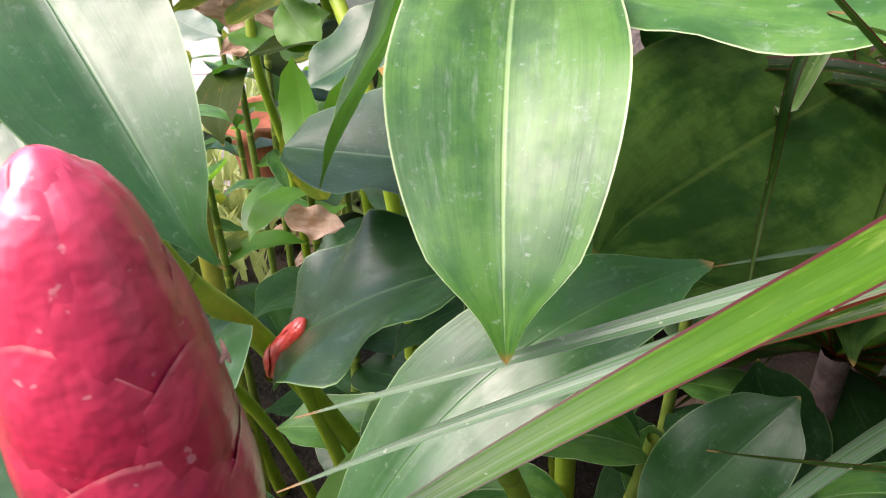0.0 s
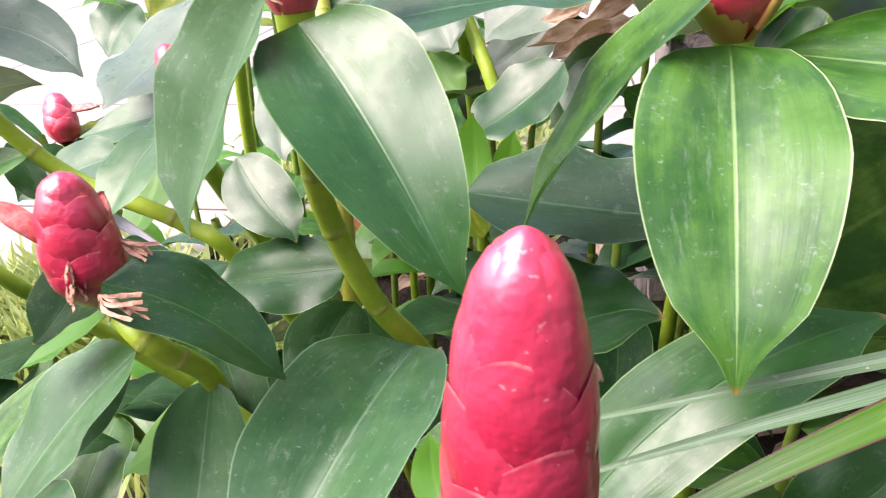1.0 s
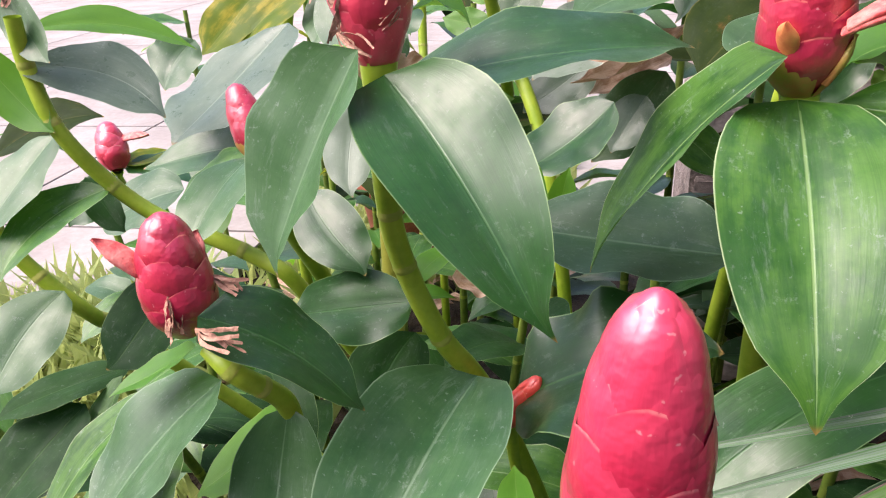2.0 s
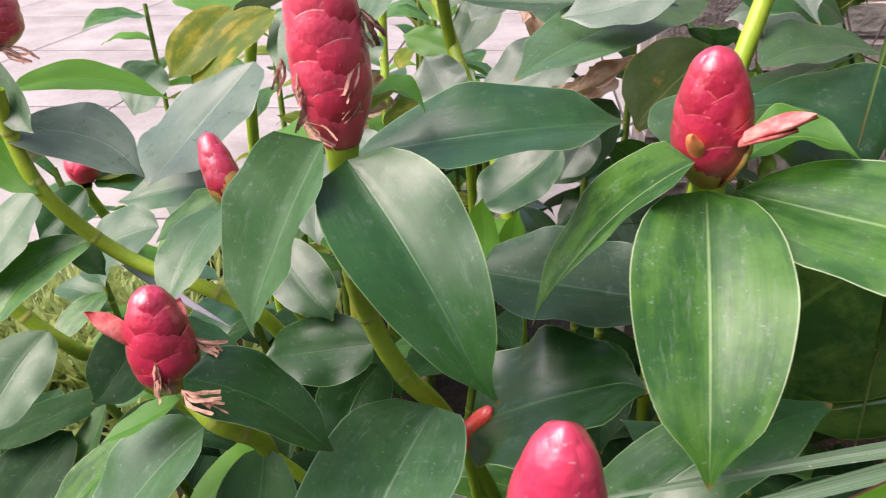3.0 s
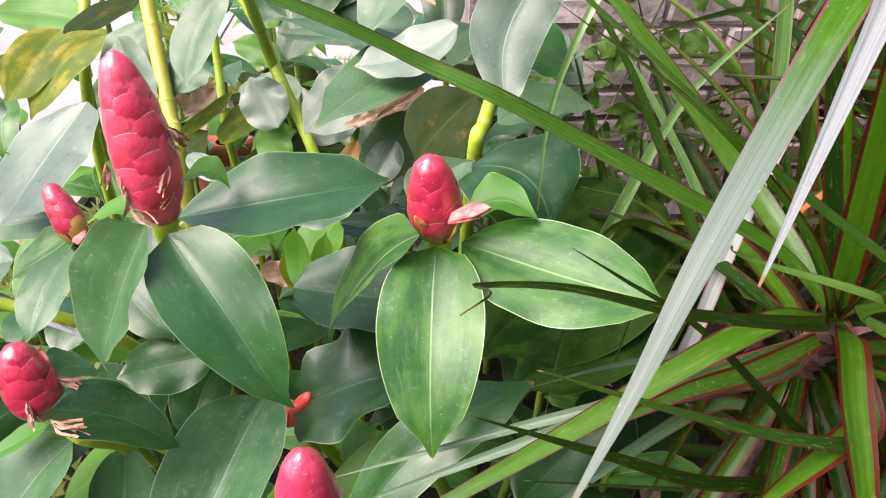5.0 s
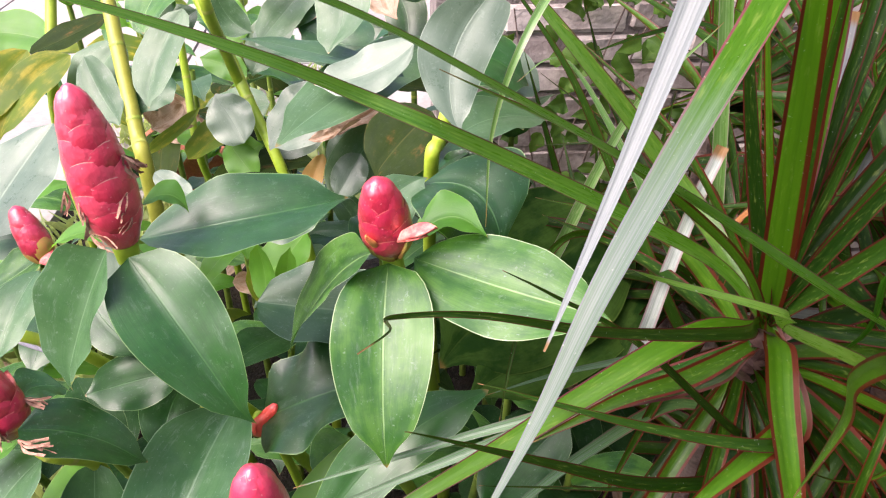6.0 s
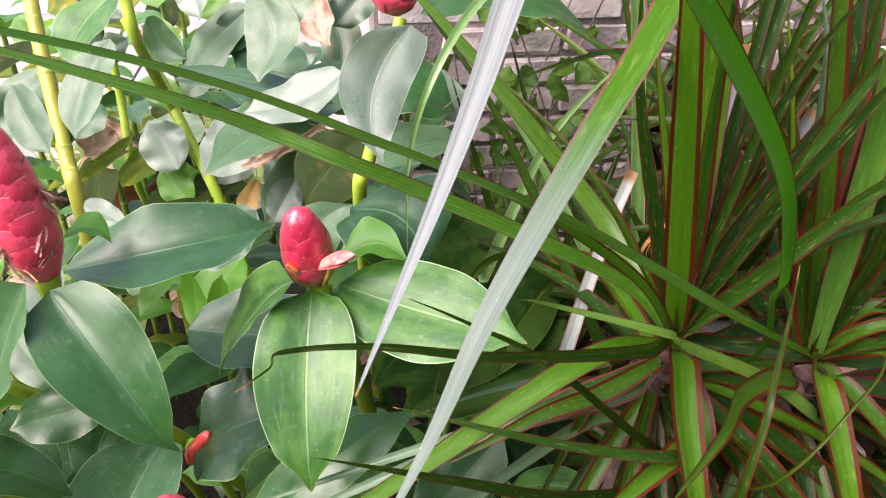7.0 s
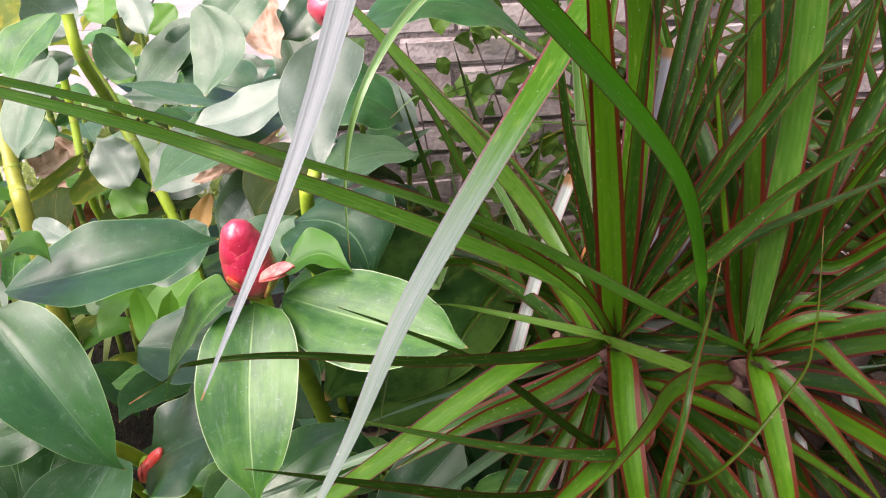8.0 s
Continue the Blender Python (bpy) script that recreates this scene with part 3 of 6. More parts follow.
leaf(tall_ginger, (-0.1205, 0.2900, 0.6364), (-0.0444, 0.2161, 0.5464), 0.0627, (0.158, -0.678, 0.717), 0.0122, -0.0010, 0.42, material=LEAF_DARK, form=(0.46, 0.91))
leaf(tall_ginger, (-0.1290, 0.2812, 0.6489), (-0.1749, 0.2590, 0.5516), 0.0638, (-0.394, -0.609, 0.688), -0.0019, 0.0059, 0.52, material=LEAF_MID, form=(0.37, 0.66))
leaf(tall_ginger, (-0.1290, 0.3367, 0.6198), (0.0230, 0.3550, 0.6358), 0.0819, (0.102, -0.169, 0.980), 0.0114, 0.0137, 0.23, material=LEAF_DARK, form=(0.81, 0.75))
leaf(tall_ginger, (-0.1141, 0.3191, 0.6589), (-0.0846, 0.3213, 0.6510), 0.0263, (0.264, -0.074, 0.962), 0.0045, -0.0098, 0.30, material=LEAF_LIME)
leaf(tall_ginger, (-0.1353, 0.3092, 0.6378), (-0.1859, 0.3223, 0.6255), 0.0294, (-0.239, -0.013, 0.971), 0.0034, 0.0093, 0.30, material=LEAF_LIME)
withered(cone_tall, (-0.1400, 0.2893, 0.6805), (-0.1380, 0.2880, 0.6640), 0.0110, 1)
withered(cone_tall, (-0.1385, 0.2890, 0.6650), (-0.1418, 0.2915, 0.6530), 0.0070, 2)
withered(cone_tall, (-0.1115, 0.2945, 0.6830), (-0.1175, 0.2870, 0.6690), 0.0090, 3)
withered(cone_tall, (-0.1106, 0.3010, 0.7060), (-0.1045, 0.3080, 0.6890), 0.0150, 4)
withered(cone_tall, (-0.1495, 0.2960, 0.6850), (-0.1526, 0.2943, 0.6690), 0.0090, 5)
withered(cone_tall, (-0.1418, 0.2926, 0.6546), (-0.1273, 0.2845, 0.6452), 0.0060, 6)
withered(cone_tall, (-0.1120, 0.2935, 0.6650), (-0.1185, 0.2880, 0.6580), 0.0040, 7)
leaf(tall_ginger, (-0.1209, 0.3192, 0.5048), (-0.1877, 0.2981, 0.5043), 0.0493, (0.148, -0.485, 0.862), -0.0038, 0.0023, 0.10, material=LEAF_DARK)
leaf(tall_ginger, (-0.0854, 0.3175, 0.4583), (-0.1327, 0.1752, 0.4136), 0.0809, (-0.119, -0.528, 0.841), 0.0167, -0.0019, 0.49, material=LEAF_MID, form=(0.45, 0.55))
leaf(tall_ginger, (-0.1272, 0.3482, 0.4664), (-0.1510, 0.3085, 0.4119), 0.0504, (0.045, -0.817, 0.575), -0.0134, 0.0092, 0.18, material=LEAF_DARK)
leaf(tall_ginger, (-0.0644, 0.3238, 0.4375), (0.0403, 0.3044, 0.4993), 0.0989, (-0.612, -0.120, 0.781), 0.0116, 0.0068, 0.19, material=LEAF_DARK, wave=0.16, form=(0.47, 0.58))

short_ginger = thing("ginger_stalk", "ginger stalk with a short red cone and bright green leaves", "ginger plant", "flowering ginger stalks")
cone_short = flower_cone(short_ginger, (0.0535, 0.2908, 0.6282), (0.0455, 0.2798, 0.6932), 0.0170, 20, high=0.36, seed=0.6, lip=0.7, calyx=4, material=BRACT_DEEP, label="short crimson cone with one coral floret")
stem(short_ginger, [(0.1100, 0.5000, 0.0000), (0.1000, 0.4400, 0.2500), (0.0750, 0.3600, 0.4800), (0.0580, 0.2950, 0.5850), (0.0538, 0.2897, 0.6213), (0.0534, 0.2912, 0.6287)], 0.0085, 0.0074, (0.55, 0.75, 0.93))
leaf(short_ginger, (0.0506, 0.2817, 0.6269), (0.0428, 0.1798, 0.5418), 0.0660, (-0.069, -0.635, 0.769), 0.0142, 0.0018, 0.23, material=LEAF_FRESH, wave=0.03, label="bright green leaf with a pale midrib and dust", form=(0.44, 0.68))
leaf(short_ginger, (0.0396, 0.2655, 0.6470), (-0.0284, 0.2943, 0.5416), 0.0468, (-0.739, -0.165, 0.653), -0.0016, 0.0189, 0.40, material=LEAF_FRESH, form=(0.32, 0.57))
leaf(short_ginger, (0.0685, 0.2934, 0.6219), (0.1868, 0.2130, 0.6255), 0.0747, (-0.104, -0.414, 0.904), 0.0001, 0.0025, 0.07, material=LEAF_FRESH, wave=0.03, form=(0.67, 0.86))
leaf(short_ginger, (0.0649, 0.2985, 0.6278), (0.1183, 0.2859, 0.6404), 0.0416, (-0.249, -0.088, 0.964), 0.0063, -0.0200, 0.35, material=LEAF_LIME, wave=0.08)
leaf(short_ginger, (0.0507, 0.3090, 0.6252), (0.0821, 0.3603, 0.6499), 0.0430, (0.113, -0.486, 0.867), -0.0079, -0.0152, 0.18, material=LEAF_DUSTY)
petal(cone_short, (0.0594, 0.2680, 0.6575), (0.0815, 0.2545, 0.6715), 0.0115)
petal(cone_short, (0.0583, 0.2690, 0.6548), (0.0760, 0.2560, 0.6650), 0.0090)
petal(cone_short, (0.0416, 0.2768, 0.6439), (0.0372, 0.2660, 0.6590), 0.0100, material=FLORET_ORANGE)
petal(cone_short, (0.0576, 0.2809, 0.6346), (0.0655, 0.2760, 0.6531), 0.0130, material=CALYX, name="calyx")

low_ginger = thing("ginger_stalk", "low ginger stalk leaning sideways with a stubby cone and dried florets", "ginger plant", "flowering ginger stalks")
cone_low = flower_cone(low_ginger, (-0.2117, 0.2422, 0.5277), (-0.2149, 0.2447, 0.5872), 0.0157, 18, high=0.38, seed=1.4, lip=1.1, blunt=2.2, material=BRACT_DEEP, label="stubby crimson cone with withered florets")
stem(low_ginger, [(-0.1000, 0.4200, 0.0000), (-0.1350, 0.3600, 0.2000), (-0.1800, 0.2850, 0.3900), (-0.1775, 0.2660, 0.4500), (-0.1759, 0.2540, 0.4822), (-0.1891, 0.2368, 0.5093), (-0.2037, 0.2426, 0.5190)], 0.0066, 0.0050, (0.52, 0.74, 0.86))
leaf(low_ginger, (-0.1987, 0.2310, 0.5433), (-0.1297, 0.2400, 0.4879), 0.0431, (0.689, -0.244, 0.683), 0.0019, -0.0080, 0.33, material=LEAF_DARK, form=(0.24, 0.67))
leaf(low_ginger, (-0.2007, 0.2428, 0.5005), (-0.2638, 0.1968, 0.4299), 0.0643, (-0.449, -0.461, 0.765), -0.0014, 0.0108, 0.22, material=LEAF_MID, form=(0.53, 0.65))
leaf(low_ginger, (-0.1745, 0.2555, 0.4775), (-0.1770, 0.2028, 0.4029), 0.0491, (0.045, -0.817, 0.575), -0.0073, 0.0030, 0.15, material=LEAF_MID)
leaf(low_ginger, (-0.2091, 0.2412, 0.5208), (-0.2590, 0.2364, 0.4919), 0.0179, (-0.463, -0.275, 0.843), -0.0039, 0.0032, 0.30, material=LEAF_LIME)
leaf(low_ginger, (-0.2171, 0.2750, 0.5260), (-0.1982, 0.3014, 0.5099), 0.0412, (0.416, 0.238, 0.878), -0.0024, -0.0140, 0.18, material=LEAF_DARK)
leaf(low_ginger, (-0.2420, 0.2640, 0.4760), (-0.3120, 0.2140, 0.3980), 0.0279, (-0.397, -0.587, 0.705), 0.0031, 0.0154, 0.30, material=LEAF_FRESH)
leaf(low_ginger, (-0.1820, 0.2768, 0.4562), (-0.2485, 0.2680, 0.3967), 0.0387, (-0.557, -0.461, 0.691), -0.0072, 0.0045, 0.18, material=LEAF_LIME)
petal(cone_low, (-0.2221, 0.2390, 0.5574), (-0.2415, 0.2323, 0.5790), 0.0112)
petal(cone_low, (-0.2059, 0.2486, 0.5572), (-0.2045, 0.2548, 0.5746), 0.0120)
withered(cone_low, (-0.2092, 0.2281, 0.5544), (-0.2052, 0.2231, 0.5384), 0.0130, 11)
withered(cone_low, (-0.1960, 0.2230, 0.5420), (-0.1740, 0.2160, 0.5410), 0.0115, 12)
withered(cone_low, (-0.1990, 0.2480, 0.5558), (-0.1831, 0.2457, 0.5513), 0.0100, 13)
withered(cone_low, (-0.2212, 0.2333, 0.5367), (-0.2238, 0.2359, 0.5406), 0.0080, 14)

near_ginger = thing("ginger_stalk", "ginger stalk topped by a smooth pinkish-red cone", "ginger plant", "flowering ginger stalks")
cone_near = flower_cone(near_ginger, (-0.0222, 0.1235, 0.5000), (-0.0208, 0.1185, 0.6262), 0.0178, 26, high=0.30, seed=2.2, blunt=2.6, lip=0.85, material=BRACT_PINK, label="smooth pinkish-red cone")
stem(near_ginger, [(-0.0300, 0.3000, 0.0000), (-0.0300, 0.2000, 0.2500), (-0.0240, 0.1300, 0.4300), (-0.0222, 0.1235, 0.5030)], 0.0085, 0.0065, (0.5, 0.7, 0.9))
leaf(near_ginger, (-0.0486, 0.1746, 0.4832), (-0.0560, 0.1918, 0.5082), 0.0165, (-0.265, -0.829, 0.492), -0.0032, -0.0032, 0.30, material=LEAF_LIME)
leaf(near_ginger, (-0.0460, 0.2580, 0.3667), (0.0349, 0.3071, 0.4301), 0.0543, (-0.231, -0.604, 0.763), -0.0039, 0.0054, 0.10, material=LEAF_LIME)
withered(cone_near, (-0.0125, 0.1150, 0.5930), (-0.0088, 0.1130, 0.5930), 0.0040, 31)
withered(cone_near, (-0.0050, 0.1255, 0.5903), (-0.0039, 0.1237, 0.5871), 0.0040, 32)
withered(cone_near, (-0.0086, 0.1232, 0.5810), (-0.0069, 0.1193, 0.5805), 0.0040, 33)

shaded_ginger = thing("ginger_stalk", "leafy ginger stalk in the shade under the bright leaf", "ginger plant", "flowering ginger stalks")
stem(shaded_ginger, [(0.1000, 0.4200, 0.0000), (0.0700, 0.3600, 0.2500), (0.0400, 0.3000, 0.4000)], 0.0075, 0.0060, (0.5, 0.8))
leaf(shaded_ginger, (-0.0177, 0.1928, 0.4257), (0.1195, 0.2549, 0.5267), 0.0460, (-0.253, -0.601, 0.758), 0.0223, -0.0160, 0.15, material=LEAF_DARK, wave=0.08, form=(0.56, 0.50))
leaf(shaded_ginger, (-0.0626, 0.3734, 0.5273), (0.0601, 0.3500, 0.5234), 0.0842, (-0.018, -0.245, 0.969), -0.0005, 0.0008, 0.27, material=LEAF_DUSTY, form=(0.50, 0.51))
leaf(shaded_ginger, (-0.0595, 0.3925, 0.5104), (-0.0627, 0.4068, 0.5645), 0.0252, (-0.382, -0.899, 0.215), -0.0088, -0.0020, 0.30, material=LEAF_LIME)
leaf(shaded_ginger, (-0.0485, 0.4066, 0.4964), (-0.0372, 0.4201, 0.5503), 0.0205, (-0.079, -0.963, 0.258), -0.0026, 0.0006, 0.30, material=LEAF_LIME)
leaf(shaded_ginger, (-0.0582, 0.4357, 0.4678), (-0.0831, 0.4443, 0.5126), 0.0257, (0.277, -0.904, 0.327), -0.0033, 0.0010, 0.30, material=LEAF_YELLOW)
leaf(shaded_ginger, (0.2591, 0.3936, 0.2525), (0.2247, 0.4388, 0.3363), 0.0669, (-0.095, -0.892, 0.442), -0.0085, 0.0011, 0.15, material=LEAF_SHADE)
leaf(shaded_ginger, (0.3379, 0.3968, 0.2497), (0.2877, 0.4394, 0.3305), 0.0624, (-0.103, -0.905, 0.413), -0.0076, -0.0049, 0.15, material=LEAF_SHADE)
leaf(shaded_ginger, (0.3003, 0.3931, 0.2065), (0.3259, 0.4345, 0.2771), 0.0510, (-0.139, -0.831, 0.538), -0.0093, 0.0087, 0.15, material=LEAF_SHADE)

young_shoot = thing("ginger_shoot", "young red ginger bud between dark leaves", "flower bud", "")
bud = flower_cone(young_shoot, (-0.0709, 0.3200, 0.4227), (-0.0497, 0.3200, 0.4580), 0.0088, 9, material=BUD_RED, blunt=1.5, high=0.45, label="small red bud")
stem(young_shoot, [(-0.0500, 0.4500, 0.0000), (-0.0600, 0.4000, 0.2500), (-0.0720, 0.3500, 0.4100), (-0.0709, 0.3200, 0.4227)], 0.0050, 0.0045, ())

small_ginger = thing("ginger_stalk", "ginger stalk with a small red cone behind the tall one", "ginger plant", "flowering ginger stalks")
cone_small = flower_cone(small_ginger, (-0.2346, 0.4012, 0.5589), (-0.2546, 0.4200, 0.6045), 0.0118, 16, high=0.38, seed=0.3, lip=0.8, calyx=3, material=BRACT_DEEP, label="small red cone with a yellow calyx")
petal(cone_small, (-0.2337, 0.3924, 0.5637), (-0.2279, 0.4037, 0.5706), 0.0100)
stem(small_ginger, [(-0.2000, 0.6200, 0.0000), (-0.2200, 0.5500, 0.3000), (-0.2367, 0.4168, 0.5203), (-0.2346, 0.4012, 0.5589)], 0.0075, 0.0060, (0.5, 0.75))
leaf(small_ginger, (-0.2305, 0.3775, 0.5684), (-0.2466, 0.3088, 0.5328), 0.0400, (-0.114, -0.435, 0.893), 0.0067, -0.0002, 0.15, material=LEAF_MID)
leaf(small_ginger, (-0.2369, 0.4103, 0.5633), (-0.2918, 0.3880, 0.5358), 0.0542, (-0.372, -0.200, 0.906), -0.0021, 0.0010, 0.20, material=LEAF_FRESH)
leaf(small_ginger, (-0.3045, 0.4199, 0.5300), (-0.3720, 0.4095, 0.5031), 0.0580, (-0.264, -0.467, 0.844), 0.0006, 0.0051, 0.10, material=LEAF_DUSTY)
leaf(small_ginger, (-0.1909, 0.3600, 0.5524), (-0.1460, 0.3230, 0.5200), 0.0380, (0.150, -0.720, 0.680), 0.0015, 0.0030, 0.10, material=LEAF_DARK)
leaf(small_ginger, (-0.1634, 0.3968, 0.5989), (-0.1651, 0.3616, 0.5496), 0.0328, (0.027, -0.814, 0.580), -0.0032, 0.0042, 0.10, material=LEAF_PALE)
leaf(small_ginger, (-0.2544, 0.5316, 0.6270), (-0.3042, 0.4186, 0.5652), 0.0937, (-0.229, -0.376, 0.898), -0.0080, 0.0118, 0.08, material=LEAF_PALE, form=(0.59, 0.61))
leaf(small_ginger, (-0.2400, 0.4305, 0.5575), (-0.3642, 0.4640, 0.5277), 0.0431, (-0.331, -0.541, 0.774), -0.0081, 0.0143, 0.18, material=LEAF_DARK)

left_ginger = thing("ginger_stalk", "leaning ginger stalk with a cone and dusty curled leaves", "ginger plant", "flowering ginger stalks")
stem(left_ginger, [(-0.1200, 0.5500, 0.0000), (-0.1500, 0.4800, 0.2500), (-0.1956, 0.3624, 0.4745), (-0.2264, 0.3513, 0.5134), (-0.2889, 0.3479, 0.5444), (-0.3183, 0.3320, 0.5926), (-0.3289, 0.3315, 0.6307), (-0.3274, 0.3289, 0.6600)], 0.0054, 0.0044, (0.45, 0.62, 0.75, 0.88))
cone_left = flower_cone(left_ginger, (-0.3428, 0.3552, 0.6767), (-0.3368, 0.3556, 0.7206), 0.0175, 24, high=0.34, label="crimson cone with withered florets at its foot")
withered(cone_left, (-0.3313, 0.3474, 0.6800), (-0.3134, 0.3459, 0.6714), 0.0100, 21)
withered(cone_left, (-0.3360, 0.3446, 0.6760), (-0.3389, 0.3389, 0.6654), 0.0100, 22)
leaf(left_ginger, (-0.3335, 0.3320, 0.6336), (-0.2631, 0.3465, 0.6020), 0.0471, (0.443, -0.386, 0.809), -0.0017, -0.0173, 0.12, material=LEAF_PALE)
leaf(left_ginger, (-0.3541, 0.3741, 0.6472), (-0.2812, 0.4325, 0.6243), 0.0321, (0.427, -0.186, 0.885), 0.0022, -0.0147, 0.20, material=LEAF_LIME)
leaf(left_ginger, (-0.3432, 0.3447, 0.6755), (-0.3084, 0.3213, 0.6369), 0.0225, (-0.068, -0.879, 0.472), -0.0038, 0.0023, 0.20, material=LEAF_DUSTY)
leaf(left_ginger, (-0.3582, 0.3280, 0.6463), (-0.3186, 0.3234, 0.5983), 0.0268, (0.276, -0.908, 0.314), -0.0060, 0.0021, 0.20, material=LEAF_LIME)
leaf(left_ginger, (-0.3381, 0.3496, 0.5901), (-0.3645, 0.3001, 0.5436), 0.0428, (-0.176, -0.621, 0.763), 0.0015, -0.0000, 0.10, material=LEAF_DUSTY)
leaf(left_ginger, (-0.3049, 0.3416, 0.5607), (-0.3466, 0.2838, 0.5262), 0.0355, (-0.001, -0.512, 0.859), 0.0009, 0.0111, 0.30, material=LEAF_FRESH)
leaf(left_ginger, (-0.3396, 0.3674, 0.5574), (-0.3138, 0.3563, 0.5244), 0.0226, (0.162, -0.890, 0.427), -0.0012, 0.0010, 0.18, material=LEAF_DARK)

leaning_stalk = thing("ginger_stalk", "leafy ginger stalk without a flower, leaning over the path side", "ginger plant", "leafy ginger stalks")
stem(leaning_stalk, [(-0.1800, 0.4800, 0.0000), (-0.2000, 0.4200, 0.2500), (-0.3254, 0.3667, 0.4335), (-0.3458, 0.3464, 0.4690), (-0.3762, 0.3384, 0.5107), (-0.3964, 0.3344, 0.5570)], 0.0058, 0.0048, (0.55, 0.75, 0.9))
leaf(leaning_stalk, (-0.3503, 0.3345, 0.4928), (-0.3722, 0.2758, 0.4489), 0.0468, (0.206, -0.634, 0.746), 0.0036, 0.0035, 0.10, material=LEAF_DUSTY)
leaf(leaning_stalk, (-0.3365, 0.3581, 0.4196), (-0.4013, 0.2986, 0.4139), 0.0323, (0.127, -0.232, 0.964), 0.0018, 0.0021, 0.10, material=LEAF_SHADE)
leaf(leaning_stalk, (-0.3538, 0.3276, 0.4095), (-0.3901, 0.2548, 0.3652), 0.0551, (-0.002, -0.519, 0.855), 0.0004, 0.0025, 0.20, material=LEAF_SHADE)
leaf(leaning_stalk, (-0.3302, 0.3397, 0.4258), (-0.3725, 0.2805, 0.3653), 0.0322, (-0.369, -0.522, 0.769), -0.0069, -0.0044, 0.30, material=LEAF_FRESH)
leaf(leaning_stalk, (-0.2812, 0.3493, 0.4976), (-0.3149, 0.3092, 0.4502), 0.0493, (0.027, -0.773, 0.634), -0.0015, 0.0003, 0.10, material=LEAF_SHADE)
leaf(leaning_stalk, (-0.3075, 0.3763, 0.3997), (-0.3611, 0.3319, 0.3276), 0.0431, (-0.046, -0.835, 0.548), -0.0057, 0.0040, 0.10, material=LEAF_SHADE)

far_ginger = thing("ginger_stalk", "distant ginger stalk with a small cone and a coral floret", "ginger plant", "flowering ginger stalks")
cone_far = flower_cone(far_ginger, (-0.5319, 0.6756, 0.4528), (-0.5476, 0.6966, 0.5024), 0.0165, 14, high=0.4, label="small crimson cone among lime leaves")
petal(cone_far, (-0.5313, 0.6905, 0.4835), (-0.4985, 0.6981, 0.4869), 0.0140)
stem(far_ginger, [(-0.6200, 0.9500, 0.0000), (-0.6000, 0.8800, 0.2000), (-0.5469, 0.7010, 0.4176), (-0.5319, 0.6756, 0.4528)], 0.0075, 0.0060, (0.6,))
leaf(far_ginger, (-0.3176, 0.5212, 0.5121), (-0.3362, 0.4509, 0.4481), 0.0433, (-0.175, -0.637, 0.750), -0.0065, 0.0030, 0.20, material=LEAF_LIME)
leaf(far_ginger, (-0.3942, 0.6046, 0.5344), (-0.3385, 0.5423, 0.4492), 0.0435, (0.054, -0.789, 0.612), -0.0021, -0.0032, 0.10, material=LEAF_DUSTY)
leaf(far_ginger, (-0.5239, 0.6775, 0.4536), (-0.4460, 0.7035, 0.4314), 0.0548, (0.319, -0.158, 0.934), -0.0005, -0.0149, 0.18, material=LEAF_DARK)
leaf(far_ginger, (-0.5240, 0.6789, 0.4565), (-0.5051, 0.7391, 0.4579), 0.0443, (0.114, -0.059, 0.992), -0.0005, 0.0031, 0.18, material=LEAF_YELLOW)
leaf(far_ginger, (-0.5330, 0.6733, 0.4483), (-0.5869, 0.6398, 0.3990), 0.0455, (0.162, -0.890, 0.427), -0.0025, 0.0000, 0.18, material=LEAF_DARK)
leaf(far_ginger, (-0.5295, 0.5076, 0.5234), (-0.4489, 0.5563, 0.5476), 0.0613, (-0.035, -0.397, 0.917), -0.0001, -0.0183, 0.18, material=LEAF_RUST)

yellowing_stalk = thing("ginger_stalk", "ginger stalk with large yellowing leaves", "ginger plant", "leafy ginger stalks")
stem(yellowing_stalk, [(-0.3800, 0.8500, 0.0000), (-0.3700, 0.7800, 0.3000), (-0.3300, 0.7000, 0.5500), (-0.3164, 0.7590, 0.6931)], 0.0075, 0.0060, (0.5, 0.7))
leaf(yellowing_stalk, (-0.2802, 0.6731, 0.6429), (-0.3623, 0.6272, 0.5679), 0.0532, (-0.199, -0.723, 0.661), -0.0040, 0.0182, 0.15, material=LEAF_YELLOW)
leaf(yellowing_stalk, (-0.3344, 0.6972, 0.6369), (-0.2479, 0.7367, 0.6678), 0.0408, (-0.141, -0.399, 0.906), -0.0023, -0.0008, 0.15, material=LEAF_RUST)
leaf(yellowing_stalk, (-0.3181, 0.7232, 0.6411), (-0.4249, 0.7372, 0.6504), 0.0602, (-0.006, -0.584, 0.812), -0.0091, 0.0123, 0.15, material=LEAF_LIME)
leaf(yellowing_stalk, (-0.3799, 0.6174, 0.6020), (-0.4064, 0.5928, 0.5606), 0.0614, (-0.143, -0.807, 0.573), -0.0088, 0.0154, 0.18, material=LEAF_DUSTY)
leaf(yellowing_stalk, (-0.3315, 0.6911, 0.6436), (-0.3816, 0.6311, 0.5843), 0.0548, (0.094, -0.738, 0.668), -0.0078, 0.0075, 0.18, material=LEAF_YELLOW)

back_ginger = thing("ginger_stalk", "tall ginger stalk with pale grey-green upper leaves", "ginger plant", "leafy ginger stalks")
stem(back_ginger, [(0.1200, 0.6200, 0.0000), (0.1000, 0.5800, 0.3000), (0.0903, 0.4289, 0.6091), (0.0989, 0.4347, 0.6447), (0.1201, 0.4590, 0.7086), (0.1332, 0.4784, 0.7557)], 0.0070, 0.0055, (0.6, 0.8))
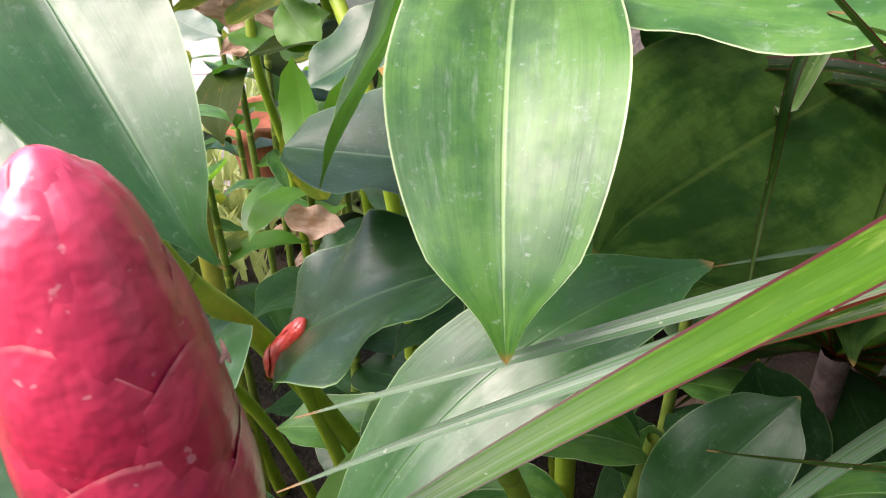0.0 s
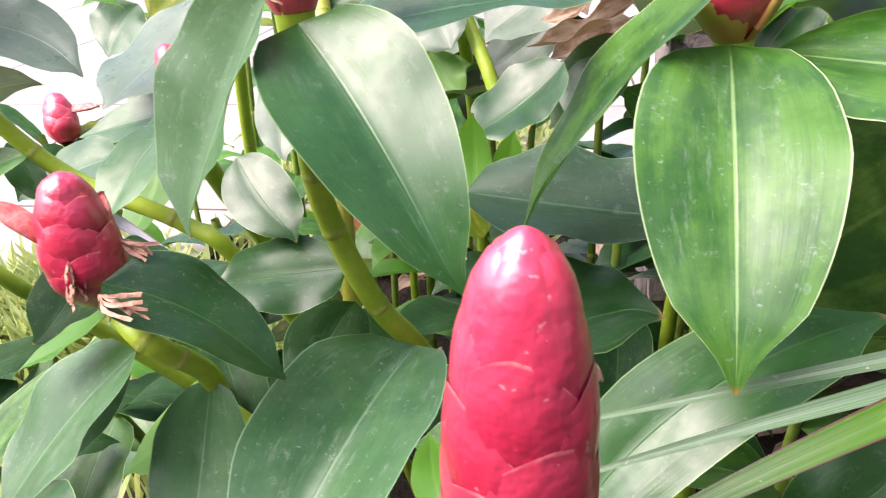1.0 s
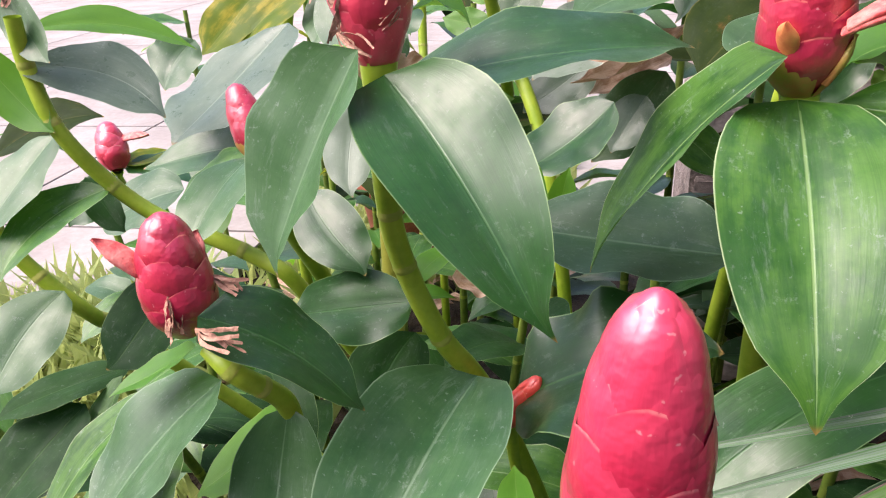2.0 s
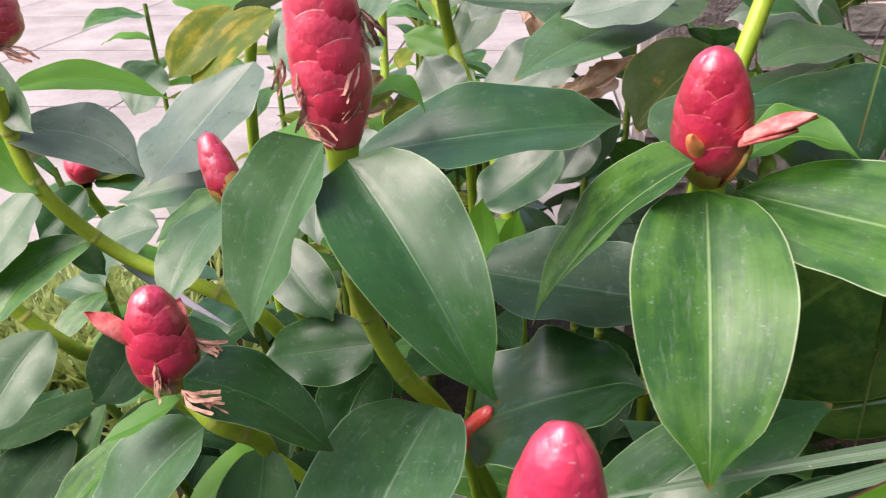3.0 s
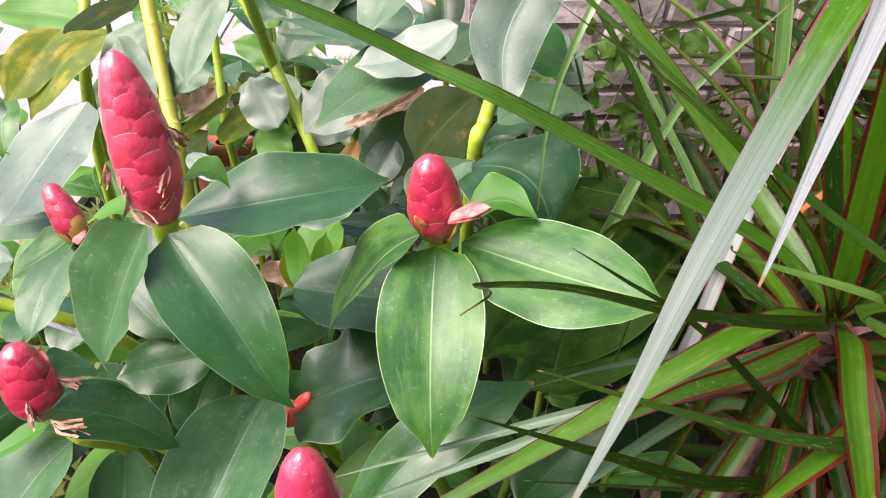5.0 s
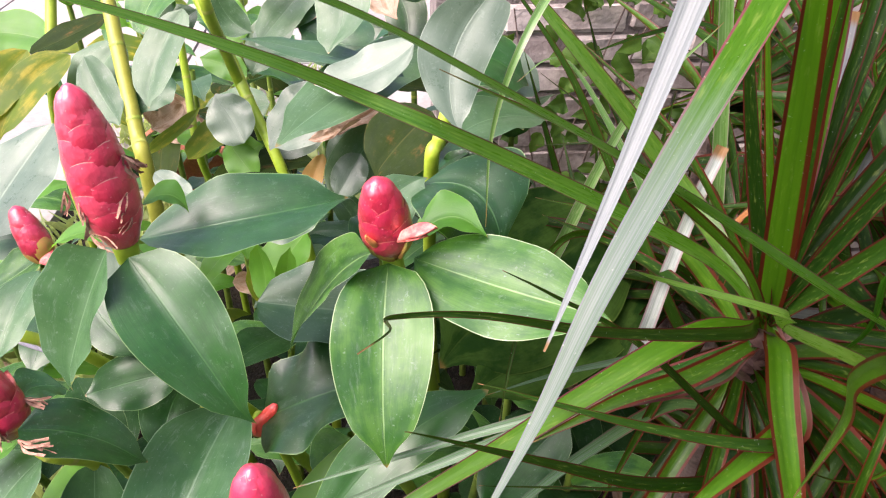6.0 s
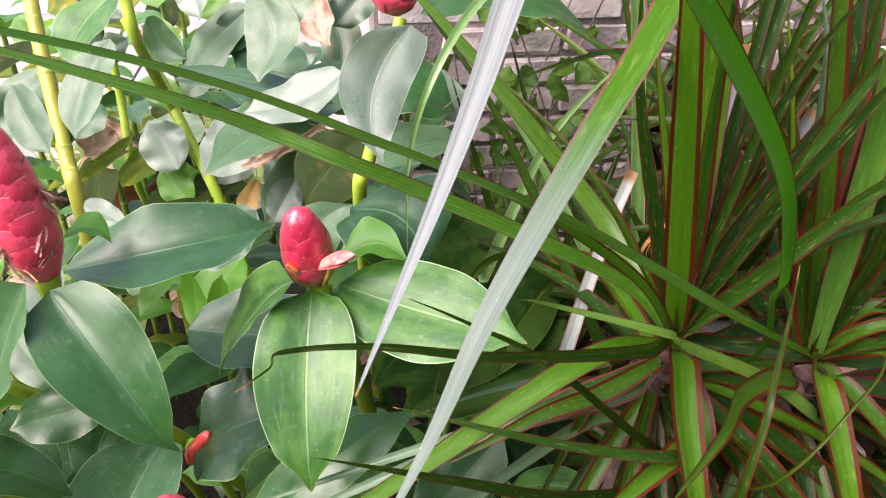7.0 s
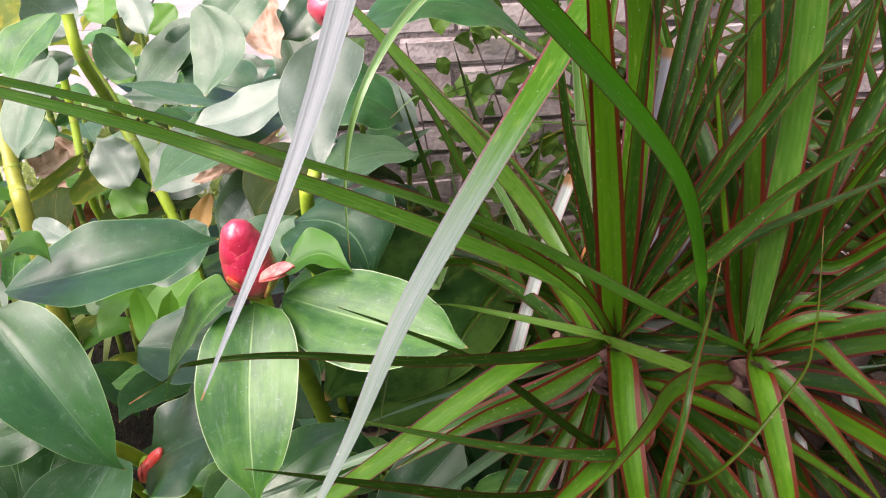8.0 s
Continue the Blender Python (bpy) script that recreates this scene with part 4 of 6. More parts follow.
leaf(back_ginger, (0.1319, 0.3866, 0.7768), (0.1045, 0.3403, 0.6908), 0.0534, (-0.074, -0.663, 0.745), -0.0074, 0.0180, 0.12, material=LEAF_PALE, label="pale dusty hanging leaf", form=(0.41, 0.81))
flower_cone(back_ginger, (0.1195, 0.4298, 0.7734), (0.1312, 0.4342, 0.8101), 0.0165, 18, high=0.38, label="crimson cone partly hidden by leaves")
leaf(back_ginger, (0.0781, 0.3631, 0.6403), (0.1339, 0.3118, 0.6113), 0.0996, (-0.034, -0.335, 0.941), 0.0144, -0.0159, 0.13, material=LEAF_DARK, form=(0.62, 0.65))
leaf(back_ginger, (0.0959, 0.4798, 0.6481), (0.0406, 0.4505, 0.6000), 0.0716, (-0.255, -0.668, 0.699), -0.0011, 0.0035, 0.10, material=LEAF_RUST)
leaf(back_ginger, (0.0908, 0.4266, 0.6129), (0.2293, 0.5661, 0.6264), 0.0502, (-0.248, 0.154, 0.956), 0.0036, -0.0044, 0.15, material=LEAF_DARK)
leaf(back_ginger, (0.1152, 0.6537, 0.6552), (-0.0421, 0.4551, 0.6335), 0.0790, (0.108, -0.192, 0.975), 0.0058, 0.0024, 0.10, material=LEAF_DUSTY)
leaf(back_ginger, (0.1498, 0.4807, 0.7577), (0.3077, 0.4830, 0.7324), 0.0789, (0.156, -0.276, 0.948), 0.0158, -0.0319, 0.10, material=LEAF_DARK)
leaf(back_ginger, (0.0994, 0.5132, 0.6837), (0.1877, 0.5037, 0.6578), 0.0877, (0.216, -0.405, 0.888), 0.0060, -0.0173, 0.05, material=LEAF_DARK)
leaf(back_ginger, (0.1068, 0.4161, 0.6508), (0.1943, 0.4481, 0.6499), 0.0510, (0.087, -0.210, 0.974), 0.0055, -0.0105, 0.20, material=LEAF_DUSTY)
leaf(back_ginger, (0.0728, 0.5072, 0.6708), (-0.0832, 0.5904, 0.6847), 0.0447, (0.050, -0.073, 0.996), -0.0078, 0.0192, 0.10, material=LEAF_DUSTY)
leaf(back_ginger, (0.1319, 0.4371, 0.6251), (0.1026, 0.4349, 0.5837), 0.0425, (-0.588, -0.671, 0.452), -0.0003, 0.0026, 0.18, material=LEAF_DARK)

pale_stalk = thing("ginger_stalk", "ginger stalk with a thick yellow stem and hanging leaves", "ginger plant", "leafy ginger stalks")
stem(pale_stalk, [(-0.1700, 0.5000, 0.0000), (-0.1900, 0.5400, 0.3000), (-0.1969, 0.5731, 0.5465), (-0.2076, 0.6037, 0.5832), (-0.2315, 0.6829, 0.6762), (-0.2443, 0.7328, 0.7331)], 0.0085, 0.0078, (0.5, 0.63, 0.75, 0.88), material=STEM_YELLOW)
leaf(pale_stalk, (-0.1197, 0.5477, 0.7245), (-0.1503, 0.4814, 0.6604), 0.0437, (-0.228, -0.620, 0.751), -0.0055, 0.0105, 0.15, material=LEAF_DUSTY)
leaf(pale_stalk, (-0.1332, 0.6365, 0.7413), (-0.1666, 0.5649, 0.6991), 0.0553, (-0.180, -0.436, 0.882), -0.0017, 0.0121, 0.15, material=LEAF_FRESH)
leaf(pale_stalk, (-0.2293, 0.6874, 0.6512), (-0.2759, 0.6377, 0.5920), 0.0704, (-0.256, -0.632, 0.732), -0.0053, 0.0103, 0.10, material=LEAF_DUSTY)
leaf(pale_stalk, (-0.2643, 0.6650, 0.6436), (-0.2197, 0.5998, 0.5934), 0.0471, (-0.333, -0.708, 0.623), -0.0047, 0.0061, 0.10, material=LEAF_DUSTY)
leaf(pale_stalk, (-0.1802, 0.6615, 0.6225), (-0.2091, 0.6232, 0.5947), 0.0500, (-0.117, -0.524, 0.844), 0.0026, -0.0034, 0.10, material=LEAF_DUSTY)
leaf(pale_stalk, (-0.1682, 0.6260, 0.5362), (-0.1007, 0.6867, 0.5705), 0.0477, (-0.148, -0.357, 0.922), -0.0056, -0.0054, 0.30, material=LEAF_YELLOW)

thin_stalk = thing("ginger_stalk", "slender ginger stalk with round grey leaves", "ginger plant", "leafy ginger stalks")
stem(thin_stalk, [(-0.0900, 0.8200, 0.0000), (-0.0900, 0.7600, 0.3000), (-0.0942, 0.6943, 0.5181), (-0.1099, 0.6561, 0.6357), (-0.1106, 0.5974, 0.7092), (-0.1130, 0.6002, 0.7483)], 0.0065, 0.0055, (0.5, 0.65, 0.8))
stem(thin_stalk, [(-0.2000, 0.8800, 0.0000), (-0.2000, 0.8600, 0.3000), (-0.1965, 0.7768, 0.4666), (-0.2036, 0.8174, 0.5600), (-0.2046, 0.8327, 0.6349)], 0.0060, 0.0050, (0.6, 0.75))
leaf(thin_stalk, (-0.0855, 0.7225, 0.5579), (-0.1786, 0.7415, 0.5407), 0.0600, (-0.263, -0.603, 0.753), -0.0059, 0.0015, 0.05, material=LEAF_DUSTY)
leaf(thin_stalk, (0.0038, 0.6191, 0.7484), (-0.0001, 0.5493, 0.6796), 0.0557, (-0.316, -0.656, 0.685), -0.0085, -0.0161, 0.10, material=LEAF_DUSTY)
leaf(thin_stalk, (-0.0138, 0.7175, 0.7097), (-0.0807, 0.6638, 0.6499), 0.0519, (-0.203, -0.605, 0.770), -0.0060, 0.0053, 0.10, material=LEAF_DUSTY)
leaf(thin_stalk, (-0.1400, 0.7788, 0.6801), (-0.0990, 0.7544, 0.6356), 0.0433, (-0.299, -0.926, 0.231), -0.0083, 0.0128, 0.10, material=LEAF_DUSTY)
leaf(thin_stalk, (0.0441, 0.6451, 0.6521), (-0.0362, 0.6909, 0.6646), 0.0761, (-0.154, -0.504, 0.850), -0.0133, 0.0002, 0.10, material=LEAF_DARK)
leaf(thin_stalk, (0.0393, 0.8230, 0.6986), (0.0656, 0.7244, 0.5943), 0.0542, (-0.177, -0.737, 0.652), -0.0132, -0.0332, 0.10, material=LEAF_DARK)
leaf(thin_stalk, (-0.0290, 0.6252, 0.5286), (-0.1511, 0.6016, 0.5171), 0.0543, (-0.072, -0.111, 0.991), -0.0013, 0.0144, 0.15, material=LEAF_RUST)
leaf(thin_stalk, (-0.1639, 0.7515, 0.4862), (-0.2241, 0.7750, 0.4964), 0.0522, (0.013, -0.369, 0.929), -0.0031, 0.0152, 0.10, material=LEAF_LIME)
leaf(thin_stalk, (-0.0697, 0.8281, 0.6422), (-0.1146, 0.7826, 0.5715), 0.0550, (-0.216, -0.752, 0.623), -0.0063, 0.0026, 0.10, material=LEAF_DUSTY)
leaf(thin_stalk, (0.0390, 0.6917, 0.5437), (-0.0168, 0.6680, 0.4860), 0.0557, (-0.369, -0.678, 0.636), -0.0048, 0.0061, 0.10, material=LEAF_DUSTY)
leaf(thin_stalk, (-0.0066, 0.4857, 0.5756), (-0.0704, 0.4602, 0.5321), 0.0613, (-0.354, -0.481, 0.802), -0.0080, 0.0019, 0.18, material=LEAF_DARK)
leaf(thin_stalk, (-0.0849, 0.5135, 0.4491), (-0.0389, 0.5647, 0.4751), 0.0584, (-0.222, -0.275, 0.936), -0.0019, 0.0026, 0.20, material=LEAF_LIME)

withered_leaves = thing("withered_leaf", "withered curled pinkish-brown leaf hanging among the stalks", "dead leaf", "")
leaf(withered_leaves, (0.0699, 0.6470, 0.6055), (-0.0357, 0.6010, 0.5633), 0.0289, (-0.263, -0.250, 0.932), -0.0158, 0.0038, 0.80, material=LEAF_DRY, wave=0.4)

withered_b = thing("withered_leaf", "withered crumpled brown leaf hanging among the stalks", "dead leaf", "")
leaf(withered_b, (-0.0151, 0.8803, 0.6352), (0.0271, 0.8222, 0.5553), 0.0609, (-0.208, -0.840, 0.501), -0.0128, 0.0096, 0.50, material=LEAF_DRY, wave=0.4)

withered_c = thing("withered_leaf", "curled orange-brown dead leaf caught under the stalks", "dead leaf", "")
leaf(withered_c, (-0.1500, 0.6350, 0.3550), (-0.0950, 0.6500, 0.3400), 0.0360, (0.237, -0.500, 0.850), -0.0080, 0.0027, 0.60, material=LEAF_DRY, wave=0.3)
leaf(back_ginger, (0.0470, 0.6328, 0.5662), (-0.0128, 0.5881, 0.4955), 0.0583, (-0.121, -0.789, 0.602), -0.0017, 0.0002, 0.10, material=LEAF_DUSTY)
leaf(back_ginger, (-0.0144, 0.6694, 0.5721), (-0.0794, 0.6374, 0.5298), 0.0533, (-0.079, -0.732, 0.676), -0.0024, -0.0021, 0.10, material=LEAF_PALE)
leaf(back_ginger, (0.1076, 0.6433, 0.4712), (0.0494, 0.6540, 0.5157), 0.0419, (0.015, -0.967, 0.254), -0.0074, 0.0039, 0.10, material=LEAF_FRESH)

withered_d = thing("withered_leaf", "yellow-orange dying leaf tip hanging before the wall", "dead leaf", "")
leaf(withered_d, (-0.0149, 0.5930, 0.5533), (-0.0326, 0.5558, 0.5059), 0.0230, (-0.170, -0.743, 0.647), -0.0014, 0.0044, 0.35, material=LEAF_ORANGE, wave=0.2)

withered_e = thing("withered_leaf", "dry curled pale brown leaf hanging before the wall", "dead leaf", "")
leaf(withered_e, (0.0605, 0.7024, 0.5656), (-0.0176, 0.6745, 0.5370), 0.0354, (-0.110, -0.545, 0.831), -0.0056, 0.0010, 0.60, material=LEAF_DRY, wave=0.3)

broad_leaf_plant = thing("foliage_plant", "broad-leaved plant with dim veined leaves in the shade", "foliage plant", "")
stem(broad_leaf_plant, [(0.3000, 0.5200, 0.0000), (0.3000, 0.5000, 0.2000), (0.2954, 0.4329, 0.4320)], 0.0060, 0.0040, ())
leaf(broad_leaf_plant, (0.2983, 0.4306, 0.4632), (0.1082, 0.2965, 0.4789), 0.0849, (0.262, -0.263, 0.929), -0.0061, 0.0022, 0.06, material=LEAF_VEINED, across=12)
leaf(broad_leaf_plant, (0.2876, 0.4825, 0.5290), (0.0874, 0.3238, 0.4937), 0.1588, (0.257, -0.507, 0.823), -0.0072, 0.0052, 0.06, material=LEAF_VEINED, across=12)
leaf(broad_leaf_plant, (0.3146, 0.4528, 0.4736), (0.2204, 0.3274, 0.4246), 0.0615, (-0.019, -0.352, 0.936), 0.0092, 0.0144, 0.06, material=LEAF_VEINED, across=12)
leaf(shaded_ginger, (0.1292, 0.3058, 0.3148), (0.2242, 0.3654, 0.3693), 0.0707, (-0.069, -0.611, 0.788), -0.0132, -0.0009, 0.10, material=LEAF_DARK)

near_dragon = thing("dragon_tree", "dragon tree head with narrow red-edged green straps", "dragon tree", "dragon trees")
stem(near_dragon, [(0.3000, 0.3000, 0.0000), (0.2950, 0.2700, 0.3000), (0.2900, 0.2250, 0.5900)], 0.0110, 0.0100, (), material=BARK, name="trunk")
stem(near_dragon, [(0.2915, 0.2350, 0.5600), (0.2900, 0.2220, 0.5850), (0.2895, 0.2180, 0.6020)], 0.0125, 0.0085, (), material=SHEATH, name="sheath")
collar(near_dragon, (0.289, 0.214, 0.612), (0.1, 0.25, -1), 0.011, 9, 3)
blade(near_dragon, [(0.2900, 0.2170, 0.6120), (0.3016, 0.2581, 0.7740), (0.2716, 0.2403, 0.8530), (0.2091, 0.1746, 0.8138), (0.1352, 0.0928, 0.7599), (0.1021, 0.0590, 0.7157), (0.0726, 0.0282, 0.6869)], 0.0192, material=BLADE_SHEEN, face=(-0.75, -0.5, 0.75), full=0.15, taper=4.2, channel=0.2, label="strap leaf with silvery sky sheen painted towards its tip")
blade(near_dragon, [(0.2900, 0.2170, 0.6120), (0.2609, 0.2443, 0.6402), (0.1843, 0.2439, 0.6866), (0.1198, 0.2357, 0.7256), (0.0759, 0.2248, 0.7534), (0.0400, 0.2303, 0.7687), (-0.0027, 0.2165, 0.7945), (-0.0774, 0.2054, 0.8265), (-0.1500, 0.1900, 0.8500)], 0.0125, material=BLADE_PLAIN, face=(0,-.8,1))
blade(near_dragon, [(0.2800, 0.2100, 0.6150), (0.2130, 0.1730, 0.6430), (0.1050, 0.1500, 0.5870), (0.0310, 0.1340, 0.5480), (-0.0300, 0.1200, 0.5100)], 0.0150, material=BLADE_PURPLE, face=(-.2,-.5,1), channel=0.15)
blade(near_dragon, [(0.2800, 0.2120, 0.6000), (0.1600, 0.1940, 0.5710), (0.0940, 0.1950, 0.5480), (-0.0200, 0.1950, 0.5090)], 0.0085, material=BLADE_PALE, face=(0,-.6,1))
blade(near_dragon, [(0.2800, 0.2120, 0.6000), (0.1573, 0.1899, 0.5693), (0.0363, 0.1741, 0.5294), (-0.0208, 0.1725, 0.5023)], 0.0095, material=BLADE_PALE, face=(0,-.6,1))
blade(near_dragon, [(0.2900, 0.2170, 0.6120), (0.2829, 0.1898, 0.6157), (0.2764, 0.1600, 0.5959), (0.2753, 0.1223, 0.5566), (0.2851, 0.1035, 0.4940)], 0.0220, material=BLADE_BRIGHT, face=(0,-1,.5), full=0.12)
blade(near_dragon, [(0.2900, 0.2170, 0.6120), (0.2600, 0.1980, 0.7400), (0.2330, 0.1780, 0.8440), (0.2000, 0.1500, 0.9500)], 0.0185, material=BLADE_BRIGHT, face=(-.3,-1,.3), full=0.1)
blade(near_dragon, [(0.2900, 0.2170, 0.6120), (0.2675, 0.2224, 0.6884), (0.2411, 0.2279, 0.7812), (0.2295, 0.2290, 0.8532)], 0.0125, material=BLADE_DARK, face=(-.9,-.5,.3), full=0.1)
blade(near_dragon, [(0.2900, 0.2170, 0.6120), (0.2794, 0.2347, 0.6922), (0.2604, 0.2491, 0.7823), (0.2425, 0.2480, 0.8491)], 0.0080, material=BLADE_BRIGHT, face=(-.9,-.3,.3), full=0.1)
blade(near_dragon, [(0.2900, 0.2170, 0.6120), (0.2926, 0.2262, 0.6832), (0.2943, 0.2430, 0.7648), (0.2952, 0.2519, 0.8526)], 0.0160, material=BLADE, face=(.3,-1,.3), full=0.1)
blade(near_dragon, [(0.2900, 0.2170, 0.6120), (0.3028, 0.2310, 0.6566), (0.3185, 0.2372, 0.7078), (0.3408, 0.2373, 0.7885), (0.3583, 0.2223, 0.8449)], 0.0105, material=BLADE_DARK, face=(-.5,-.6,.8))
blade(near_dragon, [(0.2900, 0.2170, 0.6120), (0.2780, 0.2855, 0.6355), (0.2537, 0.3226, 0.6662), (0.2060, 0.3503, 0.7224), (0.1509, 0.3822, 0.7824), (0.0950, 0.4165, 0.8351)], 0.0165, material=BLADE_PLAIN, face=(-.3,-.6,.8))
blade(near_dragon, [(0.2900, 0.2170, 0.6120), (0.2565, 0.2013, 0.6649), (0.2073, 0.1708, 0.7201), (0.1375, 0.1277, 0.7855), (0.0675, 0.0726, 0.8410)], 0.0085, material=BLADE, face=(-.3,-.6,.8))
blade(near_dragon, [(0.2746, 0.2030, 0.6055), (0.2324, 0.1911, 0.5932), (0.1889, 0.1831, 0.5863), (0.1317, 0.1702, 0.5680)], 0.0140, material=BLADE, face=(0,-.7,1))
blade(near_dragon, [(0.2900, 0.2170, 0.6000), (0.2720, 0.2080, 0.5900), (0.2532, 0.2020, 0.5791), (0.1843, 0.2097, 0.5516), (0.1125, 0.2289, 0.5038)], 0.0130, material=BLADE, face=(0,-.7,1))
blade(near_dragon, [(0.3000, 0.2500, 0.5200), (0.2762, 0.1854, 0.5423), (0.1896, 0.1790, 0.6358), (0.1350, 0.1708, 0.6807), (0.1050, 0.1583, 0.7081)], 0.0065, material=BLADE_DARK, face=(0,-.8,1))
blade(near_dragon, [(0.3000, 0.2300, 0.5600), (0.3207, 0.1877, 0.5592), (0.3430, 0.1548, 0.5343), (0.3689, 0.1243, 0.4955)], 0.0140, material=BLADE, face=(0,-.9,.7))
blade(near_dragon, [(0.3760, 0.2050, 0.5850), (0.3520, 0.1740, 0.6080), (0.3212, 0.1538, 0.6321), (0.2792, 0.1240, 0.6522), (0.2381, 0.0764, 0.6816), (0.1897, 0.0330, 0.6951)], 0.0150, material=BLADE, face=(0,-.8,.8))
blade(near_dragon, [(0.2900, 0.2170, 0.6120), (0.2900, 0.1634, 0.5824), (0.2721, 0.1505, 0.5814), (0.2217, 0.1244, 0.5693), (0.1900, 0.1080, 0.5550)], 0.0210, material=BLADE_BRIGHT, face=(0,-.8,.9))

blade(near_dragon, [(0.2900, 0.2300, 0.6000), (0.3150, 0.2800, 0.6600), (0.2980, 0.2920, 0.6420), (0.2910, 0.2900, 0.6210), (0.2925, 0.2890, 0.5930), (0.2888, 0.2880, 0.5700)], 0.0080, material=BLADE_BROWN, face=(-.6,-.8,.2), twist=1.5, label="dead orange-brown strap")
blade(near_dragon, [(0.2920, 0.2300, 0.6000), (0.3180, 0.2900, 0.6520), (0.3020, 0.3000, 0.6300), (0.3060, 0.2990, 0.5980), (0.2990, 0.2950, 0.5650)], 0.0060, material=BLADE_BROWN, face=(-.2,-.9,.3), twist=-2.0, label="dead orange-brown strap")

far_dragon = thing("dragon_tree", "second dragon tree head crowded with red-edged straps", "dragon tree", "dragon trees")
stem(far_dragon, [(0.4200, 0.3200, 0.0000), (0.4000, 0.2700, 0.3000), (0.3820, 0.2050, 0.5700)], 0.0110, 0.0100, (), material=BARK, name="trunk")
stem(far_dragon, [(0.3860, 0.2200, 0.5400), (0.3815, 0.2010, 0.5780), (0.3805, 0.1960, 0.5960)], 0.0125, 0.0085, (), material=SHEATH, name="sheath")
collar(far_dragon, (0.379, 0.19, 0.606), (0.1, 0.25, -1), 0.011, 9, 4)
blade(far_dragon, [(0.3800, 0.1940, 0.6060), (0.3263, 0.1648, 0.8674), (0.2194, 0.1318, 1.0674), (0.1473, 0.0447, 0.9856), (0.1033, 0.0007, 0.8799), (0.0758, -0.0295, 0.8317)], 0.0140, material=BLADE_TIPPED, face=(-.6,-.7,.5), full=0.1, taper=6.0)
blade(far_dragon, [(0.3600, 0.2700, 0.5000), (0.3373, 0.1927, 0.6170), (0.3155, 0.1704, 0.6795), (0.2780, 0.1214, 0.7327), (0.2329, 0.0828, 0.8076), (0.1467, 0.0163, 0.8934), (0.0800, -0.0350, 0.9450)], 0.0080, material=BLADE_VIVID, face=(-.4,-1,.4), taper=6.0, full=0.8, foot=0.15)
blade(far_dragon, [(0.3800, 0.1940, 0.6060), (0.2876, 0.1698, 0.6732), (0.1892, 0.1564, 0.7444), (0.0848, 0.0772, 0.8330), (0.0391, 0.0373, 0.8705), (-0.0067, 0.0098, 0.8937), (-0.0500, -0.0120, 0.9100)], 0.0075, material=BLADE_PLAIN, face=(0,-.6,1))
blade(far_dragon, [(0.3800, 0.1940, 0.6060), (0.2963, 0.2209, 0.6068), (0.2410, 0.1651, 0.6518), (0.1471, 0.1129, 0.7049), (0.0850, 0.0845, 0.7431), (0.0517, 0.0736, 0.7540), (0.0506, 0.0406, 0.7767), (0.0417, 0.0299, 0.7786)], 0.0115, material=BLADE_DARK, face=(0,-.9,.8), full=0.03, taper=1.3)
blade(far_dragon, [(0.3800, 0.1940, 0.6060), (0.3690, 0.1700, 0.6120), (0.3657, 0.1427, 0.5966), (0.3657, 0.1048, 0.5573), (0.3778, 0.0856, 0.4947)], 0.0210, material=BLADE_BRIGHT, face=(0,-1,.5), full=0.12)
blade(far_dragon, [(0.4300, 0.2700, 0.5000), (0.3807, 0.1696, 0.5706), (0.3314, 0.1690, 0.6129), (0.2619, 0.1650, 0.6548), (0.2257, 0.1160, 0.7066), (0.1661, 0.1231, 0.7254), (0.1424, 0.0963, 0.7514)], 0.0120, material=BLADE_PLAIN, face=(0,-.5,1))
blade(far_dragon, [(0.3300, 0.1500, 0.4400), (0.3113, 0.1180, 0.5550), (0.2482, 0.0634, 0.6393), (0.2528, 0.0720, 0.6905), (0.2635, 0.0883, 0.7023), (0.2827, 0.1141, 0.7100), (0.3064, 0.1477, 0.7185)], 0.0074, material=BLADE, face=(-.6,-.9,.2))
blade(far_dragon, [(0.3800, 0.1940, 0.6060), (0.4007, 0.1713, 0.6321), (0.4167, 0.1496, 0.6223), (0.4471, 0.1160, 0.5988)], 0.0150, material=BLADE, face=(.2,-.9,.7))
blade(far_dragon, [(0.3800, 0.1940, 0.6060), (0.3931, 0.1622, 0.5976), (0.4122, 0.1330, 0.5773), (0.4401, 0.1036, 0.5409)], 0.0150, material=BLADE, face=(.2,-.9,.7))
blade(far_dragon, [(0.3800, 0.1940, 0.6060), (0.3908, 0.1913, 0.6412), (0.4102, 0.1831, 0.6530), (0.4606, 0.1517, 0.6572)], 0.0125, material=BLADE_BRIGHT, face=(0,-.5,1))
blade(far_dragon, [(0.3800, 0.1940, 0.6060), (0.3909, 0.1782, 0.6397), (0.4129, 0.1685, 0.6501), (0.4511, 0.1380, 0.6520)], 0.0105, material=BLADE, face=(0,-.5,1))
blade(far_dragon, [(0.3600, 0.2800, 0.4200), (0.3157, 0.1299, 0.5619), (0.3620, 0.1308, 0.6327), (0.3723, 0.1392, 0.6671), (0.3764, 0.1636, 0.7239)], 0.0038, material=BLADE, face=(-.5,-.9,.2))
blade(far_dragon, [(0.2900, 0.2170, 0.6120), (0.3184, 0.1860, 0.6852), (0.3474, 0.1624, 0.7504), (0.3626, 0.1446, 0.7832), (0.3718, 0.1252, 0.8118)], 0.0125, material=BLADE_DARK, face=(-.3,-.7,.8))
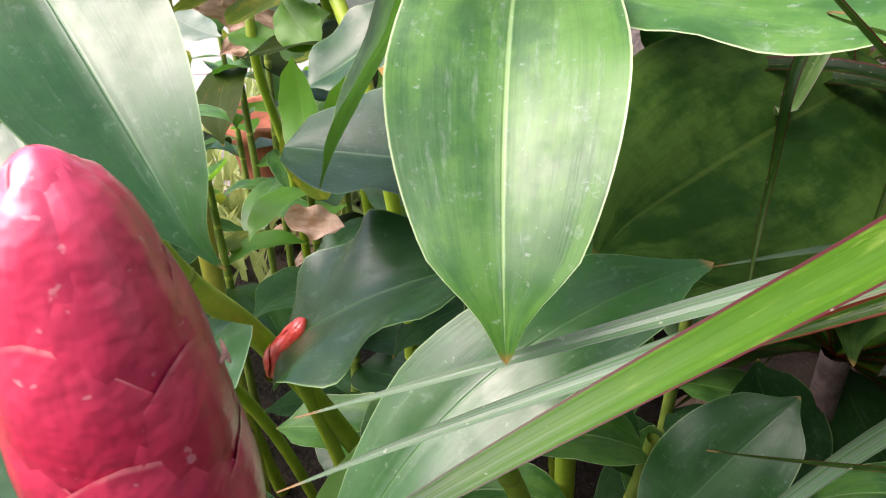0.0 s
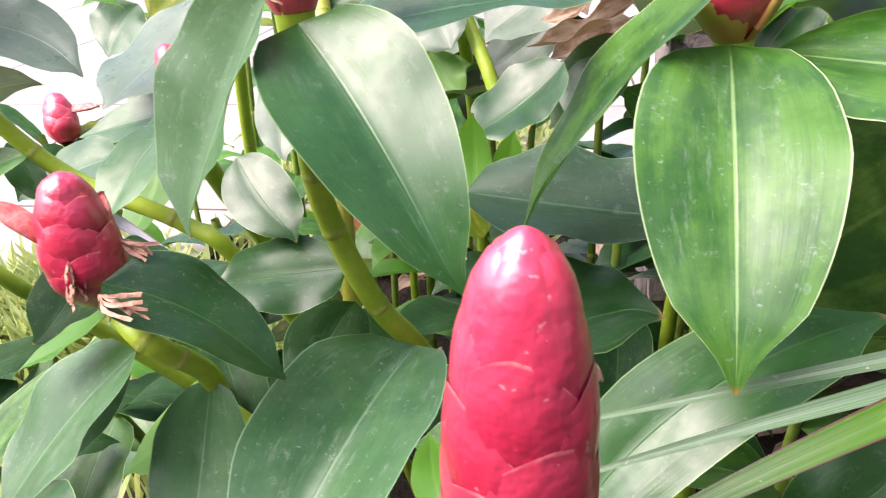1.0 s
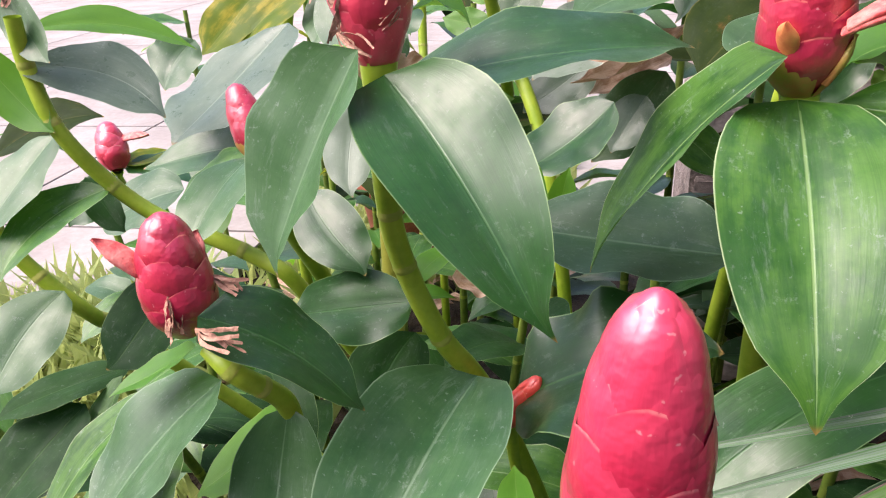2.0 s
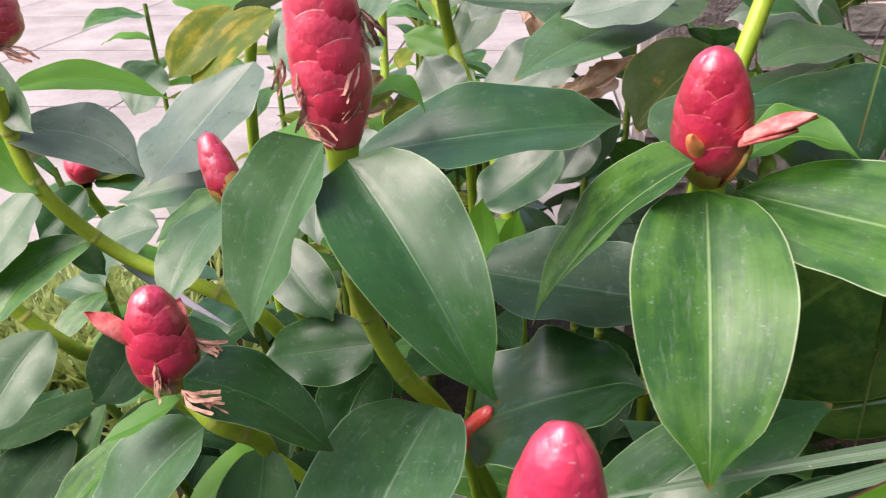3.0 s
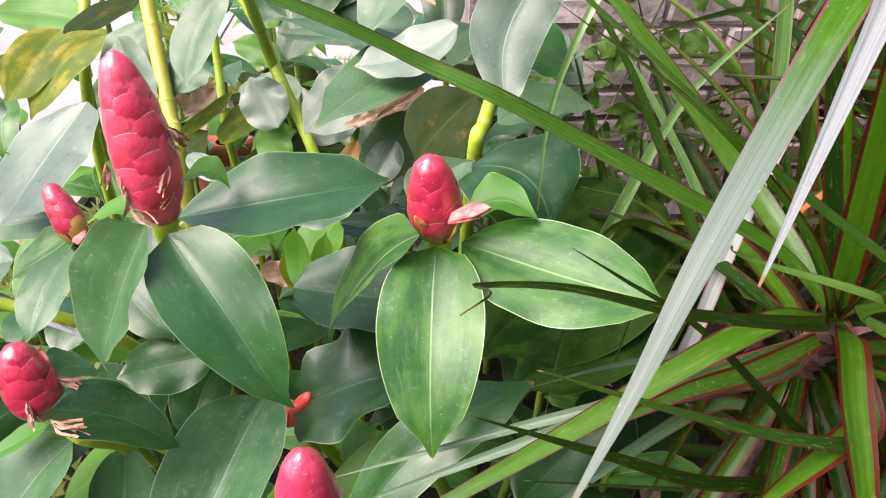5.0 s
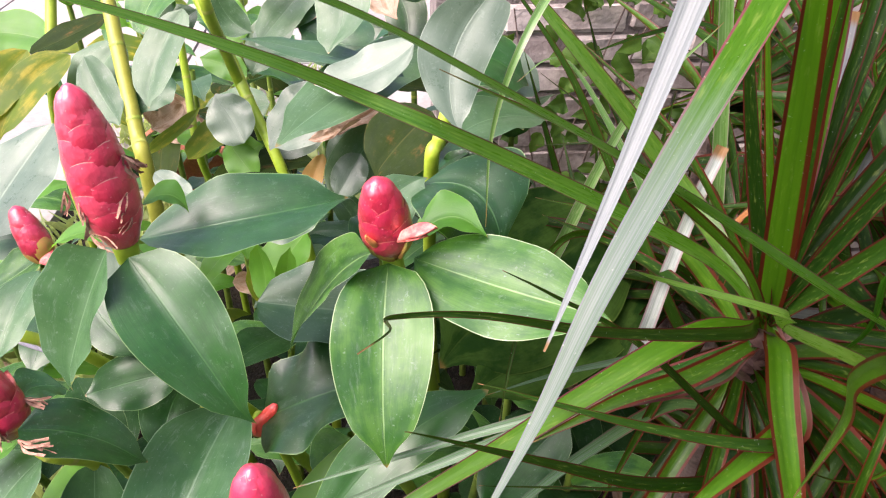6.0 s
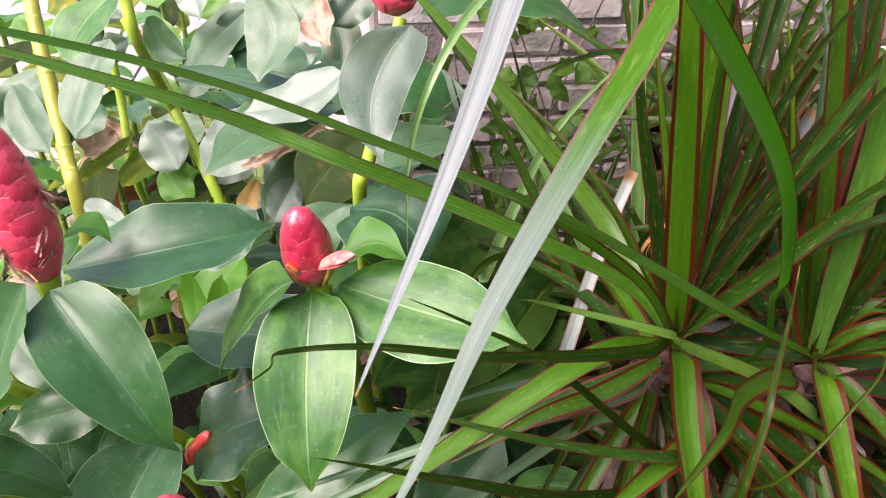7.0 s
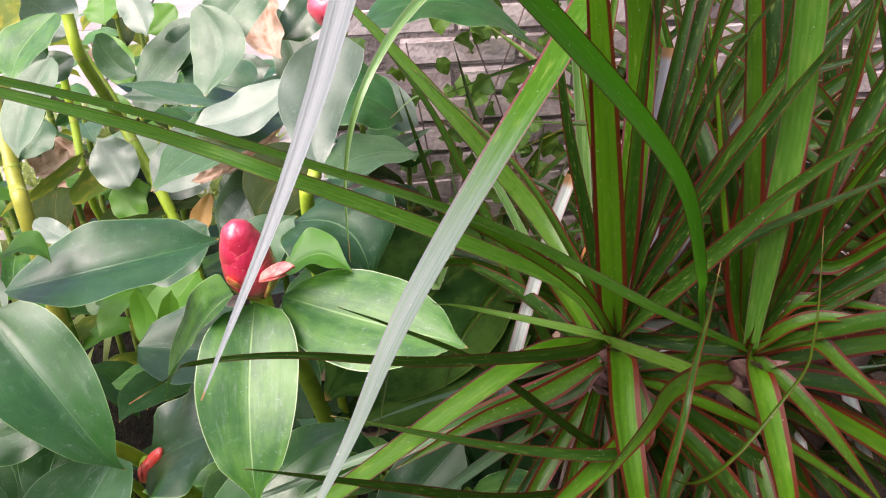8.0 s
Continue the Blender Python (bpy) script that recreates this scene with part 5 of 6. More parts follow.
blade(far_dragon, [(0.3800, 0.1940, 0.6060), (0.3699, 0.2176, 0.6750), (0.3877, 0.2443, 0.7579), (0.3948, 0.2611, 0.8226), (0.3951, 0.2670, 0.8502)], 0.0215, material=BLADE, face=(-0.35,-1,.3), full=0.06)
blade(far_dragon, [(0.3800, 0.1940, 0.6060), (0.3867, 0.2058, 0.6805), (0.3892, 0.2152, 0.7325), (0.3999, 0.2358, 0.7856), (0.4033, 0.2456, 0.8385)], 0.0150, material=BLADE, face=(-0.22,-1,.3), full=0.06)
blade(far_dragon, [(0.3800, 0.1940, 0.6060), (0.3896, 0.1881, 0.6914), (0.3914, 0.1910, 0.7332), (0.4035, 0.2063, 0.7787), (0.4110, 0.2161, 0.8327), (0.4159, 0.2212, 0.8605)], 0.0135, material=BLADE, face=(-0.09,-1,.3), full=0.06)
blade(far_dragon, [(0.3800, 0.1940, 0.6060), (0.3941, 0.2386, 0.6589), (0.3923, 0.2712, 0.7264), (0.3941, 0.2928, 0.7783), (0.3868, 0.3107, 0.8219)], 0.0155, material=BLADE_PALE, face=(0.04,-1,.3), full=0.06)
blade(far_dragon, [(0.3800, 0.1940, 0.6060), (0.4173, 0.2342, 0.6591), (0.4279, 0.2737, 0.7594), (0.4449, 0.2829, 0.8155), (0.4523, 0.2866, 0.8419)], 0.0130, material=BLADE, face=(0.17,-1,.3), full=0.06)
blade(far_dragon, [(0.3800, 0.1940, 0.6060), (0.4169, 0.2108, 0.6788), (0.4313, 0.2104, 0.7194), (0.4383, 0.2041, 0.7488), (0.4561, 0.2041, 0.7727)], 0.0140, material=BLADE_BRIGHT, face=(-0.35,-1,.3), full=0.06)
blade(far_dragon, [(0.3800, 0.1940, 0.6060), (0.4124, 0.1951, 0.6719), (0.4251, 0.1892, 0.7036), (0.4520, 0.1811, 0.7364)], 0.0120, material=BLADE, face=(-0.22,-1,.3), full=0.06)
blade(far_dragon, [(0.3800, 0.1940, 0.6060), (0.3942, 0.1966, 0.6687), (0.4161, 0.1859, 0.6775), (0.4377, 0.1810, 0.6950), (0.4653, 0.1783, 0.7176)], 0.0140, material=BLADE, face=(-0.09,-1,.3), full=0.06)
blade(far_dragon, [(0.3800, 0.1940, 0.6060), (0.3999, 0.1998, 0.6568), (0.4292, 0.1858, 0.6629), (0.4640, 0.1702, 0.6864)], 0.0140, material=BLADE_DARK, face=(0.04,-1,.3), full=0.06)
blade(far_dragon, [(0.3800, 0.1940, 0.6060), (0.3958, 0.2298, 0.6643), (0.4162, 0.2665, 0.7265), (0.4223, 0.2957, 0.7912), (0.4181, 0.3108, 0.8315)], 0.0140, material=BLADE_DARK, face=(0.17,-1,.3), full=0.06)
blade(far_dragon, [(0.3800, 0.1940, 0.6060), (0.3846, 0.2152, 0.6573), (0.3895, 0.2427, 0.7191), (0.3968, 0.2681, 0.7785), (0.4042, 0.2959, 0.8415)], 0.0120, material=BLADE, face=(-0.35,-1,.3), full=0.06)
blade(far_dragon, [(0.3800, 0.1940, 0.6060), (0.4020, 0.2114, 0.6752), (0.4272, 0.2362, 0.7391), (0.4476, 0.2601, 0.8001), (0.4541, 0.2716, 0.8381)], 0.0130, material=BLADE_DARK, face=(-0.22,-1,.3), full=0.06)
blade(far_dragon, [(0.3800, 0.1940, 0.6060), (0.3690, 0.2140, 0.6508), (0.3667, 0.2395, 0.6889), (0.3587, 0.2695, 0.7691), (0.3519, 0.3001, 0.8322)], 0.0055, material=BLADE_BRIGHT, face=(-0.09,-1,.3), full=0.06)
blade(far_dragon, [(0.3800, 0.1940, 0.6060), (0.3852, 0.2340, 0.6492), (0.3896, 0.2794, 0.7011), (0.3835, 0.3249, 0.7687), (0.3838, 0.3604, 0.8228)], 0.0120, material=BLADE_DARK, face=(0.04,-1,.3), full=0.06)

cut_dragon = thing("dragon_tree", "dragon tree shoot behind with pale cut-ended straps", "dragon tree", "dragon trees")
stem(cut_dragon, [(0.3800, 0.4600, 0.0000), (0.3700, 0.4200, 0.3000), (0.3600, 0.3600, 0.5000)], 0.0100, 0.0090, (), material=BARK, name="trunk")
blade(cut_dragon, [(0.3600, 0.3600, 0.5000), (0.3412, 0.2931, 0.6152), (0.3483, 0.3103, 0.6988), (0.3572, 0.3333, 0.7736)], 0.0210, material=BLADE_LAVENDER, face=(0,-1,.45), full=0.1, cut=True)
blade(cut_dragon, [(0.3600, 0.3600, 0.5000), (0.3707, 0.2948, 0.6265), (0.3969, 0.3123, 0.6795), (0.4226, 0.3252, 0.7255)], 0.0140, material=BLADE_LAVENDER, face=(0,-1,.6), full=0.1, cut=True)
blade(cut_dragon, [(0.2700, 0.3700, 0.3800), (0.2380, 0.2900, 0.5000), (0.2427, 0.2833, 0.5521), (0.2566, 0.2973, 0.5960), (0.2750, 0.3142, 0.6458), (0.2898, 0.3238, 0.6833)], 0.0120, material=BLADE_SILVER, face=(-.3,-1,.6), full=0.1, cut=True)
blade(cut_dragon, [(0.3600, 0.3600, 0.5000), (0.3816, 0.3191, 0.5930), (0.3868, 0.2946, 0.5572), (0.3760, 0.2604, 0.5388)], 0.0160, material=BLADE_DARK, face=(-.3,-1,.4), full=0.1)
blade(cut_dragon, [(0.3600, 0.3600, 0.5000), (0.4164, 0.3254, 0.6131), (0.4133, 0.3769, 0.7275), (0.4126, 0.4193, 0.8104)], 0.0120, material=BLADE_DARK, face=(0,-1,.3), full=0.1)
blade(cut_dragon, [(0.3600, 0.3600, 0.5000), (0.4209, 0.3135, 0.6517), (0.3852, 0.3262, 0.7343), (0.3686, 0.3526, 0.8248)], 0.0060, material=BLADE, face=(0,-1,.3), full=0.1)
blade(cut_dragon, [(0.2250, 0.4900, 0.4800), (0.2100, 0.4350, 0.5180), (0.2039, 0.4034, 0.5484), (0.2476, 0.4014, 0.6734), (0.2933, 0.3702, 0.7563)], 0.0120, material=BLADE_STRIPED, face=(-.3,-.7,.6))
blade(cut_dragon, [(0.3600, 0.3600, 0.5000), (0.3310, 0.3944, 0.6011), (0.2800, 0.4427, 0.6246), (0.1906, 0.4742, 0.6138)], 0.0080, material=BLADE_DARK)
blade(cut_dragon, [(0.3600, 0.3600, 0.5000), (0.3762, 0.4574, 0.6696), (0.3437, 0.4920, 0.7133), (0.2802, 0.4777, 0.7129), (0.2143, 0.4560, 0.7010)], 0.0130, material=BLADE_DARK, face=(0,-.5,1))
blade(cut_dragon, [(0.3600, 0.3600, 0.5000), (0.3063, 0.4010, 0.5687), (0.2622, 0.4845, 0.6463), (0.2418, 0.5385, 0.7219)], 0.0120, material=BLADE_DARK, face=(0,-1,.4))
blade(cut_dragon, [(0.3600, 0.3600, 0.5000), (0.2929, 0.3768, 0.5294), (0.2397, 0.4138, 0.5718), (0.1841, 0.4309, 0.5839)], 0.0080, material=BLADE)
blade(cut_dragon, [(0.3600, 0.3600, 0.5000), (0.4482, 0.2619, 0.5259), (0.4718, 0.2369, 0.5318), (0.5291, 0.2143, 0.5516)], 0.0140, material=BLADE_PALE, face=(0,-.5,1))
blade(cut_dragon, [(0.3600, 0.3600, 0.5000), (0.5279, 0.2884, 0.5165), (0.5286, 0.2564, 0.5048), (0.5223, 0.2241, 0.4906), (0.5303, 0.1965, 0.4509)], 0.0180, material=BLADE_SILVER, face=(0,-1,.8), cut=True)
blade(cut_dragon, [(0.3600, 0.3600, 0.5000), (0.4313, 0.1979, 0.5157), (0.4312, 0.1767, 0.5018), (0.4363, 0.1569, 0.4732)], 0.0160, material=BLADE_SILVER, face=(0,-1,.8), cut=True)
blade(cut_dragon, [(0.3700, 0.2600, 0.4200), (0.2900, 0.1900, 0.4900), (0.2050, 0.1570, 0.5370), (0.1320, 0.1330, 0.5950), (0.0640, 0.1100, 0.6510), (0.0544, 0.1059, 0.6593)], 0.0115, material=BLADE_DARK, face=(0,-.7,1))
blade(cut_dragon, [(0.3600, 0.2400, 0.5000), (0.2800, 0.1500, 0.5750), (0.2000, 0.1440, 0.6010), (0.1040, 0.1600, 0.6280), (0.0987, 0.1586, 0.6316)], 0.0100, material=BLADE_DARK, face=(0,-.7,1))
blade(cut_dragon, [(0.3300, 0.3000, 0.3600), (0.2556, 0.2000, 0.4705), (0.1314, 0.1976, 0.4895), (0.1054, 0.1981, 0.4932)], 0.0050, material=BLADE_DARK, face=(0,-.7,1))
blade(cut_dragon, [(0.3600, 0.4200, 0.5200), (0.3184, 0.4631, 0.8181), (0.2225, 0.3827, 0.8245), (0.1691, 0.3290, 0.8075), (0.1320, 0.2859, 0.7702), (0.1193, 0.2930, 0.7125), (0.1183, 0.2953, 0.6435)], 0.0125, material=BLADE_STRIPED, face=(-.3,-1,.5), full=0.05)
blade(cut_dragon, [(0.3600, 0.4200, 0.5200), (0.2964, 0.3065, 0.5112), (0.2369, 0.3705, 0.6277), (0.1958, 0.4087, 0.7105), (0.1481, 0.4479, 0.7744), (0.1330, 0.4657, 0.7970)], 0.0110, material=BLADE_DARK, face=(-.3,-1,.5), full=0.05)
blade(cut_dragon, [(0.3600, 0.4200, 0.5200), (0.3182, 0.3561, 0.5194), (0.2632, 0.4327, 0.6197), (0.2242, 0.4805, 0.6806), (0.1997, 0.4909, 0.6892), (0.1721, 0.4848, 0.6715)], 0.0100, material=BLADE_STRIPED, face=(-.3,-.7,.8), full=0.05)

grey_stalk = thing("ginger_stalk", "leafy ginger stalk with pale grey and lime leaves before the yard", "ginger plant", "leafy ginger stalks")
stem(grey_stalk, [(-0.0400, 0.5800, 0.0000), (-0.0300, 0.5750, 0.3000), (-0.0560, 0.6000, 0.5000), (-0.0974, 0.6567, 0.5937), (-0.1173, 0.6884, 0.6360), (-0.1484, 0.7190, 0.6918), (-0.1629, 0.7490, 0.7516)], 0.0068, 0.0055, (0.5, 0.7, 0.85))
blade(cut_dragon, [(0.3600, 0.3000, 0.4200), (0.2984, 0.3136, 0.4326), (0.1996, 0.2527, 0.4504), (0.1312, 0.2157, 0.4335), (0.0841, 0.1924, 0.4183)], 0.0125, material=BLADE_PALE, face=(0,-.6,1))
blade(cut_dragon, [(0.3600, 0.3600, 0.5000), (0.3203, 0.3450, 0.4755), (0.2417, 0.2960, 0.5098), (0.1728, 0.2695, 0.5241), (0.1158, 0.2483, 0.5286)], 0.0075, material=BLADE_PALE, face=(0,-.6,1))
blade(cut_dragon, [(0.3600, 0.3600, 0.5000), (0.2188, 0.3562, 0.5919), (0.1598, 0.3068, 0.5919), (0.1370, 0.2650, 0.5516), (0.1247, 0.2367, 0.5129)], 0.0085, material=BLADE_DARK, face=(-.3,-1,.2))
blade(cut_dragon, [(0.3600, 0.3600, 0.5000), (0.2686, 0.3612, 0.5651), (0.2147, 0.3179, 0.5565), (0.1952, 0.2942, 0.5410), (0.1821, 0.2763, 0.5165)], 0.0085, material=BLADE_DARK, face=(-.3,-1,.2))
blade(cut_dragon, [(0.3600, 0.3600, 0.5000), (0.3225, 0.3626, 0.4658), (0.2939, 0.3267, 0.4504), (0.2491, 0.2756, 0.4313), (0.2037, 0.2233, 0.4103)], 0.0120, material=BLADE, face=(0,-.9,.7))
blade(cut_dragon, [(0.3600, 0.3600, 0.5000), (0.3381, 0.3267, 0.4506), (0.3007, 0.2822, 0.4235), (0.2734, 0.2351, 0.3929)], 0.0130, material=BLADE_DARK, face=(0,-.9,.7))
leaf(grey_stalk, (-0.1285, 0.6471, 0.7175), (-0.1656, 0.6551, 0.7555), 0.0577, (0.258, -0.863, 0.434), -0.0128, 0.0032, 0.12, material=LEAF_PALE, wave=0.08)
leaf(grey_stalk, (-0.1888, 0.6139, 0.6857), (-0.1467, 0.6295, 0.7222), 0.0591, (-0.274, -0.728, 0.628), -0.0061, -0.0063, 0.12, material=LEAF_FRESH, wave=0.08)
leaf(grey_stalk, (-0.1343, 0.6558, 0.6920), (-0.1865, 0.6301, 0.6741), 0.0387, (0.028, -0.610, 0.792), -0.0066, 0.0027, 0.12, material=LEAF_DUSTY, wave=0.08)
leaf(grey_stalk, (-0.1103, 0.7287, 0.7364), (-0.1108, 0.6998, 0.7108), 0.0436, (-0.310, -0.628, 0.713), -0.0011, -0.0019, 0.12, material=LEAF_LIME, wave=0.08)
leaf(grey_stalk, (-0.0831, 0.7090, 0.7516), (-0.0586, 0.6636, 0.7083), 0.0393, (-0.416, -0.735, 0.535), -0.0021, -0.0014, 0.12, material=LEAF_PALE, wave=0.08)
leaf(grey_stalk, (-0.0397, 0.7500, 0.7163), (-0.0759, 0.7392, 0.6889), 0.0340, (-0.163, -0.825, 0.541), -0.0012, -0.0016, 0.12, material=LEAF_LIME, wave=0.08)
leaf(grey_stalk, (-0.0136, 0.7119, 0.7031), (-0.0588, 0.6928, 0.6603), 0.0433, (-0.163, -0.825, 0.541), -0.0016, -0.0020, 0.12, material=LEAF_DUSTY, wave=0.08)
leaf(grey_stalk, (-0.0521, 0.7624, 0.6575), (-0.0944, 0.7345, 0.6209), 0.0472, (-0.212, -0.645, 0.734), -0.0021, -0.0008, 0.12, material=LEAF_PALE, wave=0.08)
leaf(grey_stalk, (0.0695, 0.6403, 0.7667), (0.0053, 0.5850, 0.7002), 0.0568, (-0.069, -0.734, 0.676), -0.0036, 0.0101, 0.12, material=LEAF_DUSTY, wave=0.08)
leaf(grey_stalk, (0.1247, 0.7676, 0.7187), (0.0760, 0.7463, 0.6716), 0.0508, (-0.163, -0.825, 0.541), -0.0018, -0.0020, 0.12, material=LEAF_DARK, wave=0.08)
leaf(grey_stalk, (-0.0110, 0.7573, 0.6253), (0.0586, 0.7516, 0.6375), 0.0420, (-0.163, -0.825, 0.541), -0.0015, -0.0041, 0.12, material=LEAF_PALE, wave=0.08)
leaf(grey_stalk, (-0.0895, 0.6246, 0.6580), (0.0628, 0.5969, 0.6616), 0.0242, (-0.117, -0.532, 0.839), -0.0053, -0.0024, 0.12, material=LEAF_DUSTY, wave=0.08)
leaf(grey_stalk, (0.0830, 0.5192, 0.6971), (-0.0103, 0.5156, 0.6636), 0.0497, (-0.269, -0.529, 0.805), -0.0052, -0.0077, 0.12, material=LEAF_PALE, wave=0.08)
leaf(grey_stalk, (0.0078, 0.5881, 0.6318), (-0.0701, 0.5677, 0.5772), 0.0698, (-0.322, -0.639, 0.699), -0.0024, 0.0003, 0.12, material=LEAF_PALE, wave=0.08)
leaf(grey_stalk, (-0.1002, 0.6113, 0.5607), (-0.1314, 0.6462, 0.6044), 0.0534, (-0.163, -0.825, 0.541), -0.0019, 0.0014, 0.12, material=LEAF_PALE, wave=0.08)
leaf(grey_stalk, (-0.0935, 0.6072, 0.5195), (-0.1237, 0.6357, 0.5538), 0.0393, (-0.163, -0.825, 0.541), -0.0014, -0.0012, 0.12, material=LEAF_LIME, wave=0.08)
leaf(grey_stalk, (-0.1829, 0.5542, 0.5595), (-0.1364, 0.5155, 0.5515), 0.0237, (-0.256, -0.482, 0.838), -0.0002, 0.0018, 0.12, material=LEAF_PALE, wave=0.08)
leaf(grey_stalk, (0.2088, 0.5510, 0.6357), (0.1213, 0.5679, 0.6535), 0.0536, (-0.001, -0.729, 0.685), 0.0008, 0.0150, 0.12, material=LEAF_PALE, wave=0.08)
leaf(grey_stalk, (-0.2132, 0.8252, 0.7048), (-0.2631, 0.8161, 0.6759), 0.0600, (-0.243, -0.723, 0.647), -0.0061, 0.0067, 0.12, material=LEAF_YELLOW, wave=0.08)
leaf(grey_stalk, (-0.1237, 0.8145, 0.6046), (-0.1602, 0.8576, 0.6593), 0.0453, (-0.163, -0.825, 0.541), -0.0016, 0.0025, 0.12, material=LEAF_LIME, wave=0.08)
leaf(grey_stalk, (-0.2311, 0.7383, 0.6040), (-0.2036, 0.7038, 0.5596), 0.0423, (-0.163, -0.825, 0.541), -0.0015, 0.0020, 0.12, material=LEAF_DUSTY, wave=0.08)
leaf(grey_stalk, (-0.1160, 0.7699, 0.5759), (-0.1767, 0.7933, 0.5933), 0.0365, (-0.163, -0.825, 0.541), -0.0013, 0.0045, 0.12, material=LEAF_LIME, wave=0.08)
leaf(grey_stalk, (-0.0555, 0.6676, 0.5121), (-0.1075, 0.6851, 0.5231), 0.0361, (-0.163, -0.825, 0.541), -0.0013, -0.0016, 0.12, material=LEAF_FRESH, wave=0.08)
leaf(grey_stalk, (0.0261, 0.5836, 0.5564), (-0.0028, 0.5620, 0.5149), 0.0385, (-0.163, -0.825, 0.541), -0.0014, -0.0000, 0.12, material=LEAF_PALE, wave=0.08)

dead_0 = thing("withered_leaf", "withered pinkish leaf hanging among the stalks", "dead leaf", "")
leaf(dead_0, (0.0623, 0.7586, 0.7231), (0.0716, 0.7047, 0.6623), 0.0487, (-0.354, -0.726, 0.589), -0.0040, 0.0108, 0.45, material=LEAF_DRY, wave=0.35)

dead_1 = thing("withered_leaf", "pale crumpled dead leaf hanging before the wall", "dead leaf", "")
leaf(dead_1, (-0.0033, 0.8274, 0.6604), (-0.0382, 0.7981, 0.6053), 0.0441, (-0.353, -0.715, 0.603), -0.0100, 0.0048, 0.45, material=LEAF_DRY, wave=0.35)

dead_2 = thing("withered_leaf", "thin dry curled leaf edge caught under a grey leaf", "dead leaf", "")
leaf(dead_2, (0.0090, 0.5454, 0.6039), (-0.0240, 0.5449, 0.5932), 0.0116, (-0.163, -0.825, 0.541), -0.0016, -0.0007, 0.45, material=LEAF_DRY, wave=0.35)

dead_3 = thing("withered_leaf", "dry brown leaf caught low between the stems", "dead leaf", "")
leaf(dead_3, (-0.1831, 0.7053, 0.5681), (-0.2251, 0.6969, 0.5427), 0.0362, (-0.163, -0.825, 0.541), -0.0049, -0.0029, 0.45, material=LEAF_DRY, wave=0.35)

dead_4 = thing("withered_leaf", "small rusty dead leaf behind the stems", "dead leaf", "")
leaf(dead_4, (-0.1396, 0.8070, 0.6623), (-0.1556, 0.7967, 0.6417), 0.0232, (-0.163, -0.825, 0.541), -0.0031, 0.0000, 0.45, material=LEAF_DRY, wave=0.35)


# added strip; its colour stands in for a bluish sheen on leaf and stem
violet_strip = thing("sheen_strip", "violet-grey strip added for a bluish sheen between the ginger stalks", "dead leaf")
blade(violet_strip, [(-0.3500, 0.4260, 0.5000), (-0.3100, 0.4110, 0.4850), (-0.2813, 0.4000, 0.4747), (-0.2480, 0.3920, 0.4600)], 0.0090, (0, -0.6, 1), BLADE_VIOLET, name="blade")
dying_leaf = thing("dying_leaf", "long yellow-green dying leaf standing between the stems", "dead leaf")
leaf(dying_leaf, (-0.2150, 0.6200, 0.5450), (-0.1560, 0.6800, 0.5760), 0.0170, (-0.3, -0.8, 0.5), 0.0, 0.004, 0.4, material=LEAF_YELLOW, name="blade")
for spot, tip, wide in (((-0.2350, 0.8200, 0.5350), (-0.1850, 0.7900, 0.4950), 0.040), ((-0.1900, 0.8400, 0.4800), (-0.2500, 0.8200, 0.4650), 0.036), ((0.0000, 0.7700, 0.6900), (-0.0300, 0.7400, 0.6200), 0.046),
                        ((-0.2400, 0.7400, 0.5600), (-0.1850, 0.7350, 0.5250), 0.034), ((-0.2950, 0.8500, 0.5500), (-0.2330, 0.8450, 0.5100), 0.042), ((-0.1750, 0.7300, 0.5250), (-0.1250, 0.7200, 0.5350), 0.026)):
    crumpled = thing("withered_leaf", "crumpled pinkish-brown dead leaf caught among the stems", "dead leaf")
    leaf(crumpled, spot, tip, wide, (-0.2, -0.8, 0.5), -0.004, 0.006, 0.55, material=LEAF_DRY, wave=0.4, name="blade")

for spot, tip, wide, skin in (((-0.1410, 0.6700, 0.5050), (-0.0880, 0.6500, 0.5420), 0.046, LEAF_LIME), ((-0.0850, 0.6900, 0.4950), (-0.0380, 0.6950, 0.5200), 0.036, LEAF_YELLOW),
                              ((-0.2900, 0.7600, 0.6200), (-0.2450, 0.7300, 0.5750), 0.040, LEAF_LIME), ((-0.3200, 0.8600, 0.6600), (-0.2700, 0.8400, 0.6200), 0.045, LEAF_LIME)):
    leaf(thin_stalk, spot, tip, wide, (-0.2, -0.7, 0.65), 0.003, 0.004, 0.15, material=skin, wave=0.08)

# ---- ground, yard and wall ----
def slab(name, x0, x1, y0, y1, z0, z1, material, parent=None):
    bm = bmesh.new()
    bmesh.ops.create_cube(bm, size=1.0, matrix=Matrix.LocRotScale(((x0 + x1) / 2, (y0 + y1) / 2, (z0 + z1) / 2), None, (x1 - x0, y1 - y0, z1 - z0)))
    ob = part(name, bm, material, parent)
    for p in ob.data.polygons:
        p.use_smooth = False
    return ob


rows = []
for i in range(61):
    y = -3 + 6.5 * i / 60
    rows.append([(Vector((x, y, 0.02 * noise.noise(Vector((x * 3, y * 3, 0))) + 0.006 * noise.noise(Vector((x * 14, y * 14, 2))))), 0, 0)
                 for x in (-3 + 6.5 * j / 60 for j in range(61))])
ground_mesh = grid_mesh(rows)
for x0, x1, y0, y1 in ((-600, -3, -600, 600), (3.5, 600, -600, 600), (-3, 3.5, 3.5, 600), (-3, 3.5, -600, -3)):
    ground_mesh.faces.new([ground_mesh.verts.new((x, y, 0.0)) for x, y in ((x0, y0), (x1, y0), (x1, y1), (x0, y1))])
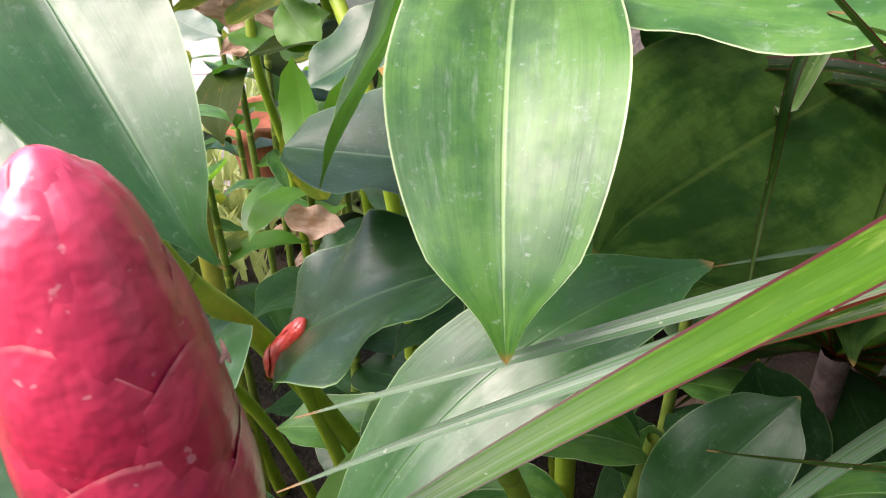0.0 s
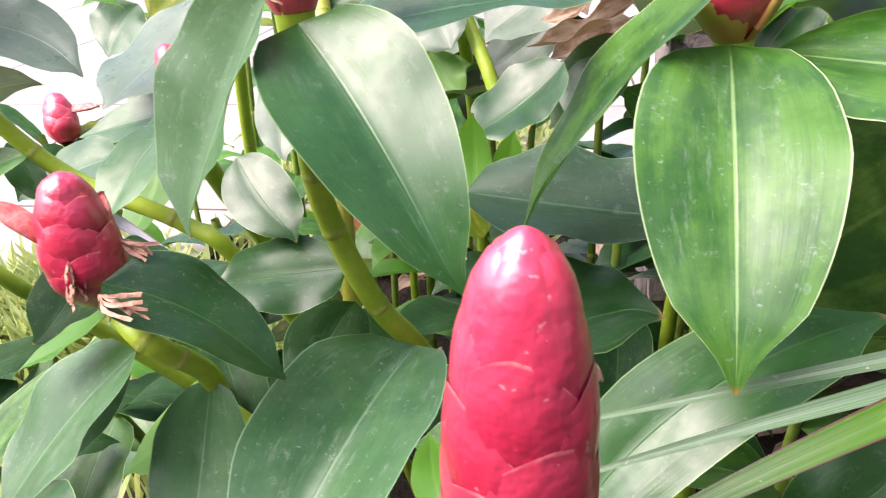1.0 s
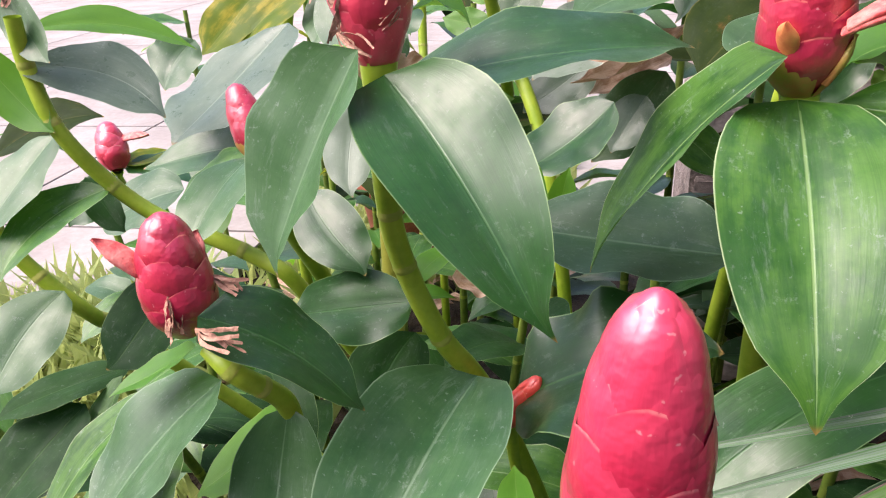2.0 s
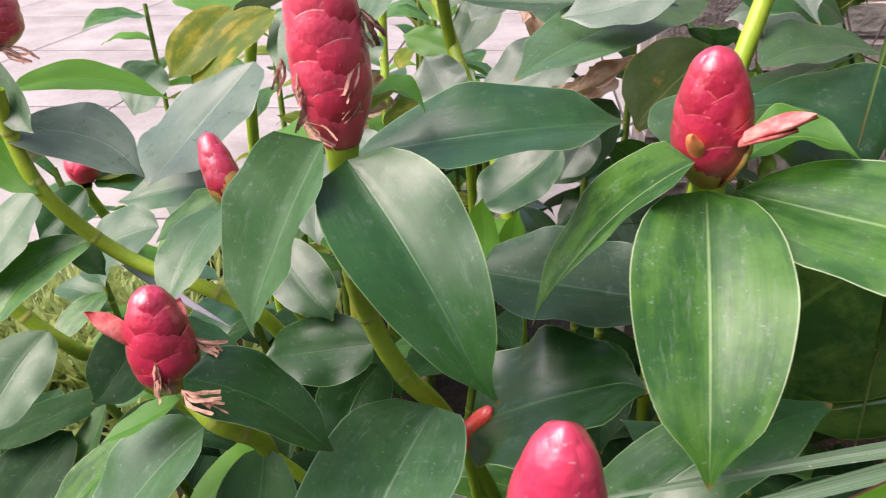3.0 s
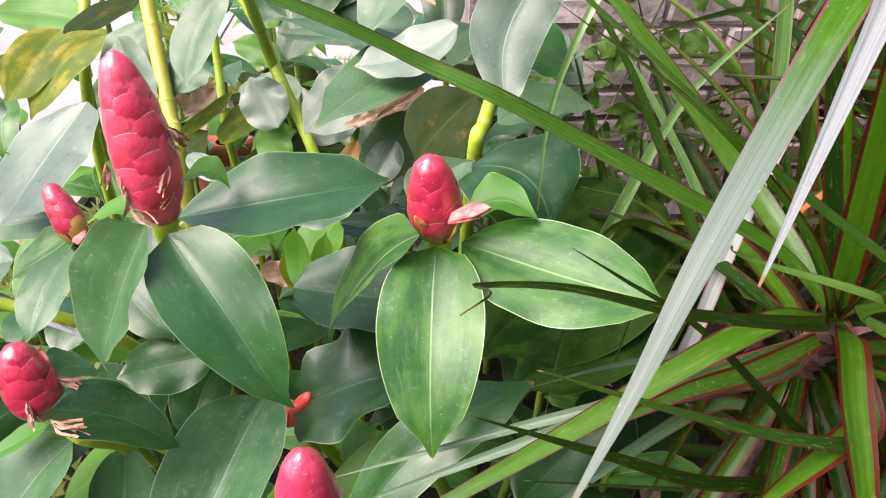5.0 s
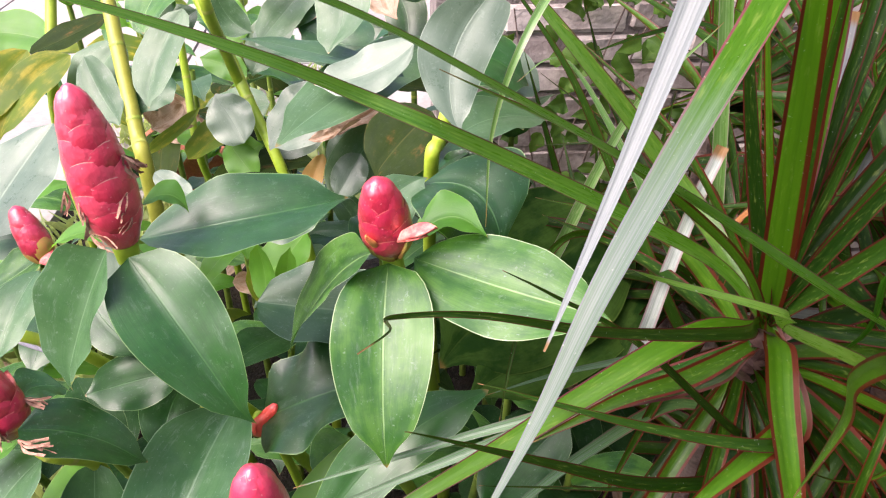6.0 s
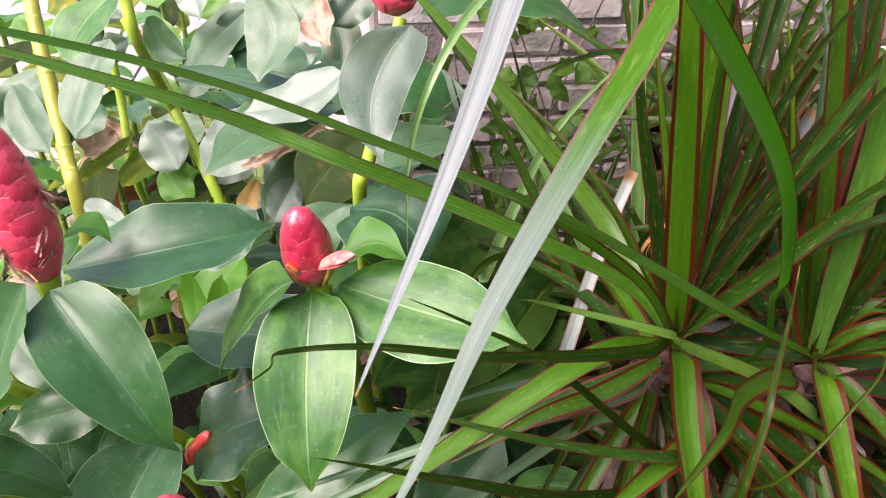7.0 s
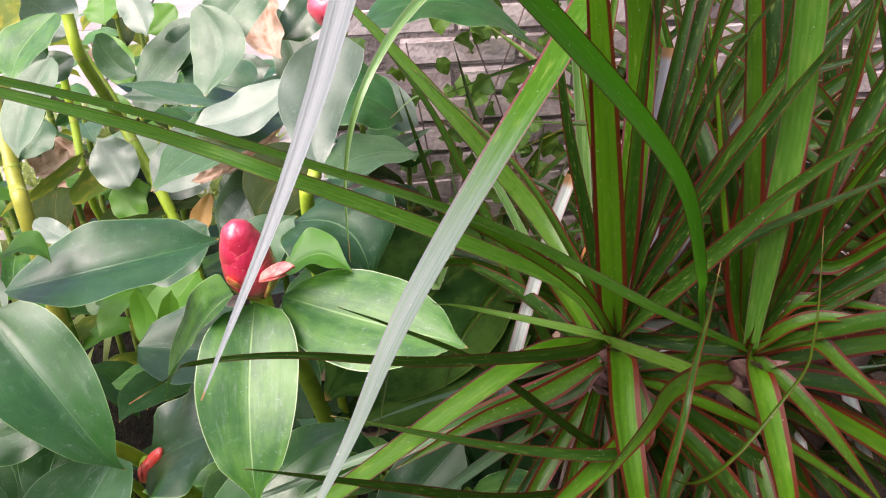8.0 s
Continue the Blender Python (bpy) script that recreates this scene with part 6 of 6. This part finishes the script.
tagged(part("ground", ground_mesh, SOIL, None), "dark bare garden soil under the plants", "soil", kind="structure")

yard = tagged(new("pavement"), "pale sunlit concrete paving beyond the flower bed", "paving", kind="structure")
for i in range(9):
    for j in range(9):
        x1 = -0.62 - i * 0.9
        y0 = 0.55 + j * 0.9
        if i == 0 and j == 0:
            x1, y0 = -0.72, 0.80
            slab("paving_slab", x1 - 0.79, x1, y0, y0 + 0.64, -0.03, 0.028, PAVING, yard)
            continue
        slab("paving_slab", x1 - 0.89, x1, y0, y0 + 0.89, -0.03, 0.028, PAVING, yard)
for j in range(6):
    slab("paving_slab", -0.61, 0.28, 1.42 + 0.9 * j, 2.31 + 0.9 * j, -0.03, 0.028, PAVING, yard)
    slab("paving_slab", 0.29, 1.18, 1.42 + 0.9 * j, 2.31 + 0.9 * j, -0.03, 0.028, PAVING, yard)

wall = tagged(part("wall_back", bmesh.new(), MORTAR, None), "weathered whitewashed brick garden wall", "brick wall", kind="structure")
bm = bmesh.new()
bmesh.ops.create_cube(bm, size=1.0, matrix=Matrix.LocRotScale((2.07, 1.0445, 0.8), None, (3.86, 0.13, 1.6)))
bm.to_mesh(wall.data)
bm.free()
rnd = random.Random(5)
brick_meshes = []
for k in range(6):
    bm = bmesh.new()
    bmesh.ops.create_cube(bm, size=1.0, matrix=Matrix.LocRotScale((0, 0, 0), None, (0.192, 0.05, 0.042)))
    bmesh.ops.bevel(bm, geom=bm.edges[:], offset=0.004, segments=1, affect="EDGES")
    for v in bm.verts:
        v.co += Vector([rnd.uniform(-0.0028, 0.0028) for _ in range(3)])
    me = bpy.data.meshes.new("brick")
    bm.to_mesh(me)
    bm.free()
    me.materials.append(BRICK)
    brick_meshes.append(me)
for row in range(22):
    for k in range(11):
        b = new("brick", brick_meshes[rnd.randrange(6)])
        b.parent = wall
        b.location = (0.24 + 0.2 * k + (0.1 if row % 2 else 0.0) + rnd.uniform(-0.003, 0.003), 1.0 + rnd.uniform(-0.004, 0.003), 0.025 + 0.05 * row)
        b.rotation_euler = (0, rnd.uniform(-0.012, 0.012), 0)

# unseen walls added behind the camera and beside it to cut fill and reflections
slab_wall = slab("wall_front", -1.9, 1.75, -1.75, -1.55, 0.0, 1.7, BLOCKER_PAINT)
tagged(slab_wall, "unseen dark wall added behind the camera to cut sky light", "wall", kind="structure")
slab_side = slab("wall_side", 1.75, 1.9, -1.75, 1.0, 0.0, 2.0, BLOCKER_PAINT)
tagged(slab_side, "unseen dark wall added at the side to cut sky light", "wall", kind="structure")

# ---- thicket behind and below ----
for i, (x, y, h, lx, ly, n) in enumerate((
        (-0.30, 0.62, 0.40, -0.04, -0.02, 9), (-0.10, 0.60, 0.36, 0.03, -0.03, 9), (0.05, 0.62, 0.40, 0.0, -0.02, 9), (-0.22, 0.45, 0.33, -0.03, -0.05, 9),
        (-0.02, 0.46, 0.30, 0.02, -0.04, 8), (0.12, 0.40, 0.34, 0.02, -0.04, 8), (-0.36, 0.50, 0.34, -0.05, -0.06, 8), (-0.12, 0.34, 0.28, -0.02, -0.06, 8),
        (0.20, 0.72, 0.40, 0.0, 0.02, 8), (0.06, 0.30, 0.30, 0.0, -0.05, 7), (-0.28, 0.36, 0.30, -0.04, -0.06, 8), (-0.18, 0.26, 0.26, -0.02, -0.05, 8),
        (-0.40, 0.40, 0.36, -0.06, -0.05, 9), (0.22, 0.36, 0.33, 0.0, -0.03, 8), (0.28, 0.30, 0.28, 0.0, -0.03, 8), (0.18, 0.48, 0.38, 0.0, -0.03, 8), (-0.05, 0.24, 0.24, 0.0, -0.05, 7), (0.14, 0.26, 0.28, 0.02, -0.04, 7), (-0.30, 0.28, 0.24, -0.04, -0.04, 8))):
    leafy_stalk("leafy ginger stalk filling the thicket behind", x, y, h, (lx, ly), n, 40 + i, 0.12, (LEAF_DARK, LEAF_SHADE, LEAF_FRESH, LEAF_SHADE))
for i, (x, y, h, lx, ly, n) in enumerate((
        (-0.45, 0.95, 0.50, 0.02, 0.0, 9), (-0.25, 0.95, 0.52, 0.02, 0.0, 9), (-0.05, 0.90, 0.50, 0.02, 0.0, 9), (-0.62, 0.80, 0.42, -0.04, 0.0, 8),
        (-0.15, 1.15, 0.50, 0.0, 0.0, 9), (-0.40, 1.25, 0.45, 0.0, 0.0, 9))):
    leafy_stalk("lighter leafy stalk at the back of the flower bed", x, y, h, (lx, ly), n, 70 + i, 0.12, (LEAF_LIME, LEAF_FRESH, LEAF_DUSTY, LEAF_FRESH))


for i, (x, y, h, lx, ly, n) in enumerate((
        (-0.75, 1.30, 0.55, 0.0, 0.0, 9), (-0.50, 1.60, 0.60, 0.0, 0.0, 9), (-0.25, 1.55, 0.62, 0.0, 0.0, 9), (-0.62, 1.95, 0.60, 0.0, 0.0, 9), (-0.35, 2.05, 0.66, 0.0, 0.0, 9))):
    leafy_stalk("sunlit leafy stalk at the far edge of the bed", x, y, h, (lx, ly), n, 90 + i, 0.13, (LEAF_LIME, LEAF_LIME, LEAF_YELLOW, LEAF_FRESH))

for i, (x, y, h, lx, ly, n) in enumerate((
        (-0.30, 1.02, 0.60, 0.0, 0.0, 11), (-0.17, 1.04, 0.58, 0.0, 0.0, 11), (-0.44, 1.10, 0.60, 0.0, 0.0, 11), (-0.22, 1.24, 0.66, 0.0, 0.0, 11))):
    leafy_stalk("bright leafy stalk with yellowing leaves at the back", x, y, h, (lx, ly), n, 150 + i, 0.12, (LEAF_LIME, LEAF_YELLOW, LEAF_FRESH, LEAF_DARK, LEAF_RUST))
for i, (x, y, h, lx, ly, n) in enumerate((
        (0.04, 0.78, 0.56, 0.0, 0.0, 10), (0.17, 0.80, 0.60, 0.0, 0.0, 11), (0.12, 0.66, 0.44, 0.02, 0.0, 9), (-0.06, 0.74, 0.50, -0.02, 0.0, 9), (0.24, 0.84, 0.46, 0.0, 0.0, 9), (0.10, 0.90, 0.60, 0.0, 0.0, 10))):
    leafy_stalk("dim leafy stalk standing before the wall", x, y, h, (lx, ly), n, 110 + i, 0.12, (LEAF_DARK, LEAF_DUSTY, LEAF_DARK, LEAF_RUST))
for i, (x, y, h, lx, ly, n) in enumerate((
        (-0.16, 0.78, 0.40, 0.0, 0.0, 9), (-0.26, 0.74, 0.36, 0.0, 0.0, 9), (-0.10, 0.92, 0.40, 0.0, 0.0, 9), (-0.34, 0.84, 0.40, 0.0, 0.0, 9), (-0.46, 0.66, 0.34, 0.0, 0.0, 9))):
    leafy_stalk("low stalk with yellowing leaves deep in the bed", x, y, h, (lx, ly), n, 130 + i, 0.11, (LEAF_YELLOW, LEAF_LIME, LEAF_DARK, LEAF_RUST, LEAF_FRESH))

# more straps on the dragon trees; dark copies paint the clump's inner shade
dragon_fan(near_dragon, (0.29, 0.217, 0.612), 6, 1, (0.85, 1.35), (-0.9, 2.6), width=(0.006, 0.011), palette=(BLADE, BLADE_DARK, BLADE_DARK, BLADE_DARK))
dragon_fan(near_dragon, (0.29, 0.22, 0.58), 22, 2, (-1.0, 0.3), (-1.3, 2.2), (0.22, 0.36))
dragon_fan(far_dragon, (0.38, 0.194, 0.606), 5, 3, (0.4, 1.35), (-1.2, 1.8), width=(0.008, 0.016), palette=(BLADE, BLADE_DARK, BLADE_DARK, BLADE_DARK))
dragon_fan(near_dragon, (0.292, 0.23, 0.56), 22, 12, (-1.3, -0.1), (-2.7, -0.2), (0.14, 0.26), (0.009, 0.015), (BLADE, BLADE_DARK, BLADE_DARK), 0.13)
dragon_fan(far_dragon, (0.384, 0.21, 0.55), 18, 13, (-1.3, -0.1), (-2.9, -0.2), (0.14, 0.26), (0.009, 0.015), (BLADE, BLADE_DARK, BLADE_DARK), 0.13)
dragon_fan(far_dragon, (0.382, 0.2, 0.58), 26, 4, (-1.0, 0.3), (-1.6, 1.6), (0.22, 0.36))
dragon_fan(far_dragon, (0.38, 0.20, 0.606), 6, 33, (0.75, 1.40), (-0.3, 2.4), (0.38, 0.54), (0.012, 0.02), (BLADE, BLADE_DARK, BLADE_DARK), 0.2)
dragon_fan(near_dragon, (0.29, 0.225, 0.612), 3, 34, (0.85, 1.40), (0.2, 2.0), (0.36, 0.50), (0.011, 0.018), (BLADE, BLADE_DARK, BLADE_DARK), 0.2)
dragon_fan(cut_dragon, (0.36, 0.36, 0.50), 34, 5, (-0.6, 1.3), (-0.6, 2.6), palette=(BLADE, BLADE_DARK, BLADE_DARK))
for i, (x, y, z, label) in enumerate((
        (0.54, 0.25, 0.62, "dragon tree head at the edge of the clump"), (0.50, 0.48, 0.56, "dragon tree head near the brick wall"),
        (0.62, 0.36, 0.42, "low dragon tree head deep in the clump"), (0.27, 0.42, 0.36, "low dragon tree head in the shade"), (0.42, 0.30, 0.34, "small dragon tree head under the taller ones"),
        (0.53, 0.56, 0.58, "tall dragon tree head before the brick wall"), (0.68, 0.52, 0.56, "dragon tree head deep in the clump"),
        (0.45, 0.66, 0.56, "thin dragon tree head against the wall"))):
    head = thing("dragon_tree", label + ", red-edged straps", "dragon tree", "dragon trees")
    stem(head, [(x + 0.03, y + 0.08, 0), (x + 0.02, y + 0.04, z * 0.5), (x, y, z)], 0.011, 0.010, (), BARK, "trunk")
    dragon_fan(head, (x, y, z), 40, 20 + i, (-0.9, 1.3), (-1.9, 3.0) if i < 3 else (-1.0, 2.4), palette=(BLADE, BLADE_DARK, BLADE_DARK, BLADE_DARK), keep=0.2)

# creeper on the wall
rnd = random.Random(8)
creeper = thing("creeper", "small-leaved green creeper climbing the brick wall", "creeper")
for k in range(9):
    x = rnd.uniform(0.25, 0.95)
    pts = [(x, 0.965, 0.0), (x + rnd.uniform(-0.06, 0.06), 0.955, 0.3), (x + rnd.uniform(-0.12, 0.12), 0.96, rnd.uniform(0.5, 0.8))]
    stem(creeper, pts, 0.002, 0.0012, (), BARK, "runner")
    line = spline(pts, 9)
    for p in line[3:]:
        for _ in range(2):
            o = p + Vector((rnd.uniform(-0.07, 0.07), rnd.uniform(-0.07, -0.005), rnd.uniform(-0.04, 0.04)))
            d = Vector((rnd.uniform(-1, 1), rnd.uniform(-0.5, 0.0), rnd.uniform(-1, 0.3))).normalized() * rnd.uniform(0.026, 0.052)
            leaf(creeper, o, o + d, rnd.uniform(0.018, 0.038), (rnd.uniform(-0.8, 0.8), -1, rnd.uniform(0.0, 1.3)), 0.003, rnd.uniform(-0.006, 0.006), 0.35, 0.3, IVY, along=9, across=6, form=(0.45, 0.95))

# weeds, dead leaves and a pot
verts, faces = [], []
for k in range(3600):
    x, y = rnd.uniform(-1.15, -0.33), rnd.uniform(0.25, 1.2)
    if k > 1200:
        x, y = rnd.gauss(-0.82, 0.10), rnd.gauss(0.92, 0.09)
    if rnd.random() < 0.3:
        x, y = rnd.uniform(-0.7, 0.0), rnd.uniform(1.2, 2.2)
    h, a = rnd.uniform(0.04, 0.13), rnd.uniform(0, 6.28)
    s = Vector((math.cos(a), math.sin(a), 0)) * rnd.uniform(0.004, 0.013)
    lean = Vector((rnd.uniform(-0.06, 0.06), rnd.uniform(-0.06, 0.06), 0))
    b = Vector((x, y, 0.0))
    i0 = len(verts)
    verts += [b - s * 0.6, b + s * 0.6, b + lean * 0.5 + Vector((0, 0, h * 0.6)) - s, b + lean * 0.5 + Vector((0, 0, h * 0.6)) + s, b + lean * 1.3 + Vector((0, 0, h))]
    faces += [(i0, i0 + 1, i0 + 3, i0 + 2), (i0 + 2, i0 + 3, i0 + 4)]
me = bpy.data.meshes.new("weeds")
me.from_pydata([tuple(v) for v in verts], [], faces)
me.uv_layers.new(name="UVMap")
me.materials.append(WEED)
tagged(new("weeds", me), "bright yellow-green grassy weeds along the paving", "weeds", kind="stuff")

litter_spots = [(rnd.uniform(-0.6, 0.15), rnd.uniform(0.75, 1.5)) for _ in range(26)] + [(rnd.uniform(0.1, 0.6), rnd.uniform(0.3, 0.9)) for _ in range(12)]
for k, (x, y) in enumerate(litter_spots):
    dead = thing("dead_leaf", "curled dry brown leaf lying on the soil", "dead leaf", "dead leaves on the soil")
    a = rnd.uniform(0, 6.28)
    d = Vector((math.cos(a), math.sin(a), 0.1)) * rnd.uniform(0.07, 0.12)
    leaf(dead, (x, y, 0.018), Vector((x, y, 0.02)) + d, rnd.uniform(0.03, 0.05), (rnd.uniform(-0.4, 0.4), rnd.uniform(-0.4, 0.4), 1), 0.012, 0.0, 0.5, 0.3, LEAF_DRY, along=10, across=6, name="blade")

pot = thing("flower_pot", "terracotta flower pot standing behind the stalks", "flower pot")
profile = ((0.075, 0.0), (0.085, 0.05), (0.102, 0.15), (0.104, 0.152), (0.116, 0.153), (0.120, 0.185), (0.112, 0.190), (0.102, 0.188), (0.098, 0.150), (0.02, 0.148))
part("body", grid_mesh([[(Vector((-0.36 + r * math.cos(a), 1.38 + r * math.sin(a), z + 0.028)), j / 32, z) for j, a in ((j, 2 * math.pi * j / 32) for j in range(32))] for r, z in profile], True), CLAY, pot)
